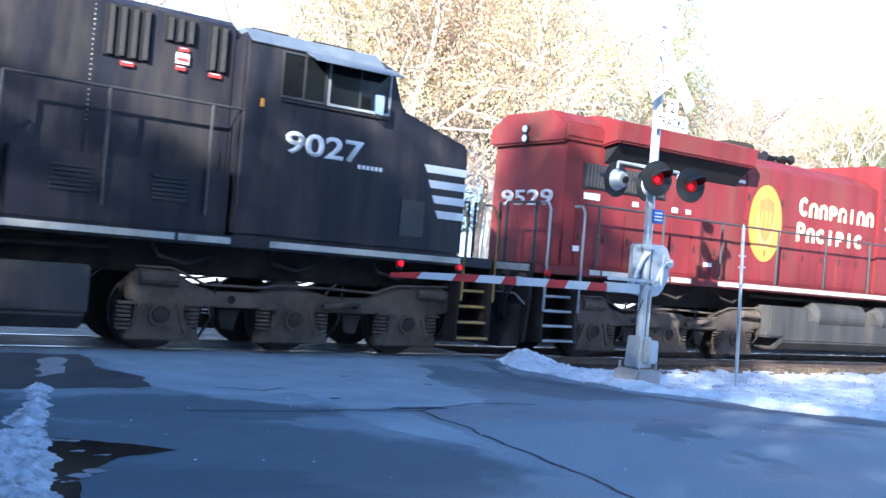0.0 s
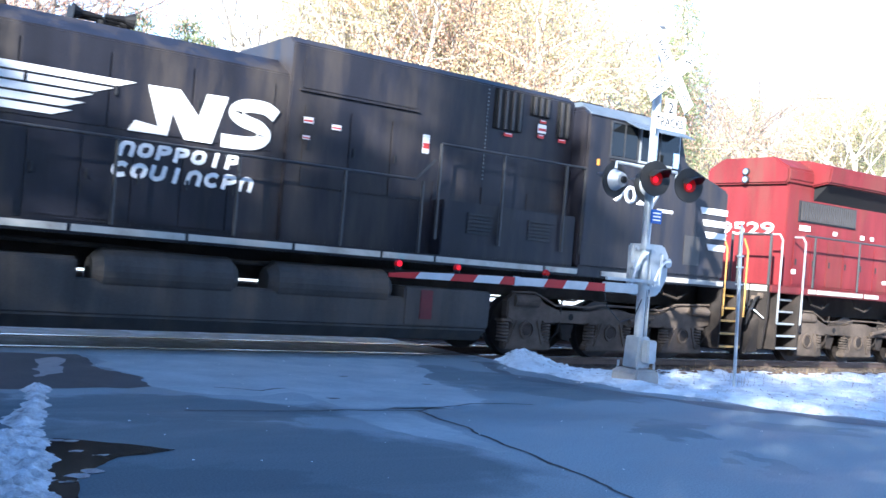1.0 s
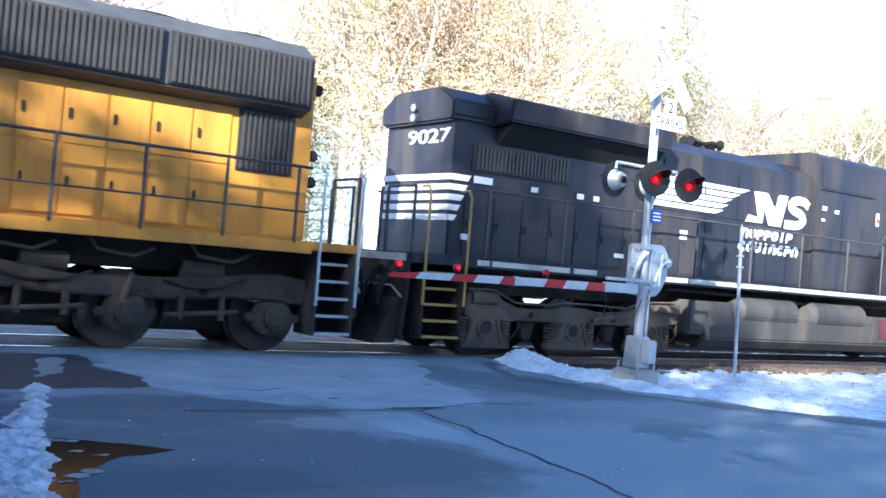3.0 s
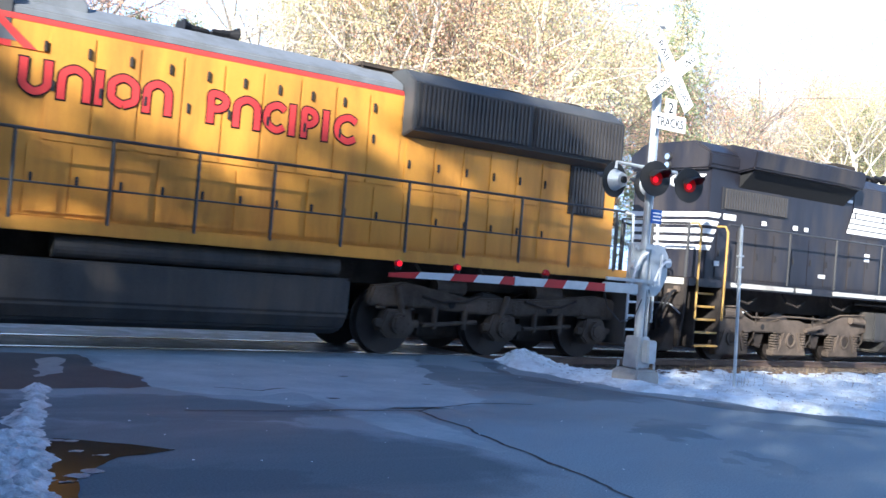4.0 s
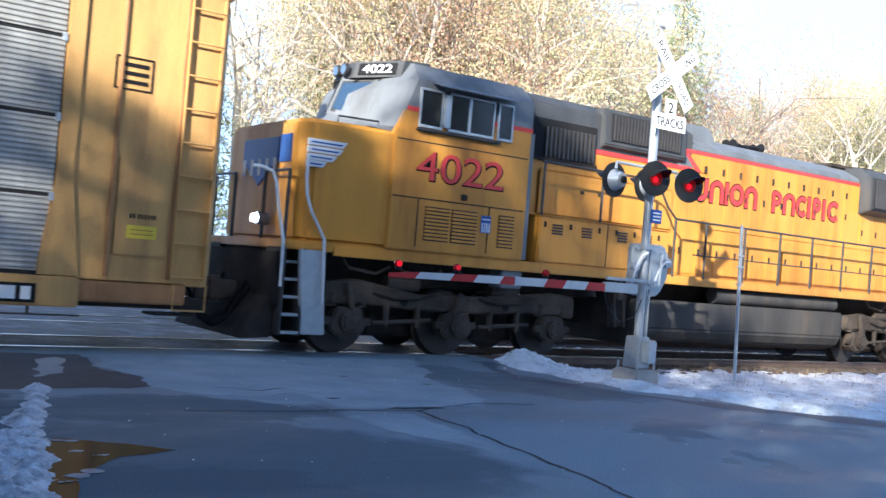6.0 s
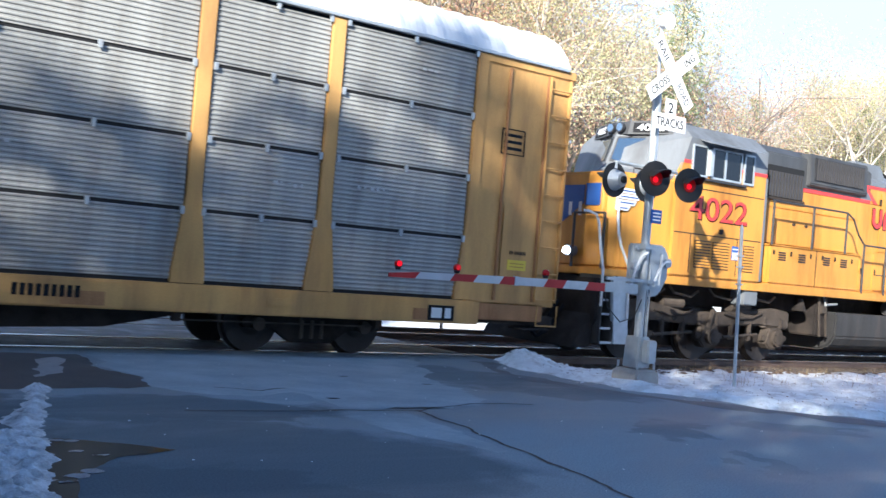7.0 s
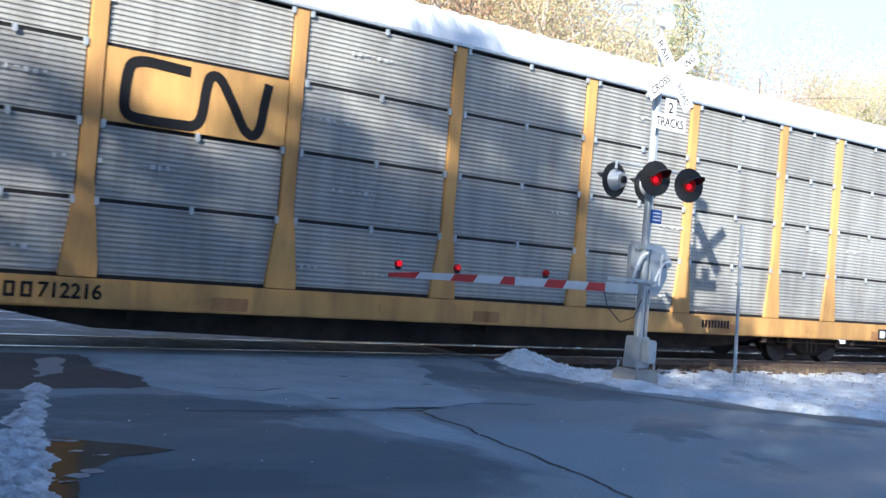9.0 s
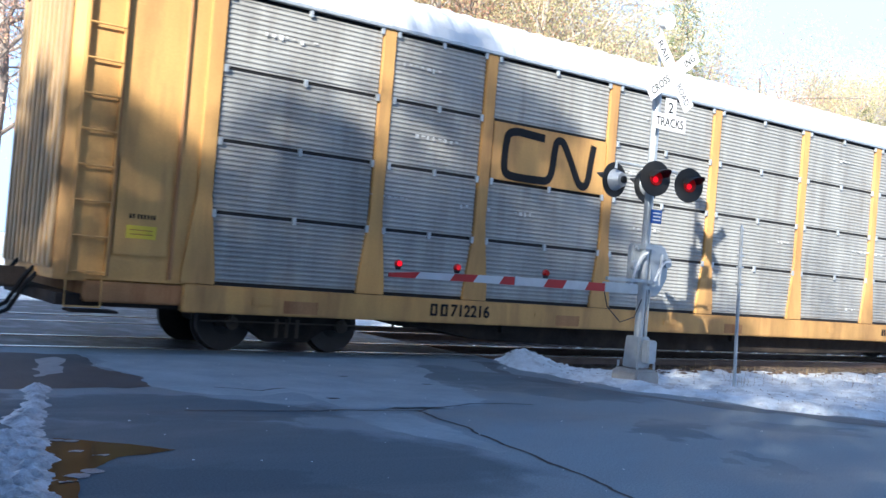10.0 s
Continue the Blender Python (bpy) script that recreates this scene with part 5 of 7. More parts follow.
def hood_locomotive(body, accent, rail, rail_end, truckmat, label, X, black_loco=True):
    """Six-axle wide-cab locomotive; its short hood points along +x. x is measured from 35.0 in the fitted plan."""
    L = thing("locomotive", label, "locomotive", pose(X, TRACK_Y, 0))
    o = -35.0
    # platform and frame
    part("platform", box(24.75 + o, 45.95 + o, -1.48, 1.48, 1.50, 1.66, 0.02), body, L)
    part("main_frame", box(24.75 + o, 45.9 + o, -0.75, 0.75, 1.055, 1.50, 0.02), M_UNDER, L)
    for s in (-1, 1):
        lo, hi = sorted((s * 1.481, s * 1.50))
        for a, b in ((26.05, 26.30), (26.36, 28.1), (28.2, 28.75), (29.55, 31.2), (31.25, 32.55), (32.6, 34.1), (34.15, 35.7), (35.75, 37.2), (37.25, 38.2), (38.25, 40.5), (40.55, 41.3), (41.9, 45.27)):
            part("sill_stripe", box(a + o, b + o, lo, hi, 1.54, 1.63), M_SILL, L)
    # rear hood, radiator wings, engine hood, equipment hood
    part("rear_hood", hood_section(25.7 + o, 30.6 + o, 1.05, 1.66, 4.42, 0.45, 0.30), body, L)
    wing = prism([(-1.06, 3.92), (-1.50, 4.00), (-1.55, 4.36), (-0.9, 4.52), (0.9, 4.52), (1.55, 4.36), (1.50, 4.00), (1.06, 3.92)], 26.5 + o, 30.45 + o, 0.03, axis="x")
    part("radiator_wing", wing, body, L)
    for s in (-1, 1):
        # sloped radiator under the wing, black to stand for the wing's shadow
        part("radiator_core", prism([(s * 1.051, 3.62), (s * 1.051, 3.93), (s * 1.40, 3.975)], 26.62 + o, 30.38 + o, axis="x"), M_HOLE_SHADE, L)
    part("rear_cap", prism([(-1.06, 3.90), (-1.12, 3.98), (-1.12, 4.25), (-0.7, 4.50), (0.7, 4.50), (1.12, 4.25), (1.12, 3.98), (1.06, 3.90)], 25.58 + o, 26.52 + o, 0.04, axis="x"), body, L)
    part("engine_hood", hood_section(30.55 + o, 35.7 + o, 1.05, 1.66, 4.40, 0.5, 0.28), body, L)
    part("equipment_hood", hood_section(35.66 + o, 41.3 + o, 1.12, 1.66, 4.72, 0.2, 0.12), body, L)
    part("exhaust_outlet", prism([(31.0 + o, 4.38), (30.95 + o, 4.72), (31.75 + o, 4.72), (31.85 + o, 4.38)], -0.42, 0.42, 0.03), M_UNDER, L)
    horn(L, 33.2 + o, 4.42)
    # cab and nose
    cab = prism([(41.3 + o, 1.66), (41.3 + o, 4.50), (41.5 + o, 4.62), (43.45 + o, 4.62), (43.72 + o, 4.50), (43.98 + o, 3.82), (45.27 + o, 3.42), (45.27 + o, 1.66)], -1.5, 1.5, 0.05)
    for s in (-1, 1):
        bmesh.ops.bisect_plane(cab, geom=[*cab.verts, *cab.edges, *cab.faces], plane_co=(0, s * 1.5, 4.37), plane_no=(0, s * 0.25, 0.35), clear_outer=True)
    bmesh.ops.holes_fill(cab, edges=[e for e in cab.edges if e.is_boundary])
    cab = part("cab", cab, body, L)
    for s in (-1, 1):
        part("gutter", tube([(41.34 + o, s * 1.505, 4.385), (43.76 + o, s * 1.505, 4.385)], 0.014, n=6), body, cab)
    part("cab_roof", prism([(-1.495, 4.388), (-1.14, 4.645), (1.14, 4.645), (1.495, 4.388)], 41.40 + o, 43.60 + o, 0.01, axis="x"), M_ROOFBLUE if black_loco else body, L, "bluish grey cab roof")
    for a, b in ((41.6, 42.25), (42.6, 43.4)):
        part("roof_unit", box(a + o, b + o, -0.9, 0.2, 4.63, 4.73, 0.03), M_UNDER, L)
    for a, b in ((41.88, 42.55), (42.64, 43.66)):
        w = part("cab_window", box(a + o, b + o, -1.515, -1.49, 3.72, 4.32, 0.02), M_GLASS, cab)
        bm = bmesh.new()
        for q in (box(a + o - 0.03, b + o + 0.03, -1.525, -1.498, 3.68, 3.72), box(a + o - 0.03, b + o + 0.03, -1.525, -1.498, 4.32, 4.35), box(a + o - 0.03, a + o, -1.525, -1.498, 3.72, 4.32), box(b + o, b + o + 0.03, -1.525, -1.498, 3.72, 4.32)):
            join(bm, q)
        part("window_frame", bm, M_RAIL_GREY if a > 42 else M_RAIL_DARK, w)
        part("sash_bar", box((a + b) / 2 - 0.015 + o, (a + b) / 2 + 0.015 + o, -1.522, -1.498, 3.72, 4.32), M_RAIL_DARK, w)
    part("mirror", box(43.30 + o, 43.46 + o, -1.72, -1.69, 3.66, 3.94, 0.01), M_MIRROR, cab, "small rectangular cab mirror")
    part("mirror_arm", tube([(43.38 + o, -1.50, 3.64), (43.38 + o, -1.70, 3.66)], 0.012, n=6), M_RAIL_DARK, cab)
    part("marker_lamp", box(41.56 + o, 41.62 + o, -1.53, -1.50, 3.50, 3.62, 0.008), M_GOLD, cab)
    part("armrest", box(41.9 + o, 43.7 + o, -1.54, -1.50, 3.62, 3.66, 0.008), body, cab)
    part("windshield", prism([(43.76 + o, 4.42), (43.78 + o, 4.42), (43.99 + o, 3.88), (43.97 + o, 3.88)], -1.2, 1.2), M_WINDSHIELD, cab)
    part("sun_shade", prism([(-1.5, 4.40), (-1.86, 4.25), (-1.86, 4.23), (-1.5, 4.38)], 42.22 + o, 43.70 + o, axis="x"), M_ROOFBLUE, cab)
    part("cab_door", box(41.35 + o, 41.86 + o, -1.512, -1.50, 2.1, 4.25, 0.004), body, cab)
    part("nose_door_panel", box(44.04 + o, 44.48 + o, -1.512, -1.499, 1.90, 2.46), M_SLAT, cab)
    if black_loco:
        for k in range(4):
            z = 2.98 - k * 0.235
            part("nose_stripe", prism([(44.42 + k * 0.09 + o, z + 0.07), (45.24 + o, z + 0.07), (45.24 + o, z - 0.05), (44.48 + k * 0.09 + o, z - 0.05)], -1.512, -1.500), M_WHITE, cab)
        lettering("road_number", "9027", M_WHITE, cab, pose(42.65 + o, -1.501, 3.07), 1.30, 0.33, bold=0.02)
        for k in range(6):
            part("model_bar", box(43.22 + k * 0.075 + o, 43.27 + k * 0.075 + o, -1.506, -1.50, 2.83, 2.89), M_WHITE, cab)
    # grab irons on the corner posts
    for x in (45.35, 46.0):
        part("grab_rail", tube([(x + o, -1.49, 0.95), (x + o, -1.49, 2.3), (x - 0.12 + o, -1.47, 2.55)], 0.02), rail_end, L)
    for x, zz in ((25.02, 2.62), (25.83, 2.62)):
        part("grab_rail", tube([(x + o, -1.49, 0.85), (x + o, -1.49, zz), (x + 0.02 + o, -1.40, zz + 0.12), (x + 0.02 + o, -1.2, zz + 0.12)], 0.022), rail_end, L)
    for s in (-1, 1):
        steps(L, 25.05 + o, 25.80 + o, s, M_UNDER, M_RAIL_YEL if black_loco else M_RAIL_GREY)
        steps(L, 45.32 + o, 45.98 + o, s, M_UNDER, M_RAIL_YEL if black_loco else M_RAIL_GREY)
    part("rear_beam", box(24.70 + o, 24.78 + o, -1.45, 1.45, 1.10, 1.66, 0.01), M_UNDER, L)
    part("pilot_plate", prism([(-1.35, 0.30), (-1.45, 1.10), (1.45, 1.10), (1.35, 0.30)], 24.72 + o, 24.78 + o, axis="x"), M_UNDER, L)
    part("front_beam", box(45.93 + o, 46.0 + o, -1.45, 1.45, 0.3, 1.66, 0.01), M_UNDER, L)
    coupler(L, 24.7 + o, -1)
    coupler(L, 46.0 + o, 1)
    # end platform rail at the rear
    for y in (-1.35, -0.55, -0.35, 0.4, 0.6, 1.35):
        part("end_post", tube([(24.82 + o, y, 1.66), (24.82 + o, y, 2.72)], 0.03), M_RAIL_DARK, L)
    part("end_rail", tube([(24.82 + o, -1.35, 2.72), (24.82 + o, -0.55, 2.72)], 0.025), M_RAIL_DARK, L)
    part("end_rail", tube([(24.82 + o, 0.6, 2.72), (24.82 + o, 1.35, 2.72)], 0.025), M_RAIL_DARK, L)
    bm = tube([(24.75 + o, -0.7, 1.5), (24.55 + o, -0.6, 1.0), (24.6 + o, -0.3, 0.6), (24.7 + o, 0.1, 0.5)], 0.04)
    tube([(24.75 + o, -1.0, 1.3), (24.5 + o, -0.9, 0.9), (24.62 + o, -0.7, 0.55)], 0.035, bm=bm)
    part("jumper_cable", bm, M_BLACKMARK, L)
    part("end_plate_stripe", box(24.69 + o, 24.70 + o, -1.42, 1.42, 1.52, 1.64), M_SILL, L)
    part("snow_plough", prism([(24.72 + o, 0.95), (24.72 + o, 0.22), (24.28 + o, 0.20), (24.42 + o, 0.45), (24.60 + o, 0.80)], -1.28, 1.28, 0.02), M_UNDER, L)
    for k, (y, z, r) in enumerate(((-1.3, 1.42, 0.030), (-1.15, 1.35, 0.024), (-0.85, 1.45, 0.032), (-0.75, 1.2, 0.022), (0.8, 1.4, 0.03), (1.1, 1.3, 0.026))):
        part("air_hose", tube([(24.72 + o, y, z), (24.50 + o, y - 0.02, z - 0.06), (24.36 + o, y + 0.03, z - 0.35), (24.34 + o, y + 0.08, z - 0.62), (24.45 + o, y + 0.18, z - 0.75), (24.62 + o, y + 0.26, z - 0.62)], r), M_BLACKMARK, L)
        part("hose_valve", box(24.60 + o, 24.72 + o, y - 0.05, y + 0.05, z - 0.06, z + 0.06, 0.015), M_TRUCK, L)
    part("cut_lever", tube([(24.66 + o, -1.42, 0.95), (24.60 + o, -1.2, 1.12), (24.60 + o, -0.3, 1.12), (24.55 + o, -0.05, 1.0)], 0.016), M_RAIL_GREY, L)
    # radiators, grilles and louvres on the near side
    part("radiator_screen", box(26.1 + o, 28.3 + o, -1.075, -1.05, 3.12, 3.58), M_GRILL, L)
    slats("screen_slat", L, M_SLAT, 26.15 + o, 28.25 + o, -1.085, 3.15, 3.56, 0.085)
    for a, b, z0, z1 in ((26.0, 30.4, 1.72, 2.72), (30.7, 35.5, 1.72, 2.9)):
        n = int((b - a) / 0.62)
        door_seams(L, [a + o + (b - a) * k / n for k in range(n + 1)], -1.05, z0, z1, body)
    door_seams(L, [30.75 + o, 31.9 + o, 33.05 + o, 34.2 + o, 35.45 + o], -1.05, 2.95, 3.95, body)
    door_seams(L, [35.9 + o, 36.7 + o, 37.45 + o, 38.2 + o], -1.12, 2.5, 3.7, body)
    door_seams(L, [38.3 + o, 39.3 + o, 40.3 + o, 41.2 + o], -1.12, 1.75, 2.85, body)
    part("vent_panel", box(35.85 + o, 37.9 + o, -1.135, -1.115, 3.95, 4.42, 0.008), body, L)
    part("panel_lip", box(35.80 + o, 37.95 + o, -1.16, -1.115, 3.90, 3.93, 0.006), body, L)
    for a, b, zz in ((39.45, 40.08, 3.88), (40.25, 40.69, 4.22), (40.88, 41.18, 3.92)):
        part("air_grille", box(a + o, b + o, -1.15, -1.115, zz, 4.57, 0.008), M_HOLE_SHADE, L)
        slats("grille_bar", L, M_SLAT, a + o, b + o, -1.16, zz + 0.02, 4.55, 0.15, depth=0.05, wide=0.35)
    for a in (38.85, 40.15):
        bm = bmesh.new()
        for k in range(6):
            box(a + o, a + 0.5 + o, -1.445, -1.41, 2.05 + k * 0.06, 2.085 + k * 0.06, bm=bm)
        part("louvre", bm, M_GRILL, L)
    part("side_box", box(38.35 + o, 41.25 + o, -1.42, -1.10, 1.66, 2.55, 0.02), body, L)
    # stickers and handrails
    for x, z, w, h in ((35.97, 3.48, 0.16, 0.09), (35.95, 3.22, 0.12, 0.06), (36.45, 3.44, 0.16, 0.08), (38.1, 3.42, 0.13, 0.30), (40.52, 4.02, 0.19, 0.15)):
        sticker(L, x + o, z, w, h, -1.155, M_WHITE)
        sticker(L, x + o, z - h * 0.1, w * 0.9, h * 0.3, -1.158, M_REDMARK, "red_sticker_band")
    for x, z, w, h in ((39.77, 3.81, 0.18, 0.06), (40.53, 4.145, 0.14, 0.05), (40.50, 3.885, 0.14, 0.06), (41.0, 3.87, 0.18, 0.06)):
        sticker(L, x + o, z, w, h, -1.155, M_REDMARK, "red_sticker")
        sticker(L, x + o, z + h * 0.3, w * 0.7, h * 0.2, -1.162, M_WHITE, "sticker_bar")
    for z in range(24):
        part("rivet", ball((39.32 + o, -1.121, 3.0 + z * 0.066), 0.011, n=6), M_RAIL_GREY, L)
    for x, z, w, h in ((26.05, 2.0, 0.16, 0.1), (27.5, 2.95, 0.16, 0.09), (28.6, 2.95, 0.16, 0.1), (26.35, 2.98, 0.4, 0.12), (29.0, 2.95, 0.14, 0.09), (31.45, 2.55, 0.2, 0.07), (31.45, 2.44, 0.2, 0.07), (30.55, 3.75, 0.3, 0.07), (29.7, 1.95, 0.25, 0.08)):
        sticker(L, x + o, z, w, h, -1.07, M_WHITE)
    xs = [26.2, 27.9, 29.6, 31.4, 33.1, 34.8, 36.5, 37.9]
    handrail(L, [(25.85 + o, 2.78), (37.75 + o, 2.80), (38.1 + o, 3.15)], [(x + o, 2.79) for x in xs], rail, -1.47, 1.66)
    handrail(L, [(38.2 + o, 3.42), (41.4 + o, 3.42)], [(38.2 + o, 3.42), (39.5 + o, 3.42), (40.9 + o, 3.42), (41.35 + o, 3.42)], rail, -1.47, 1.9, name="upper_handrail")
    handrail(L, [(25.85 + o, 2.78), (37.75 + o, 2.80)], [(x + o, 2.79) for x in xs], rail, 1.47, 1.66)
    # tanks under the frame
    tank = prism([(-1.42, 0.95), (-1.42, 0.48), (-1.22, 0.28), (1.22, 0.28), (1.42, 0.48), (1.42, 0.95)], 31.85 + o, 39.45 + o, 0.03, axis="x")
    part("fuel_tank", tank, M_TANK, L)
    part("fuel_box", box(37.75 + o, 39.47 + o, -1.44, 1.44, 0.5, 1.12, 0.03), M_TANK, L)
    part("red_fuel_stripe", box(38.05 + o, 38.28 + o, -1.452, -1.438, 0.62, 1.08), M_DULLRED, L)
    part("equipment_box", box(31.4 + o, 32.75 + o, -1.42, 1.42, 0.55, 1.22, 0.04), M_TANK, L)
    for a, b in ((32.95, 34.98), (35.45, 37.55)):
        bm = cyl((a + 0.12 + o, -1.18, 1.06), (b - 0.12 + o, -1.18, 1.06), 0.30, n=24)
        cyl((a + o, -1.18, 1.06), (a + 0.12 + o, -1.18, 1.06), 0.18, 0.30, n=24, bm=bm)
        cyl((b - 0.12 + o, -1.18, 1.06), (b + o, -1.18, 1.06), 0.30, 0.18, n=24, bm=bm)
        t = part("air_reservoir", bm, M_TANK, L)
        for x in (a + 0.35, b - 0.35):
            part("tank_bracket", box(x - 0.03 + o, x + 0.03 + o, -1.40, -0.95, 0.72, 0.80, 0.01), M_UNDER, t)
        part("tank_shelf", box(a + o, b + o, -1.40, -0.9, 0.66, 0.72, 0.01), M_TANK, t)
    part("air_pipe", tube([(31.0 + o, -1.1, 1.4), (33.0 + o, -1.15, 1.38), (35.2 + o, -1.15, 1.30), (39.8 + o, -1.1, 1.38)], 0.035), M_UNDER, L)
    for x in (26.5, 28.2, 29.9, 40.3, 42.0, 43.8):
        part("sand_pipe", tube([(x + o, -1.15, 1.5), (x + 0.1 + o, -1.2, 1.3), (x + 0.5 + o, -1.2, 1.22), (x + 0.9 + o, -1.1, 1.35)], 0.028), M_UNDER, L)
    long_truck(L, [x + o for x in (26.54, 28.54, 30.57)])
    long_truck(L, [x + o for x in (40.5, 42.54, 44.55)])
    # rear face marks
    if black_loco:
        lettering("road_number", "9027", M_WHITE, L, pose(25.69 + o, -0.30, 3.68, 0, 0, -90), 1.28, 0.25, bold=0.02)
        for k in range(5):
            z = 2.98 - k * 0.17
            part("rear_stripe", box(25.675 + o, 25.70 + o, -1.05, 1.05 - 0.1 * (k % 2), z - 0.05, z + 0.05), M_WHITE, L)
            part("rear_stripe", prism([(25.70 + o, z + 0.05), (26.1 - k * 0.06 + o, z + 0.05), (26.04 - k * 0.06 + o, z - 0.05), (25.70 + o, z - 0.05)], -1.062, -1.05), M_WHITE, L)
    else:
        lettering("road_number", "9529", M_WHITE, L, pose(25.69 + o, 0.0, 2.9, 0, 0, -90), 1.5, 0.3, bold=0.02)
    for y in (0.0,):
        for z in (4.18, 4.0):
            case = part("rear_lamp", cyl((25.59 + o, y, z), (25.52 + o, y, z), 0.085, n=14), M_RAIL_DARK, L)
            part("lamp_glass", cyl((25.522 + o, y, z), (25.515 + o, y, z), 0.062, n=14), M_MIRROR, case)
    return L


def black_marks(L):
    """White hood flashes and letter-shaped blocks on the near side."""
    o, y = -35.0, -1.074
    for k in range(5):
        z = 3.56 - k * 0.125
        xr = (33.4, 33.1, 32.85, 32.75, 32.6)[k]
        part("hood_stripe", prism([(30.77 - k * 0.05 + o, z + 0.05), (xr + o, z + 0.04), (xr - 0.25 + o, z - 0.05), (30.74 - k * 0.05 + o, z - 0.05)], y - 0.01, y), M_WHITE, L)
    # emblem after the stripes: a broad zigzag and a double bend
    zig = [(33.56, 3.60), (34.01, 3.61), (34.31, 3.27), (34.40, 3.61), (34.72, 3.62), (34.52, 2.93), (34.12, 2.93), (33.93, 3.29), (33.88, 2.95), (33.33, 2.95), (33.42, 3.10), (33.74, 3.06)]
    part("emblem_block", prism([(a + o, b) for a, b in zig], y - 0.01, y), M_WHITE, L)
    bend = [(35.48, 3.46), (35.30, 3.55), (34.98, 3.54), (34.84, 3.43), (34.96, 3.33), (35.22, 3.26), (35.32, 3.14), (35.14, 3.02), (34.66, 3.0)]
    part("emblem_block", ribbon([(a + o, b) for a, b in bend], 0.19, y, 0.01), M_WHITE, L)
    for z, a, b, kinds in ((2.71, 33.22, 34.98, "arch ring hook hook ring bar hook"), (2.42, 33.14, 35.22, "bay ring cup bar arch bay hook arch")):
        kinds = kinds.split()
        w = (b - a) / len(kinds)
        for k, kind in enumerate(kinds):
            x = a + k * w + o
            part("letter_block", mark(kind, x, x + w * 0.84, z - 0.11, z + 0.11, y, 0.062, 0.05), M_WHITE, L)


def ring_block(x0, x1, z0, z1, y, t, lean=0.0, depth=0.01):
    """A hollow, leaning block of bars t thick."""
    bm = bmesh.new()
    def sh(x, z):
        return (x + (z - z0) / (z1 - z0) * lean, z)
    for a, b, c, d in ((x0, x0 + t, z0, z1), (x1 - t, x1, z0, z1), (x0 + t, x1 - t, z1 - t, z1), (x0 + t, x1 - t, z0, z0 + t)):
        prism([sh(a, c), sh(b, c), sh(b, d), sh(a, d)], y - depth, y, bm=bm)
    return bm


MARK_PATHS = {"ring": [(0.5, 0), (0.05, 0.2), (0.0, 0.5), (0.05, 0.8), (0.5, 1), (0.95, 0.8), (1, 0.5), (0.95, 0.2), (0.5, 0)],
              "cup": [(0, 1), (0, 0.55), (0.04, 0.22), (0.5, 0), (0.96, 0.22), (1, 0.55), (1, 1)],
              "arch": [(0, 0), (0, 0.5), (0.08, 0.82), (0.5, 1), (0.92, 0.82), (1, 0.5), (1, 0)],
              "bay": [(1, 0.84), (0.6, 1), (0.12, 0.82), (0, 0.5), (0.12, 0.18), (0.6, 0), (1, 0.16)],
              "bar": [(0.5, 0), (0.5, 0.5), (0.5, 1)],
              "hook": [(0.08, 0), (0.08, 0.5), (0.08, 0.98), (0.6, 1), (0.95, 0.86), (0.95, 0.62), (0.6, 0.46), (0.2, 0.44)]}


def mark(kind, x0, x1, z0, z1, y, t, lean=0.0, depth=0.01):
    """A plain rounded stroke shape of a letter's size."""
    h = t / 2
    path = []
    for u, v in MARK_PATHS[kind]:
        z = z0 + h * (kind != "bar") + v * (z1 - z0 - 2 * h * (kind != "bar"))
        if kind in ("cup", "arch", "hook") and v in (0, 1) and u in (0, 1, 0.08):
            z = z0 if v == 0 else z1
        path.append((x0 + h + u * (x1 - x0 - 2 * h) + (z - z0) / (z1 - z0) * lean, z))
    return ribbon(path, t, y, depth)


def red_marks(L):
    o, y = -35.0, -1.074
    # gold shield on the engine hood, cream letter blocks after it
    pts = [(31.45 + 0.55 * math.cos(a) + o, 2.95 + 0.82 * math.sin(a)) for a in [2 * math.pi * k / 28 for k in range(28)]]
    part("gold_emblem", prism(pts, y - 0.01, y), M_GOLD, L)
    pts = [(31.45 + 0.30 * math.cos(a) + o, 2.95 + 0.55 * math.sin(a)) for a in [2 * math.pi * k / 28 for k in range(28)]]
    part("emblem_centre", prism(pts, y - 0.016, y - 0.01), M_CAR_YELLOW, L)
    shield = [(31.20, 3.10), (31.20, 3.42), (31.45, 3.50), (31.70, 3.42), (31.70, 3.10), (31.62, 2.72), (31.45, 2.55), (31.28, 2.72)]
    part("emblem_shield", prism([(a + o, b) for a, b in shield], y - 0.022, y - 0.016), M_GOLDDARK, L)
    for a in range(3):
        part("emblem_bar", box(31.27 + a * 0.14 + o, 31.33 + a * 0.14 + o, y - 0.026, y - 0.022, 2.85, 3.22), M_GOLD, L)
    for z, a, kinds in ((3.42, 32.6, "bay arch arch hook arch bar arch arch"), (2.86, 32.55, "hook arch bay bar hook bar bay")):
        for k, kind in enumerate(kinds.split()):
            x = a + k * 0.37 + o
            h = 0.19 if k else 0.24
            part("letter_block", mark(kind, x, x + 0.30, z - 0.19, z - 0.19 + h * 1.75, y, 0.088), M_CREAM, L)


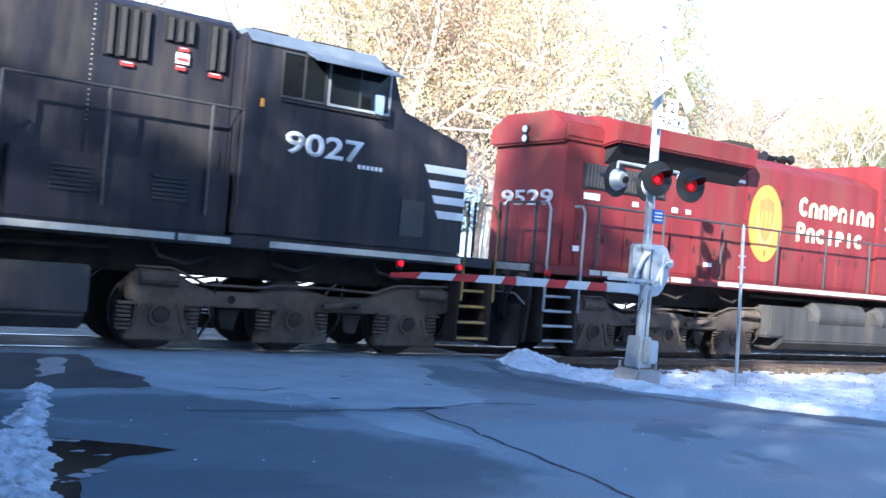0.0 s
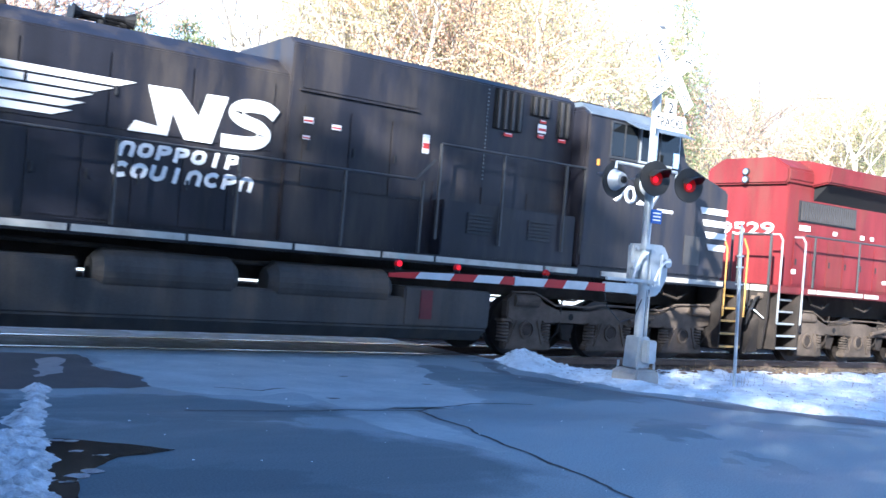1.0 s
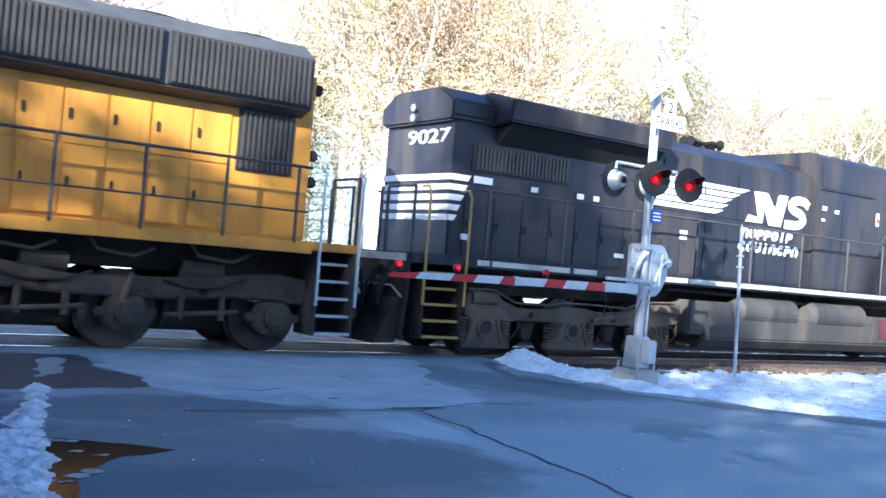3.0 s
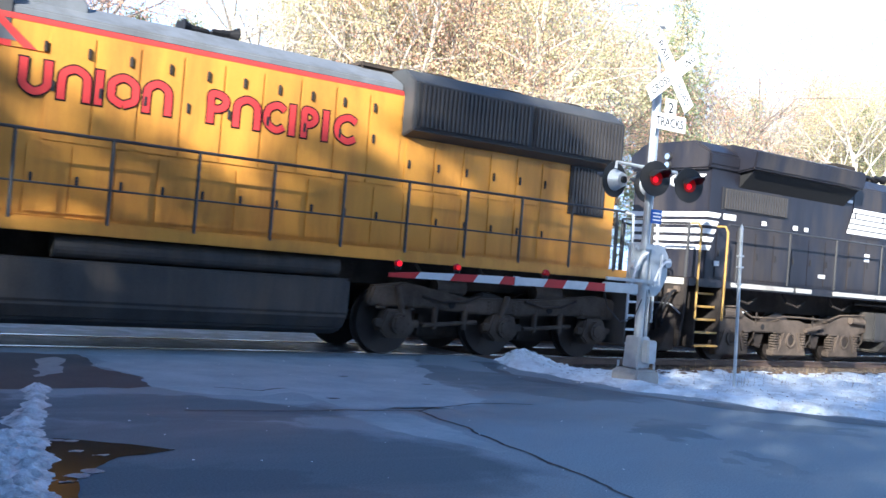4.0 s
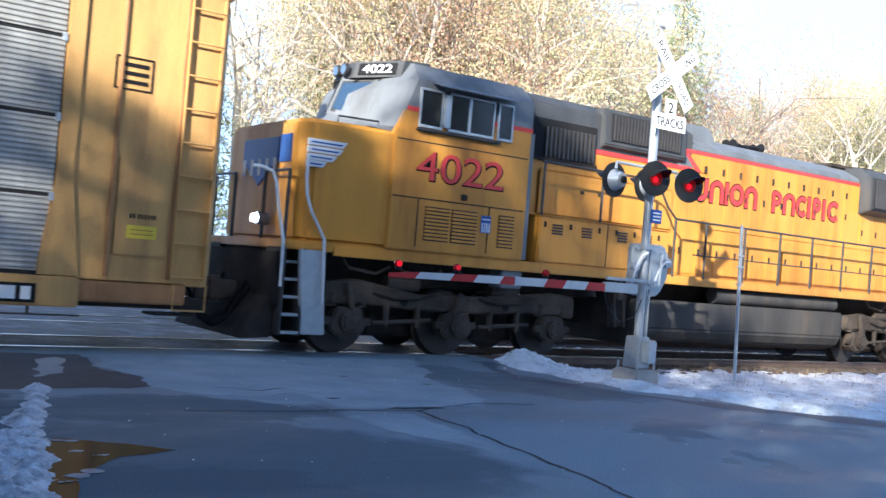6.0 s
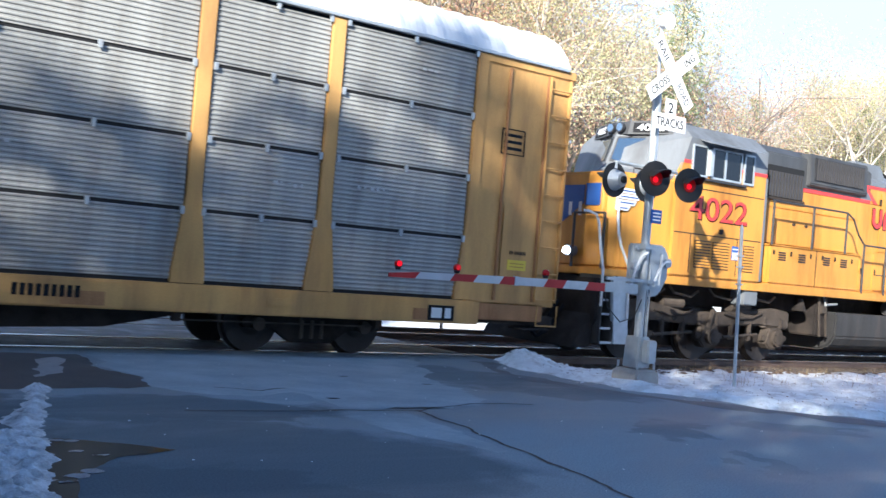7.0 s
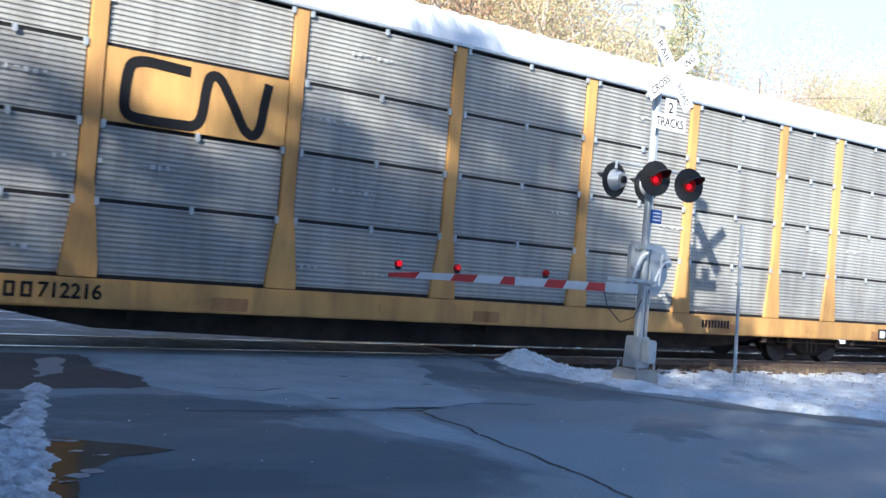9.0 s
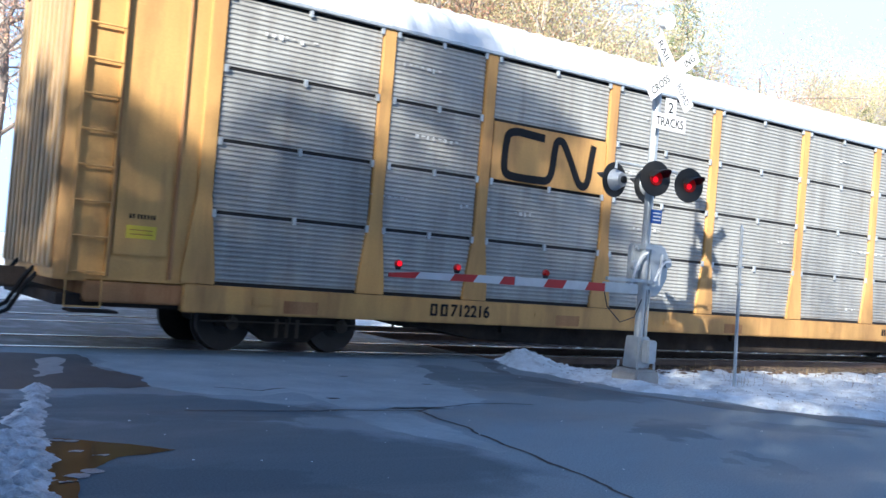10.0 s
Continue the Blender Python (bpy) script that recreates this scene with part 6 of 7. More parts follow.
def yellow_locomotive(X):
    """Six-axle yellow and grey wide-cab locomotive; its short hood points along -x. x is measured from 13.5 in the fitted plan."""
    L = thing("locomotive", "yellow and grey diesel locomotive with red trim, weathered", "locomotive", pose(X, TRACK_Y, 0))
    o = -13.5
    part("platform", box(3.25 + o, 23.85 + o, -1.48, 1.48, 1.55, 1.68, 0.02), M_LOCO_YELLOW, L)
    part("main_frame", box(3.3 + o, 23.8 + o, -0.75, 0.75, 1.10, 1.55, 0.02), M_UNDER, L)
    part("side_sill", box(4.05 + o, 23.0 + o, -1.495, -1.45, 1.50, 1.64, 0.01), M_LOCO_YELLOW, L)
    part("side_sill", box(4.05 + o, 23.0 + o, 1.45, 1.495, 1.50, 1.64, 0.01), M_LOCO_YELLOW, L)
    # nose: chamfered in plan, sloping top
    nose = bmesh.new()
    plan = [(3.45, -1.15), (3.62, -1.40), (5.25, -1.50), (5.25, 1.50), (3.62, 1.40), (3.45, 1.15)]
    lo = [nose.verts.new((x + o, y, 1.68)) for x, y in plan]
    hi = [nose.verts.new((x + o, y, 3.50)) for x, y in plan]
    nose.faces.new(lo[::-1])
    nose.faces.new(hi)
    for i in range(6):
        nose.faces.new((lo[i], lo[(i + 1) % 6], hi[(i + 1) % 6], hi[i]))
    bmesh.ops.recalc_face_normals(nose, faces=nose.faces)
    bmesh.ops.bevel(nose, geom=nose.edges[:], offset=0.06, segments=3, affect="EDGES")
    nose = part("nose", nose, M_LOCO_YELLOW, L)
    sides = [(4.93, 1.68), (4.93, 3.49), (5.09, 3.87), (7.66, 3.87), (7.66, 1.68)]
    cab = part("cab", prism([(x + o, z) for x, z in sides], -1.52, 1.52, 0.02), M_LOCO_YELLOW, L)
    # grey upper cab with sloping windshield and chamfered roof
    def front(y, z):
        return 4.45 + 0.5 * min(abs(y), 1.1) + 0.376 * (z - 3.6) + o
    up = bmesh.new()
    prof = [(-1.50, 3.52), (-1.52, 3.90), (-1.52, 4.36), (-1.15, 4.66), (0.0, 4.70), (1.15, 4.66), (1.52, 4.36), (1.52, 3.90), (1.50, 3.52), (0.0, 3.52)]
    a = [up.verts.new((front(y, z), y, z)) for y, z in prof]
    b = [up.verts.new((7.66 + o, y, z)) for y, z in prof]
    mid = up.verts.new((front(0, 4.1), 0, 4.1))
    up.faces.new(b[::-1])
    for i in range(len(prof)):
        j = (i + 1) % len(prof)
        up.faces.new((a[i], b[i], b[j], a[j]))
        up.faces.new((mid, a[i], a[j]))
    bmesh.ops.recalc_face_normals(up, faces=up.faces)
    upper = part("upper_cab", up, M_LOCO_GREY, L, "faded grey upper cab and roof")
    part("red_band", box(5.12 + o, 7.665 + o, -1.526, 1.526, 3.845, 3.915), M_RED_TRIM, L)
    # grey cowl that climbs from the nose to the foot of the windshield
    cowl = bmesh.new()
    ys = (-1.42, -1.1, -0.55, 0.0, 0.55, 1.1, 1.42)
    foot = [3.88 - 0.30 * abs(y) / 1.42 for y in ys]
    back = [cowl.verts.new((front(y, z) + 0.06, y, z)) for y, z in zip(ys, foot)]
    fore = [cowl.verts.new((4.15 + 0.25 * abs(y) + o, y, 3.51)) for y in ys]
    base = [cowl.verts.new((front(y, z) + 0.06, y, 3.48)) for y, z in zip(ys, foot)]
    for i in range(len(ys) - 1):
        cowl.faces.new((fore[i], fore[i + 1], back[i + 1], back[i]))
        cowl.faces.new((back[i], back[i + 1], base[i + 1], base[i]))
        cowl.faces.new((base[i], base[i + 1], fore[i + 1], fore[i]))
    for i in (0, -1):
        cowl.faces.new((fore[i], back[i], base[i]))
    bmesh.ops.recalc_face_normals(cowl, faces=cowl.faces)
    part("nose_cowl", cowl, M_LOCO_GREY, L, "grey anti-glare cowl below the windshield")

    def pane(y0, y1, z00, z01, z1, off):
        """A flat pane on the swept front, between y0 and y1; its lower edge runs from z00 to z01."""
        bm = bmesh.new()
        vs = [bm.verts.new((front(y, z) - d, y, z)) for d in (off, off + 0.015) for y, z in ((y0, z00), (y1, z01), (y1, z1), (y0, z1))]
        for f in ((0, 1, 2, 3), (7, 6, 5, 4), (0, 4, 5, 1), (1, 5, 6, 2), (2, 6, 7, 3), (3, 7, 4, 0)):
            bm.faces.new([vs[i] for i in f])
        bmesh.ops.recalc_face_normals(bm, faces=bm.faces)
        return bm
    for s in (-1, 1):
        fr = part("windshield_frame", pane(s * 0.06, s * 1.10, 3.86, 3.60, 4.38, 0.006), M_RAIL_DARK, upper)
        part("windshield", pane(s * 0.10, s * 1.06, 3.90, 3.66, 4.34, 0.022), M_WINDSHIELD, fr)
        for y in (0.35, 0.75):
            part("wiper", tube([(front(y, 4.40) - 0.06, s * y, 4.40), (front(y, 4.26) - 0.07, s * (y - 0.2), 4.26)], 0.012, n=6), M_BLACKMARK, fr)
    # number boards and headlights over the windshield
    nb = bmesh.new()
    ys = (-1.10, -0.28, 0.28, 1.10)
    rows = [[nb.verts.new((front(y, 4.42) + d, y, z)) for y in ys] for d, z in ((-0.10, 4.42), (-0.04, 4.69), (0.45, 4.72), (0.45, 4.42))]
    for i in range(4):
        for k in range(3):
            nb.faces.new((rows[i][k], rows[i][k + 1], rows[(i + 1) % 4][k + 1], rows[(i + 1) % 4][k]))
    for k in (0, 3):
        nb.faces.new([r[k] for r in rows])
    bmesh.ops.recalc_face_normals(nb, faces=nb.faces)
    nb = part("number_board", nb, M_LOCO_SOOT, L, "dark number board housing with two headlights")
    for s in (-1, 1):
        lean = Matrix.Translation((front(0.68, 4.42) - 0.072, s * 0.68, 4.555)) @ pose(0, 0, 0, 0, 0, -90 - s * 26.6) @ pose(0, 0, 0, -12, 0, 0)
        panel = part("number_plate_panel", box(-0.36, 0.36, -0.012, 0.004, -0.10, 0.10, 0.004), M_BLACKMARK, nb)
        panel.matrix_local = lean
        lettering("board_number", "4022", M_WHITE, panel, pose(0, -0.013, 0), 0.56, 0.15)
        part("headlight", cyl((front(0.13, 4.42) - 0.05, s * 0.13, 4.56), (front(0.13, 4.42) - 0.12, s * 0.13, 4.56), 0.10, n=16), M_RAIL_DARK, nb)
        part("headlight_lens", cyl((front(0.13, 4.42) - 0.12, s * 0.13, 4.56), (front(0.13, 4.42) - 0.124, s * 0.13, 4.56), 0.08, n=16), M_WINDSHIELD, nb)
    part("ditch_light", cyl((3.22 + o, -0.5, 1.98), (3.16 + o, -0.5, 1.98), 0.062, n=16), M_LAMPGLOW, L, "bright lit ditch light")
    part("ditch_lamp_case", cyl((3.40 + o, -0.5, 1.98), (3.22 + o, -0.5, 1.98), 0.10, n=16), M_LOCO_GREY, L)
    for a, b in ((5.3, 6.35), (6.6, 7.4)):
        part("roof_unit", box(a + o, b + o, -0.75, 0.5, 4.65, 4.77, 0.04), M_UNDER, L)
    # side windows: four panes, sill and sun shade
    for a, b, mat in ((5.36, 5.74, M_GLASS), (5.92, 6.28, M_GLASS), (6.33, 6.78, M_GLASS), (6.92, 7.18, M_GLASS)):
        w = part("cab_window", box(a + o, b + o, -1.54, -1.505, 3.66 if a < 6.9 else 3.64, 4.20, 0.004), mat, cab)
        bm = bmesh.new()
        for q in (box(a + o - 0.03, b + o + 0.03, -1.555, -1.505, 3.62, 3.66), box(a + o - 0.03, b + o + 0.03, -1.555, -1.505, 4.20, 4.235), box(a + o - 0.03, a + o, -1.555, -1.505, 3.66, 4.20), box(b + o, b + o + 0.03, -1.555, -1.505, 3.66, 4.20)):
            join(bm, q)
        part("window_frame", bm, M_STEEL, w, "bare aluminium window frame")
    part("wind_deflector", box(5.78 + o, 5.90 + o, -1.60, -1.54, 3.66, 4.18, 0.01), M_STEEL, cab)
    part("window_sill", box(5.3 + o, 6.95 + o, -1.60, -1.52, 3.56, 3.60, 0.01), M_RAIL_DARK, cab)
    part("sun_shade", prism([(-1.52, 4.36), (-1.82, 4.27), (-1.82, 4.25), (-1.52, 4.33)], 5.55 + o, 7.2 + o, axis="x"), M_LOCO_GREY, cab)
    lettering("road_number", "4022", M_BLACKMARK, cab, pose(6.25 + o, -1.522, 3.02), 1.76, 0.48, bold=0.02)
    lettering("road_number", "4022", M_REDMARK, cab, pose(6.24 + o, -1.527, 3.03), 1.74, 0.46, bold=0.0)
    for a, b in ((5.60, 6.08), (6.12, 6.64), (7.08, 7.42)):
        v = part("louvre_panel", box(a + o, b + o, -1.525, -1.515, 1.86, 2.40, 0.002), M_GRILL, cab)
        slats("louvre", v, M_LOCO_YELLOW, a + 0.012 + o, b - 0.012 + o, -1.532, 1.87, 2.39, 0.058, vertical=False, depth=0.022, wide=0.62)
    part("shield_sticker", box(6.72 + o, 6.92 + o, -1.528, -1.519, 2.08, 2.36), M_BLUEMARK, cab)
    for k in range(4):
        part("shield_sticker_bar", box(6.735 + k * 0.048 + o, 6.758 + k * 0.048 + o, -1.531, -1.527, 2.09, 2.24), M_WHITE, cab)
    part("shield_sticker_bar", box(6.735 + o, 6.905 + o, -1.531, -1.527, 2.29, 2.31), M_WHITE, cab)
    for z, w in ((3.14, 0.62), (3.03, 0.56), (2.92, 0.46), (2.82, 0.30)):
        part("wing_stripe", prism([(3.52 + o, z + 0.05), (3.54 + w + o, z + 0.05), (3.47 + w + o, z - 0.042), (3.52 + o, z - 0.042)], -1.452, -1.38), M_WHITE, nose)
        part("wing_stripe_blue", prism([(3.56 + o, z + 0.012), (3.47 + w + o, z + 0.012), (3.44 + w + o, z - 0.012), (3.56 + o, z - 0.012)], -1.456, -1.450), M_BLUEMARK, nose)
    part("nose_emblem", prism([(-0.62, 3.24), (0.62, 3.24), (0.62, 2.9), (0.0, 2.5), (-0.62, 2.9)], 3.43 + o, 3.46 + o, axis="x"), M_BLUEMARK, nose)
    for y in (-0.9, -0.45, 0.0, 0.45, 0.9):
        part("emblem_bar", box(3.425 + o, 3.435 + o, y * 0.6 - 0.04, y * 0.6 + 0.04, 2.66, 2.92), M_WHITE, nose)
    part("nose_emblem_edge", box(3.43 + o, 3.46 + o, -1.05, -0.66, 2.85, 3.27, 0.004), M_BLUEMARK, nose)
    part("nose_grab", tube([(4.1 + o, -1.2, 3.50), (4.1 + o, -1.2, 3.62), (4.75 + o, -1.3, 3.62), (4.75 + o, -1.3, 3.50)], 0.016), M_RAIL_DARK, nose)
    # long hood: yellow lower body, grey upper body, red line between
    part("hood", box(7.66 + o, 23.1 + o, -1.0, 1.0, 1.68, 3.80, 0.02), M_LOCO_YELLOW, L)
    part("hood_upper_front", hood_section(7.66 + o, 12.3 + o, 1.0, 3.86, 4.72, 0.35, 0.2), M_LOCO_SOOT, L)
    part("red_line", box(7.67 + o, 12.3 + o, -1.008, 1.008, 3.79, 3.87), M_RED_TRIM, L)
    part("hood_upper", box(12.3 + o, 23.1 + o, -1.0, 1.0, 3.80, 4.16, 0.0), M_LOCO_YELLOW, L)
    part("red_chevron", prism([(12.0 + o, 4.2), (12.12 + o, 4.2), (12.62 + o, 3.80), (12.45 + o, 3.80)], -1.009, -0.99), M_RED_TRIM, L)
    part("grey_wedge", prism([(11.9 + o, 3.87), (11.9 + o, 4.2), (12.02 + o, 4.2), (12.42 + o, 3.87)], -1.006, -0.99), M_LOCO_GREY, L)
    part("red_line", box(12.1 + o, 18.2 + o, -1.006, 1.006, 4.15, 4.22), M_RED_TRIM, L)
    part("hood_roof", hood_section(12.3 + o, 18.2 + o, 0.998, 4.21, 4.58, 0.5, 0.26), M_LOCO_GREY, L)
    part("roof_step", prism([(12.0 + o, 4.4), (12.0 + o, 4.80), (13.12 + o, 4.80), (13.3 + o, 4.56), (13.3 + o, 4.4)], -0.72, 0.72, 0.03), M_LOCO_GREY, L)
    horn(L, 15.3 + o, 4.54)
    part("roof_hatch", box(17.6 + o, 18.6 + o, -0.6, 0.6, 4.55, 4.66, 0.04), M_UNDER, L)
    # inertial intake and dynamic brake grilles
    # black plate on the hood: the intake's inner shade is painted
    part("intake_recess", box(7.95 + o, 9.62 + o, -1.03, -0.99, 3.55, 4.25), M_HOLE_SHADE, L)
    slats("intake_slat", L, M_SLAT, 8.35 + o, 9.6 + o, -1.04, 3.58, 4.12, 0.10, wide=0.5)
    part("intake_tray", box(7.95 + o, 9.65 + o, -1.08, -1.0, 3.50, 3.56, 0.01), M_UNDER, L)
    db = part("dynamic_brake_box", prism([(-1.03, 3.92), (-1.10, 3.98), (-1.06, 4.66), (1.06, 4.66), (1.10, 3.98), (1.03, 3.92)], 9.75 + o, 12.02 + o, 0.02, axis="x"), M_LOCO_SOOT, L)
    part("brake_grille", box(9.92 + o, 11.85 + o, -1.105, -1.06, 4.06, 4.58), M_GRILL, db)
    slats("grille_slat", db, M_SLAT, 9.95 + o, 11.82 + o, -1.11, 4.08, 4.56, 0.085, wide=0.4)
    # radiator section
    rad = part("radiator_housing", prism([(-1.0, 3.50), (-1.30, 3.60), (-1.30, 4.36), (-0.95, 4.60), (0.95, 4.60), (1.30, 4.36), (1.30, 3.60), (1.0, 3.50)], 18.22 + o, 22.90 + o, 0.02, axis="x"), M_LOCO_SOOT, L)
    for a, b in ((18.3, 20.62), (20.7, 22.86)):
        fr = part("radiator_grille", box(a + o, b + o, -1.335, -1.29, 3.64, 4.34), M_GRILL, rad)
        slats("radiator_slat", fr, M_SLAT, a + 0.03 + o, b - 0.03 + o, -1.34, 3.66, 4.32, 0.085)
    for x in (19.2, 20.7, 22.2):
        bm = cyl((x + o, 0, 4.58), (x + o, 0, 4.70), 0.62, n=28)
        part("radiator_fan", bm, M_UNDER, rad)
    rg = part("lower_grille", box(21.9 + o, 22.78 + o, -1.03, -0.99, 2.62, 3.50), M_GRILL, L)
    slats("lower_slat", rg, M_SLAT, 21.93 + o, 22.75 + o, -1.035, 2.65, 3.47, 0.085)
    # outlined letter blocks on the hood
    blocks = [12.42, 12.90, 13.38, 13.54, 14.02, 14.92, 15.33, 15.80, 16.22, 16.40, 16.78, 16.98]
    kinds = "cup arch bar ring arch hook arch bay bar hook bar bay".split()
    for x, w, kind in zip(blocks, (0.40, 0.42, 0.09, 0.42, 0.40, 0.34, 0.42, 0.38, 0.09, 0.30, 0.09, 0.42), kinds):
        zc = 3.455
        part("letter_block_outline", mark(kind, x - 0.022 + o, x + w + 0.022 + o, zc - 0.252, zc + 0.252, -1.020, 0.14, depth=0.004), M_BLACKMARK, L)
        part("letter_block", mark(kind, x + o, x + w + o, zc - 0.23, zc + 0.23, -1.024, 0.096), M_REDMARK, L)
    # doors, lower boxes
    n = 17
    door_seams(L, [12.0 + o + (21.8 - 12.0) * k / n for k in range(n + 1)], -1.0, 1.74, 2.62, M_LOCO_YELLOW)
    door_seams(L, [12.75 + o + (18.2 - 12.75) * k / 9 for k in range(10)], -1.0, 2.68, 4.08, M_LOCO_YELLOW)
    door_seams(L, [18.3 + o + (21.8 - 18.3) * k / 6 for k in range(7)], -1.0, 2.68, 3.46, M_LOCO_YELLOW)
    for k in range(10):
        part("door_handle", box(12.7 + k * 0.55 + o, 12.74 + k * 0.55 + o, -1.05, -1.0, 3.80, 3.94, 0.006), M_UNDER, L)
    bb = part("battery_box", box(8.05 + o, 11.35 + o, -1.44, -0.98, 1.68, 2.50, 0.03), M_LOCO_YELLOW, L)
    for x in (8.35, 9.05, 9.95, 10.6):
        slats("louvre", bb, M_GRILL, x + o, x + 0.24 + o, -1.445, 2.18, 2.38, 0.055, vertical=False, depth=0.02)
    part("box_seam", box(9.68 + o, 9.70 + o, -1.446, -1.43, 1.7, 2.48), M_UNDER, bb)
    part("cab_seam", box(4.98 + o, 7.6 + o, -1.524, -1.515, 3.385, 3.405), M_UNDER, cab)
    part("cab_seam", box(4.98 + o, 7.6 + o, -1.526, -1.515, 2.50, 2.52), M_UNDER, cab)
    part("cab_seam", box(6.86 + o, 6.88 + o, -1.526, -1.515, 1.75, 2.50), M_UNDER, cab)
    part("cab_seam", box(5.45 + o, 5.47 + o, -1.526, -1.515, 1.75, 2.50), M_UNDER, cab)
    part("cab_vent", box(6.28 + o, 6.40 + o, -1.54, -1.515, 2.56, 2.66, 0.01), M_UNDER, cab)
    # grey filler between cab and hood, coloured like the recess in shade
    part("cab_rear_gap", box(7.60 + o, 7.74 + o, -1.50, -0.98, 1.70, 3.84), M_LOCO_GREY, L)
    for x in (8.15, 8.75, 9.45, 9.88, 10.35, 11.0):
        part("box_latch", box(x + o, x + 0.05 + o, -1.465, -1.44, 2.30, 2.40, 0.008), M_UNDER, bb)
    part("box_lid_edge", box(8.03 + o, 11.37 + o, -1.455, -1.0, 2.49, 2.515, 0.006), M_LOCO_YELLOW, bb)
    for x in (9.3, 9.75):
        part("panel_latch", box(x + o, x + 0.09 + o, -1.07, -1.035, 3.0, 3.06, 0.01), M_UNDER, L)
    part("hood_panel", box(8.3 + o, 11.8 + o, -1.04, -1.0, 2.55, 3.35, 0.02), M_LOCO_YELLOW, L)
    # handrails
    post = [11.45, 12.35, 13.55, 14.72, 15.85, 17.0, 18.15, 19.3, 20.45, 21.6, 22.7]
    handrail(L, [(11.45 + o, 2.75), (22.9 + o, 2.75)], [(x + o, 2.75) for x in post], M_RAIL_DARK, -1.47, 1.64)
    handrail(L, [(11.45 + o, 2.75), (11.2 + o, 2.95), (10.95 + o, 3.3), (10.7 + o, 3.42), (8.0 + o, 3.42)], [(10.7 + o, 3.42), (9.45 + o, 3.42), (8.05 + o, 3.42)], M_RAIL_DARK, -1.47, 2.5, name="upper_handrail")
    handrail(L, [(12.0 + o, 2.1), (22.9 + o, 2.1)], [], M_RAIL_DARK, -1.47, 1.64, r=0.014, name="lower_handrail")
    handrail(L, [(8.1 + o, 2.75), (22.9 + o, 2.75)], [(x + o, 2.75) for x in post], M_RAIL_DARK, 1.47, 1.64)
    for pts in ([(3.22, 1.0), (3.22, 1.18), (3.21, 1.67), (3.10, 2.10), (3.03, 2.49), (2.97, 2.63), (2.80, 2.68), (2.66, 2.68)], [(3.92, 0.79), (3.90, 1.3), (3.87, 1.73), (3.62, 2.12), (3.53, 2.35), (3.51, 2.63), (3.53, 2.90)]):
        part("grab_rail", tube([(x + o, -1.5 + 0.10 * max(0, z - 2.4), z) for x, z in pts], 0.024), M_RAILPALE, L)
    for x0 in (23.12, 23.78):
        part("grab_rail", tube([(x0 + o, -1.5, 0.75), (x0 + o, -1.5, 2.45), (x0 + 0.06 + o, -1.42, 2.72), (x0 + 0.1 + o, -1.2, 2.76)], 0.024), M_STEEL, L)
    for y in (-1.35, -0.55, 0.55, 1.35):
        part("end_post", tube([(3.3 + o, y, 1.68), (3.3 + o, y, 2.70)], 0.028), M_RAIL_DARK, L)
        part("end_post", tube([(23.8 + o, y, 1.68), (23.8 + o, y, 2.70)], 0.028), M_RAIL_DARK, L)
    for x in (3.3, 23.8):
        part("end_rail", tube([(x + o, -1.35, 2.70), (x + o, -0.55, 2.70)], 0.022), M_RAIL_DARK, L)
        part("end_rail", tube([(x + o, 0.55, 2.70), (x + o, 1.35, 2.70)], 0.022), M_RAIL_DARK, L)
    for s in (-1, 1):
        steps(L, 3.28 + o, 3.60 + o, s, M_TANK, M_STEEL)
        steps(L, 23.14 + o, 23.76 + o, s, M_TANK, M_STEEL)
        lo, hi = sorted((s * 1.40, s * 1.48))
        part("step_plate", prism([(3.62 + o, 0.32), (3.50 + o, 1.56), (3.90 + o, 1.56), (4.02 + o, 0.32)], lo, hi, 0.015), M_STEEL, L, "worn bare steel step side plate")
    part("pilot", prism([(-1.4, 1.5), (-1.4, 0.75), (-1.0, 0.30), (1.0, 0.30), (1.4, 0.75), (1.4, 1.5)], 3.18 + o, 3.26 + o, 0.01, axis="x"), M_UNDER, L)
    part("snow_plough", prism([(3.26 + o, 0.95), (3.24 + o, 0.25), (2.75 + o, 0.22), (2.95 + o, 0.55)], -1.3, 1.3, 0.02), M_UNDER, L)
    part("rear_plate", prism([(-1.4, 1.5), (-1.4, 0.6), (-1.1, 0.35), (1.1, 0.35), (1.4, 0.6), (1.4, 1.5)], 23.82 + o, 23.88 + o, axis="x"), M_UNDER, L)
    coupler(L, 3.2 + o, -1)
    coupler(L, 23.88 + o, 1)
    for y, z, r in ((-1.2, 1.4, 0.03), (-0.95, 1.3, 0.024), (-0.7, 1.42, 0.03), (0.85, 1.35, 0.03)):
        part("air_hose", tube([(23.86 + o, y, z), (24.02 + o, y, z - 0.08), (24.12 + o, y + 0.04, z - 0.4), (24.12 + o, y + 0.1, z - 0.68), (24.0 + o, y + 0.2, z - 0.8)], r), M_BLACKMARK, L)
    part("cut_lever", tube([(23.9 + o, -1.42, 0.98), (23.96 + o, -1.2, 1.1), (23.96 + o, -0.3, 1.1), (24.0 + o, -0.05, 1.0)], 0.016), M_STEEL, L)
    # rear end details
    for z in (3.9, 2.9, 2.5):
        part("rear_fitting", box(23.1 + o, 23.25 + o, -0.98, -0.80, z, z + 0.16, 0.03), M_UNDER, L)
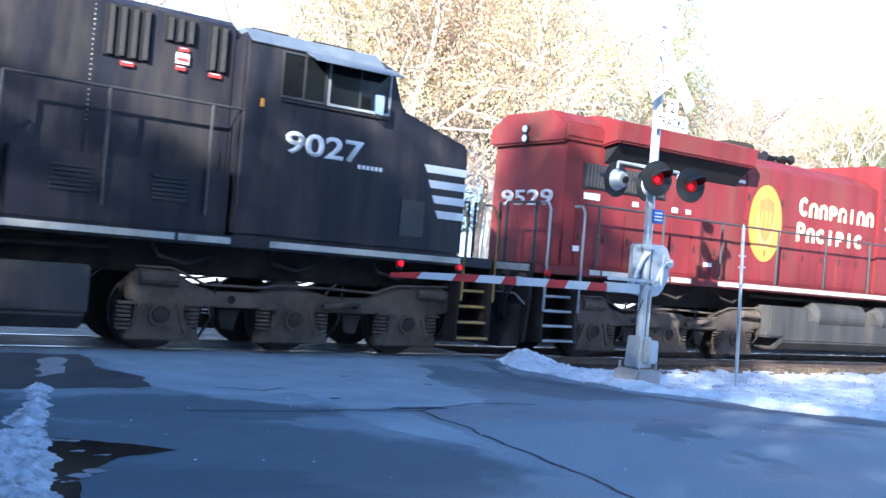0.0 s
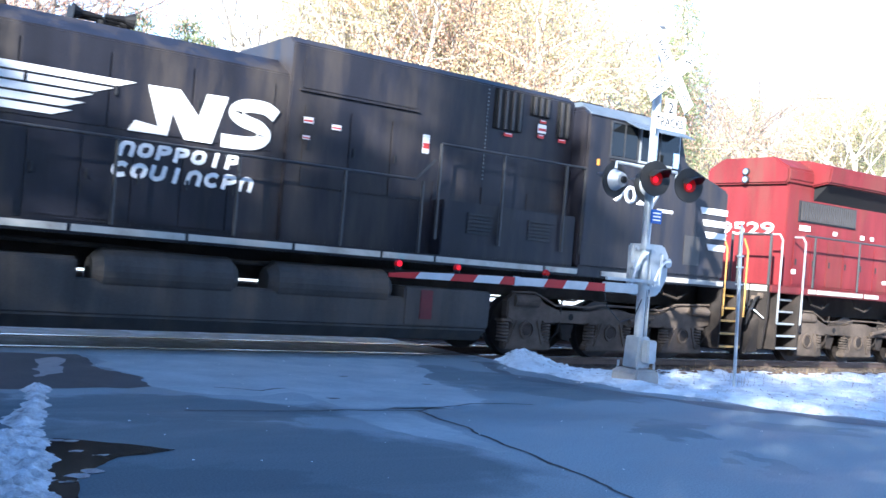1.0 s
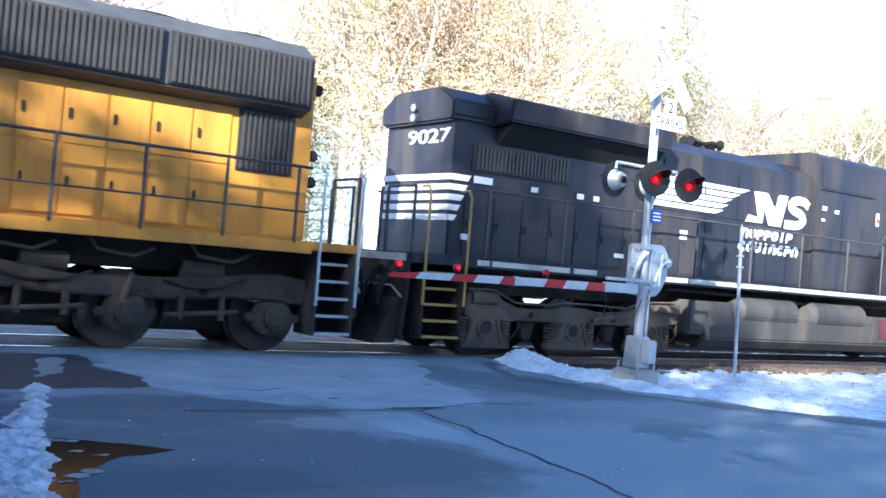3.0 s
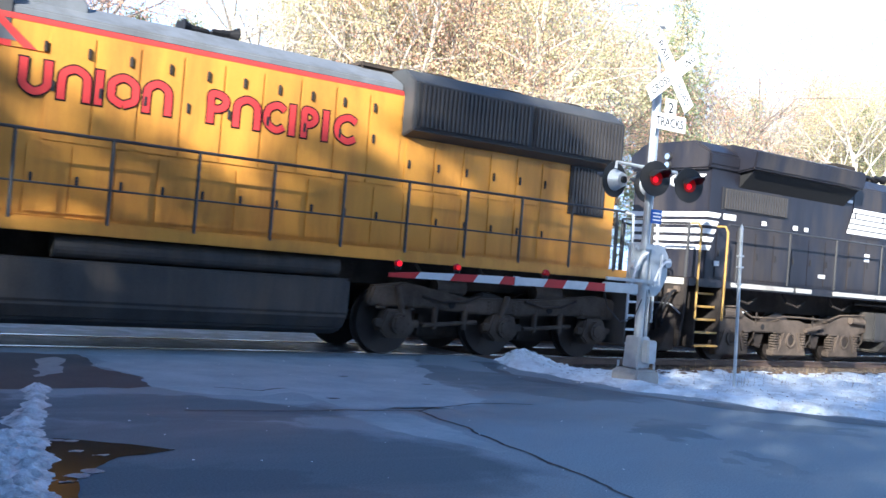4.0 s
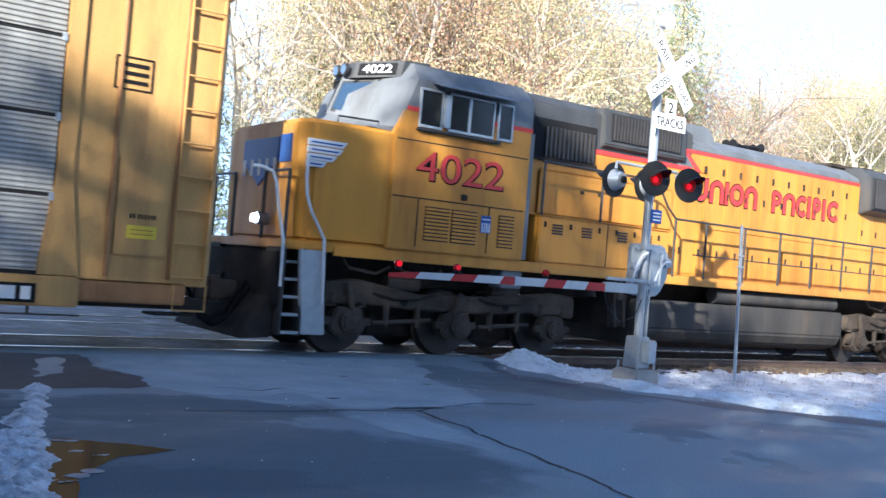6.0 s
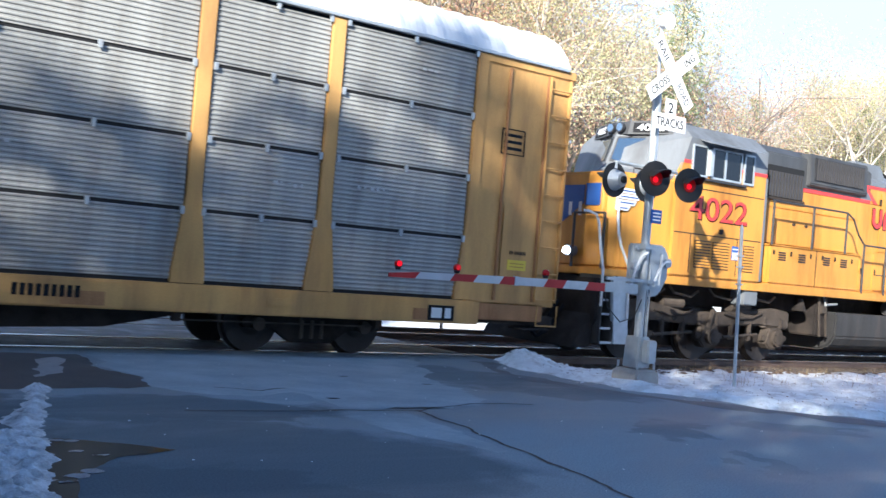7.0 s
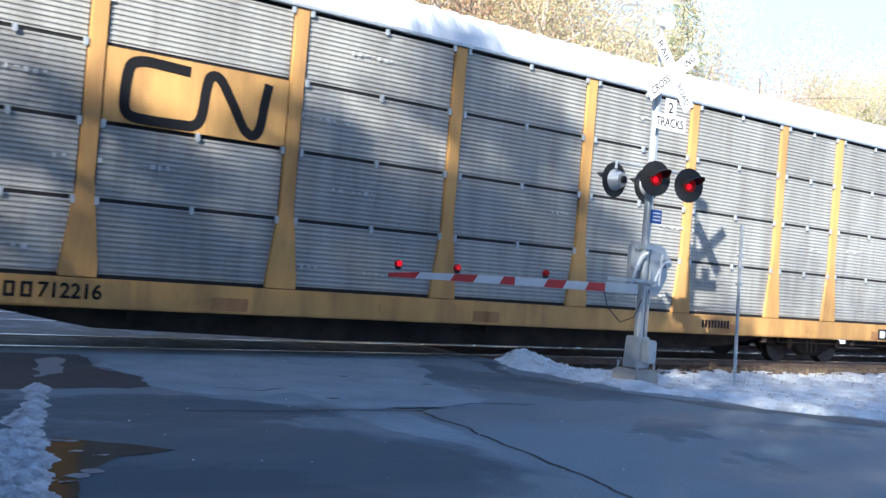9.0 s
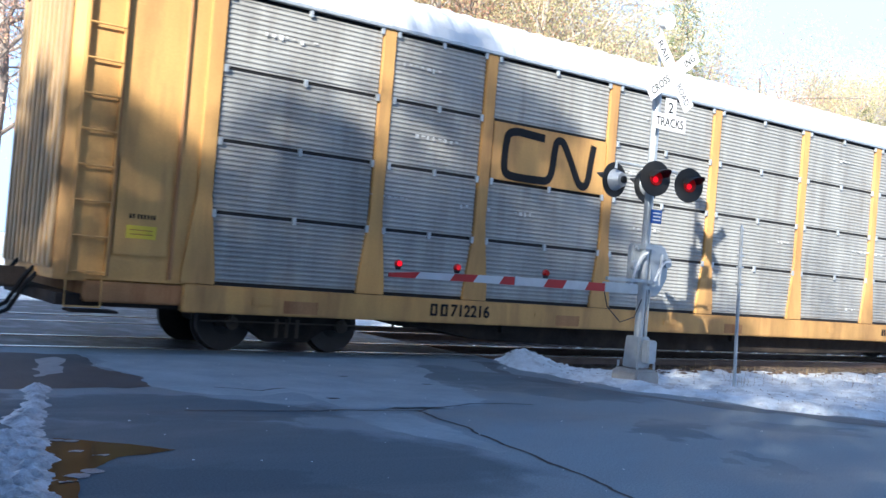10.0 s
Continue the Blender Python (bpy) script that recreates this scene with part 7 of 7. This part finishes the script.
    # tanks
    tank = prism([(-1.42, 1.17), (-1.42, 0.62), (-1.28, 0.40), (-1.0, 0.30), (1.0, 0.30), (1.28, 0.40), (1.42, 0.62), (1.42, 1.17)], 10.62 + o, 17.28 + o, 0.04, axis="x")
    part("fuel_tank", tank, M_TANK, L)
    bm = cyl((12.95 + o, -1.22, 1.34), (17.1 + o, -1.22, 1.34), 0.155, n=20)
    part("air_reservoir", bm, M_TANK, L)
    part("equipment_rack", box(10.02 + o, 10.50 + o, -1.30, 1.30, 0.62, 1.50, 0.03), M_UNDER, L)
    for x in (10.08, 10.32):
        part("rack_pipe", tube([(x + o, -1.33, 1.5), (x + o, -1.36, 1.0), (x + 0.08 + o, -1.34, 0.62)], 0.028), M_TRUCK_SHADED, L)
    part("rack_valve", box(10.14 + o, 10.30 + o, -1.38, -1.28, 1.12, 1.30, 0.02), M_TRUCK_SHADED, L)
    part("drain_cock", tube([(10.3 + o, -1.3, 1.5), (10.3 + o, -1.35, 1.32), (10.8 + o, -1.3, 1.36)], 0.03), M_RAIL_GREY, L)
    part("bell", cyl((9.55 + o, -1.2, 1.15), (9.55 + o, -1.2, 1.42), 0.16, 0.07, n=16), M_UNDER, L)
    for x in (4.4, 5.4, 6.6, 7.9, 18.6, 19.9, 21.3):
        part("sand_pipe", tube([(x + o, -1.1, 1.52), (x + 0.1 + o, -1.18, 1.34), (x + 0.6 + o, -1.18, 1.28), (x + 0.9 + o, -1.1, 1.4)], 0.028), M_TRUCK, L)
    part("jacking_pad", box(7.3 + o, 7.75 + o, -1.45, -1.1, 1.2, 1.5, 0.02), M_LOCO_GREY, L)
    radial_truck(L, [x + o for x in (4.55, 6.62, 8.74)])
    radial_truck(L, [x + o for x in (18.3, 20.45, 22.6)])
    return L


def corrugated(x0, x1, z0, z1, y, ribs, depth=0.016):
    """A panel pressed into horizontal ribs."""
    bm = bmesh.new()
    rows = []
    h = (z1 - z0) / ribs
    for k in range(ribs):
        for f, d in ((0.0, 0), (0.34, 0), (0.54, depth), (0.80, depth)):
            rows.append((z0 + (k + f) * h, y - d))
    rows.append((z1, y))
    vs = [[bm.verts.new((x, yy, z)) for x in (x0, x1)] for z, yy in rows]
    for a, b in zip(vs, vs[1:]):
        bm.faces.new((a[0], a[1], b[1], b[0]))
    return bm


def autorack(X):
    """Enclosed two-deck vehicle carrier: posts, corrugated side panels, round roof, end doors, ladders. x from -11.54."""
    C = thing("autorack_car", "tan-yellow autorack freight car with corrugated galvanised side panels", "freight car", pose(X, TRACK_Y, 0))
    o = 11.54
    x_posts = [0.12, -2.57, -4.57, -7.38, -10.12, -13.02, -15.86, -18.68, -20.67, -23.40]
    part("deck", box(-25.2 + o, 2.12 + o, -1.45, 1.45, 0.60, 0.75), M_UNDER, C)
    for s in (-1, 1):
        lo, hi = sorted((s * 1.44, s * 1.60))
        part("side_sill", box(-23.6 + o, 0.4 + o, lo, hi, 0.58, 0.96, 0.02), M_CAR_YELLOW, C)
        lo, hi = sorted((s * 1.46, s * 1.50))
        part("inner_lining", box(-23.4 + o, 0.12 + o, lo, hi, 0.96, 5.0), M_GAP, C)
        lo, hi = sorted((s * 1.50, s * 1.57))
        for x in x_posts:
            bm = box(x - 0.11 + o, x + 0.11 + o, lo, hi, 0.97, 5.0, 0.012)
            prism([(x - 0.24 + o, 0.97), (x - 0.24 + o, 1.12), (x - 0.10 + o, 2.25), (x + 0.10 + o, 2.25), (x + 0.24 + o, 1.12), (x + 0.24 + o, 0.97)], lo + 0.006 * s, hi + 0.006 * s, 0.008, bm=bm)
            part("post", bm, M_CAR_YELLOW, C)
    z_rows = [0.99, 1.965, 2.955, 3.955, 4.97]
    for i in range(len(x_posts) - 1):
        a, b = x_posts[i + 1] + 0.13, x_posts[i] - 0.13
        for r in range(4):
            if i == 6 and r == 2:
                z0, z1 = z_rows[r] + 0.025, z_rows[r + 1] - 0.025
                p = part("marker_panel", box(a + o, b + o, -1.565, -1.54, z0, z1, 0.005), M_CAR_YELLOW, C)
                bent_emblem(p, a + o, b + o, z0, z1)
                continue
            z0, z1 = z_rows[r] + 0.025, z_rows[r + 1] - 0.025
            bm = corrugated(a + o, b + o, z0, z1, -1.52, 14)
            p = part("side_panel", bm, M_GALV, C)
            for xx in (a + 0.02, b - 0.02, (a + b) / 2):
                part("panel_bracket", box(xx - 0.03 + o, xx + 0.03 + o, -1.585, -1.55, z1 - 0.05, z1 + 0.06, 0.006), M_STEEL, p)
        part("far_panel", box(a + o, b + o, 1.52, 1.55, 0.99, 4.97), M_GALV, C)
    # pale scuffed stencil marks low on some panels
    mk = random.Random(5)
    for i in range(26):
        x, z = mk.uniform(-22.8, -0.6), mk.choice((1.25, 1.3, 2.45, 2.55, 3.45, 4.5))
        for k in range(mk.randint(3, 8)):
            w = mk.uniform(0.03, 0.08)
            part("scuff_mark", box(x + k * 0.11 + o, x + k * 0.11 + w + o, -1.562, -1.556, z + mk.uniform(-0.03, 0.03), z + mk.uniform(0.025, 0.05)), M_SCUFF, C)
    # yellow end sections with ladders
    for x0, x1, d in ((0.12, 2.16, 1), (-25.24, -23.4, -1)):
        bm = prism([(x0 + o, -1.53), (x1 + o - 0.12 * (d > 0), -1.53), (x1 + o, -1.38), (x1 + o, 1.38), (x1 + o - 0.12 * (d > 0), 1.53), (x0 + o, 1.53)] if d > 0 else
                   [(x1 + o, -1.53), (x1 + o, 1.53), (x0 + o + 0.12, 1.53), (x0 + o, 1.38), (x0 + o, -1.38), (x0 + o + 0.12, -1.53)], 0.92, 5.0, 0.01, axis="z")
        e = part("end_section", bm, M_CAR_YELLOW, C)
        part("end_frame", box(min(x0, x1) + o, max(x0, x1) + o, -1.56, 1.56, 4.86, 5.02, 0.02), M_CAR_YELLOW, e)
        part("corner_sill", box(min(x0, x1) + 0.35 * (d < 0) + o, max(x0, x1) - 0.35 * (d > 0) + o, -1.55, 1.55, 0.66, 0.95, 0.02), M_RUSTYEL, e)
        xe = x1 if d > 0 else x0
        for k in range(11):
            y = -1.25 + k * 0.25
            part("door_rib", box(min(xe, xe + d * 0.05) + o, max(xe, xe + d * 0.05) + o, y - 0.07, y + 0.07, 1.05, 4.85, 0.02), M_ENDDOOR, e)
        lx = xe - d * 0.11 - d * 0.02
        a, b = sorted((lx, lx - d * 0.46))
        lad = part("ladder", box(a - 0.012 + o, a + 0.012 + o, -1.605, -1.53, 1.0, 4.85, 0.004), M_CAR_YELLOW, e)
        part("ladder_rail", box(b - 0.012 + o, b + 0.012 + o, -1.605, -1.53, 1.0, 4.85, 0.004), M_CAR_YELLOW, lad)
        for k in range(9):
            part("rung", tube([(a + o, -1.60, 1.04 + k * 0.45), (b + o, -1.60, 1.04 + k * 0.45)], 0.015, n=6), M_CAR_YELLOW, lad)
        part("door_edge", tube([(xe - d * 1.45 + o, -1.545, 1.0), (xe - d * 1.45 + o, -1.545, 4.85)], 0.03), M_RUSTYEL, e)
        part("door_edge", tube([(xe - d * 0.62 + o, -1.545, 1.0), (xe - d * 0.62 + o, -1.545, 4.85)], 0.022), M_RUSTYEL, e)
        part("lower_door", box(xe - d * 1.02 - 0.36 + o, xe - d * 1.02 + 0.36 + o, -1.55, -1.53, 1.28, 2.55, 0.01), M_CAR_YELLOW, e)
        part("yellow_notice", box(xe - d * 1.02 - 0.2 + o, xe - d * 1.02 + 0.2 + o, -1.558, -1.55, 1.51, 1.68), M_NOTICE, e)
        for k in range(2):
            part("notice_bar", box(xe - d * 1.02 - 0.15 + o, xe - d * 1.02 + 0.15 + o, -1.561, -1.558, 1.56 + 0.055 * k, 1.572 + 0.055 * k), M_GOLDDARK, e)
        for k in range(8):
            part("stencil_bar", box(xe - d * 1.02 - 0.17 + k * 0.043 + 0.02 * (k > 1) + o, xe - d * 1.02 - 0.145 + k * 0.043 + 0.02 * (k > 1) + o, -1.554, -1.55, 1.77, 1.83), M_BLACKMARK, e)
        if d > 0:
            part("stencil_box", ring_block(0.62 + o, 1.12 + o, 3.42, 3.85, -1.535, 0.018), M_BLACKMARK, e)
            for k in range(3):
                part("stencil_bar", box(0.68 + o, 1.06 + o, -1.54, -1.53, 3.50 + k * 0.11, 3.55 + k * 0.11), M_BLACKMARK, e)
        part("brake_step", box(xe - d * 0.5 - 0.3 + o, xe - d * 0.5 + 0.3 + o, -1.58, -1.2, 0.52, 0.55), M_UNDER, e)
        part("hand_grab", tube([(xe - d * 0.1 + o, -1.62, 0.95), (xe - d * 0.1 + o, -1.62, 0.6), (xe - d * 0.55 + o, -1.62, 0.6), (xe - d * 0.55 + o, -1.62, 0.95)], 0.016), M_CAR_YELLOW, e)
        coupler(C, xe + o, d)
    # round corrugated roof
    bm = bmesh.new()
    prof = [(-1.60, 5.02), (-1.50, 5.22), (-1.28, 5.48), (-0.85, 5.72), (-0.3, 5.84), (0.3, 5.84), (0.85, 5.72), (1.28, 5.48), (1.50, 5.22), (1.60, 5.02)]
    n = 270
    rings = []
    for k in range(n + 1):
        x = -25.0 + (26.95) * k / n
        g = 0.018 if (k // 2) % 2 else 0.0
        rings.append([bm.verts.new((x + o, y * (1 + g * 0.5), z + g)) for y, z in prof])
    for a, b in zip(rings, rings[1:]):
        for i in range(len(prof) - 1):
            bm.faces.new((a[i], a[i + 1], b[i + 1], b[i]))
    bm.faces.new(rings[0])
    bm.faces.new(rings[-1][::-1])
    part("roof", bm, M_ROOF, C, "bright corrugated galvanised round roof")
    for s in (-1, 1):
        lo, hi = sorted((s * 1.53, s * 1.61))
        part("eave_rail", box(-25.0 + o, 1.95 + o, lo, hi, 4.995, 5.05, 0.008), M_STEEL, C)
    # well between the trucks, sill marks, trucks
    part("centre_well", prism([(-20.2 + o, 0.62), (-18.35 + o, 0.30), (-15.0 + o, 0.22), (-8.5 + o, 0.22), (-5.55 + o, 0.32), (-4.0 + o, 0.62)], -1.25, 1.25, 0.02), M_UNDER, C)
    lettering("car_number", "712216", M_BLACKMARK, C, pose(-18.76 + o, -1.601, 0.79), 0.78, 0.2, bold=0.02)
    for k in range(2):
        part("reporting_mark_bar", ring_block(-19.55 + k * 0.2 + o, -19.42 + k * 0.2 + o, 0.69, 0.88, -1.60, 0.035), M_BLACKMARK, C)
    for k in range(9):
        part("web_mark_bar", box(-6.78 + k * 0.094 + o, -6.72 + k * 0.094 + o, -1.606, -1.60, 0.71, 0.86), M_BLACKMARK, C)
    part("plate_sign", box(-0.62 + o, -0.12 + o, -1.612, -1.60, 0.62, 0.86), M_BLACKMARK, C)
    part("plate_sign_bar", box(-0.56 + o, -0.36 + o, -1.616, -1.612, 0.66, 0.82), M_WHITE, C)
    part("plate_sign_bar", box(-0.30 + o, -0.18 + o, -1.616, -1.612, 0.66, 0.82), M_WHITE, C)
    for x in (-3.4, -8.9, -14.2, -17.4, -22.6):
        part("sill_bracket", box(x + o, x + 0.42 + o, -1.615, -1.60, 0.72, 0.84, 0.01), M_CAR_YELLOW, C)
    for x in (-4.7, -12.0, -18.0, -1.5):
        part("drain_lug", box(x + o, x + 0.12 + o, -1.5, -1.4, 0.45, 0.6, 0.01), M_UNDER, C)
    for a, b in ((-23.2, -19.6), (-4.6, 0.5)):
        rod = part("brake_rod", tube([(a + o, -1.32, 0.46), (b + o, -1.32, 0.46)], 0.014, n=6), M_TRUCK, C)
        for k in range(4):
            x = a + (b - a) * (k + 0.5) / 4 + o
            part("rod_hanger", box(x - 0.015, x + 0.015, -1.34, -1.30, 0.45, 0.60), M_TRUCK, rod)
    for x in (-22.1, -16.9, -12.4, -6.2, -0.9):
        part("sill_rust_patch", box(x + o, x + 0.55 + o, -1.603, -1.599, 0.62, 0.80), M_RUSTYEL, C)
    for xs in ((-22.65, -20.85), (-3.25, -1.45)):
        for s in (-1, 1):
            c = (xs[0] + xs[1]) / 2 + o
            lo, hi = sorted((s * 0.90, s * 1.06))
            pts = [(xs[0] + o - 0.22, 0.36), (xs[0] + o - 0.22, 0.52), (xs[0] + o + 0.35, 0.66), (xs[1] + o - 0.35, 0.66), (xs[1] + o + 0.22, 0.52), (xs[1] + o + 0.22, 0.36),
                   (xs[1] + o - 0.25, 0.36), (c + 0.35, 0.16), (c - 0.35, 0.16), (xs[0] + o + 0.25, 0.36)]
            f = part("truck_frame", prism(pts, lo, hi, 0.025), M_UNDER, C)
            for x in xs:
                part("axle_cap", cyl((x + o, s * 1.05, 0.42), (x + o, s * 1.13, 0.42), 0.1, n=14), M_TRUCK, f)
            bm = bmesh.new()
            for k in range(3):
                cyl((c - 0.17 + 0.17 * k, s * 1.0, 0.22), (c - 0.17 + 0.17 * k, s * 1.0, 0.5), 0.07, n=10, bm=bm)
            part("spring_group", bm, M_TRUCK, f)
        for x in xs:
            WHEELS.append((wheelset(C, x + o, 0.42), x + o, 0.42))
    return C


def ribbon(path, w, y, depth=0.008):
    """A flat stroke of width w along a smooth path in x and z."""
    pts = []
    p = [path[0], *path, path[-1]]
    for a, b, c, d in zip(p, p[1:], p[2:], p[3:]):
        for k in range(6):
            t = k / 6
            pts.append(Vector([0.5 * (2 * b[i] + (c[i] - a[i]) * t + (2 * a[i] - 5 * b[i] + 4 * c[i] - d[i]) * t * t + (3 * b[i] - a[i] - 3 * c[i] + d[i]) * t ** 3) for i in (0, 1)]))
    pts.append(Vector(path[-1]))
    bm = bmesh.new()
    prev = None
    for i, q in enumerate(pts):
        t = (pts[min(i + 1, len(pts) - 1)] - pts[max(i - 1, 0)]).normalized()
        nrm = Vector((-t.y, t.x)) * w / 2
        cur = [bm.verts.new((q.x + s * nrm.x, yy, q.y + s * nrm.y)) for s, yy in ((1, y), (1, y - depth), (-1, y - depth), (-1, y))]
        if prev:
            for k in range(4):
                bm.faces.new((prev[k], prev[(k + 1) % 4], cur[(k + 1) % 4], cur[k]))
        prev = cur
    bmesh.ops.recalc_face_normals(bm, faces=bm.faces)
    return bm


def bent_emblem(p, x0, x1, z0, z1):
    """The black emblem: one thick bent stroke with rounded corners."""
    path = [(0.43, 0.15), (0.30, 0.13), (0.19, 0.12), (0.125, 0.18), (0.105, 0.35), (0.10, 0.70), (0.12, 0.86), (0.19, 0.91), (0.40, 0.91), (0.475, 0.88),
            (0.51, 0.72), (0.525, 0.32), (0.545, 0.16), (0.60, 0.18), (0.68, 0.50), (0.755, 0.83), (0.81, 0.90), (0.845, 0.77), (0.86, 0.45), (0.88, 0.12)]
    part("emblem_stroke", ribbon([(x0 + u * (x1 - x0), z1 - v * (z1 - z0)) for u, v in path], 0.135, -1.566), M_BLACKMARK, p)


black_loco = hood_locomotive(M_LOCO_BLACK, M_WHITE, M_RAIL_DARK, M_RAIL_YEL, M_TRUCK, "black diesel locomotive with white stripes and number 9027", 35.0)
black_marks(black_loco)
red_loco = hood_locomotive(M_LOCO_RED, M_WHITE, M_RAIL_DARK, M_RAIL_GREY, M_TRUCK, "red diesel locomotive with gold emblem and cream markings", 57.1, black_loco=False)
red_marks(red_loco)
yellow_loco = yellow_locomotive(13.5)
car = autorack(-11.54)


def motions():
    """The train runs along the track; its wheels roll on the rails."""
    for v, x0 in ((black_loco, 35.0), (red_loco, 57.1), (yellow_loco, 13.5), (car, -11.54)):
        walk(v, [(k / 2, pose(x0 + travel(k / 2), TRACK_Y, 0)) for k in range(21)])
    for w, x, r in WHEELS:
        walk(w, [(k / 10, pose(x, 0, r, 0, math.degrees((travel(k / 10) - travel(0)) / r), 0)) for k in range(101)])


motions()
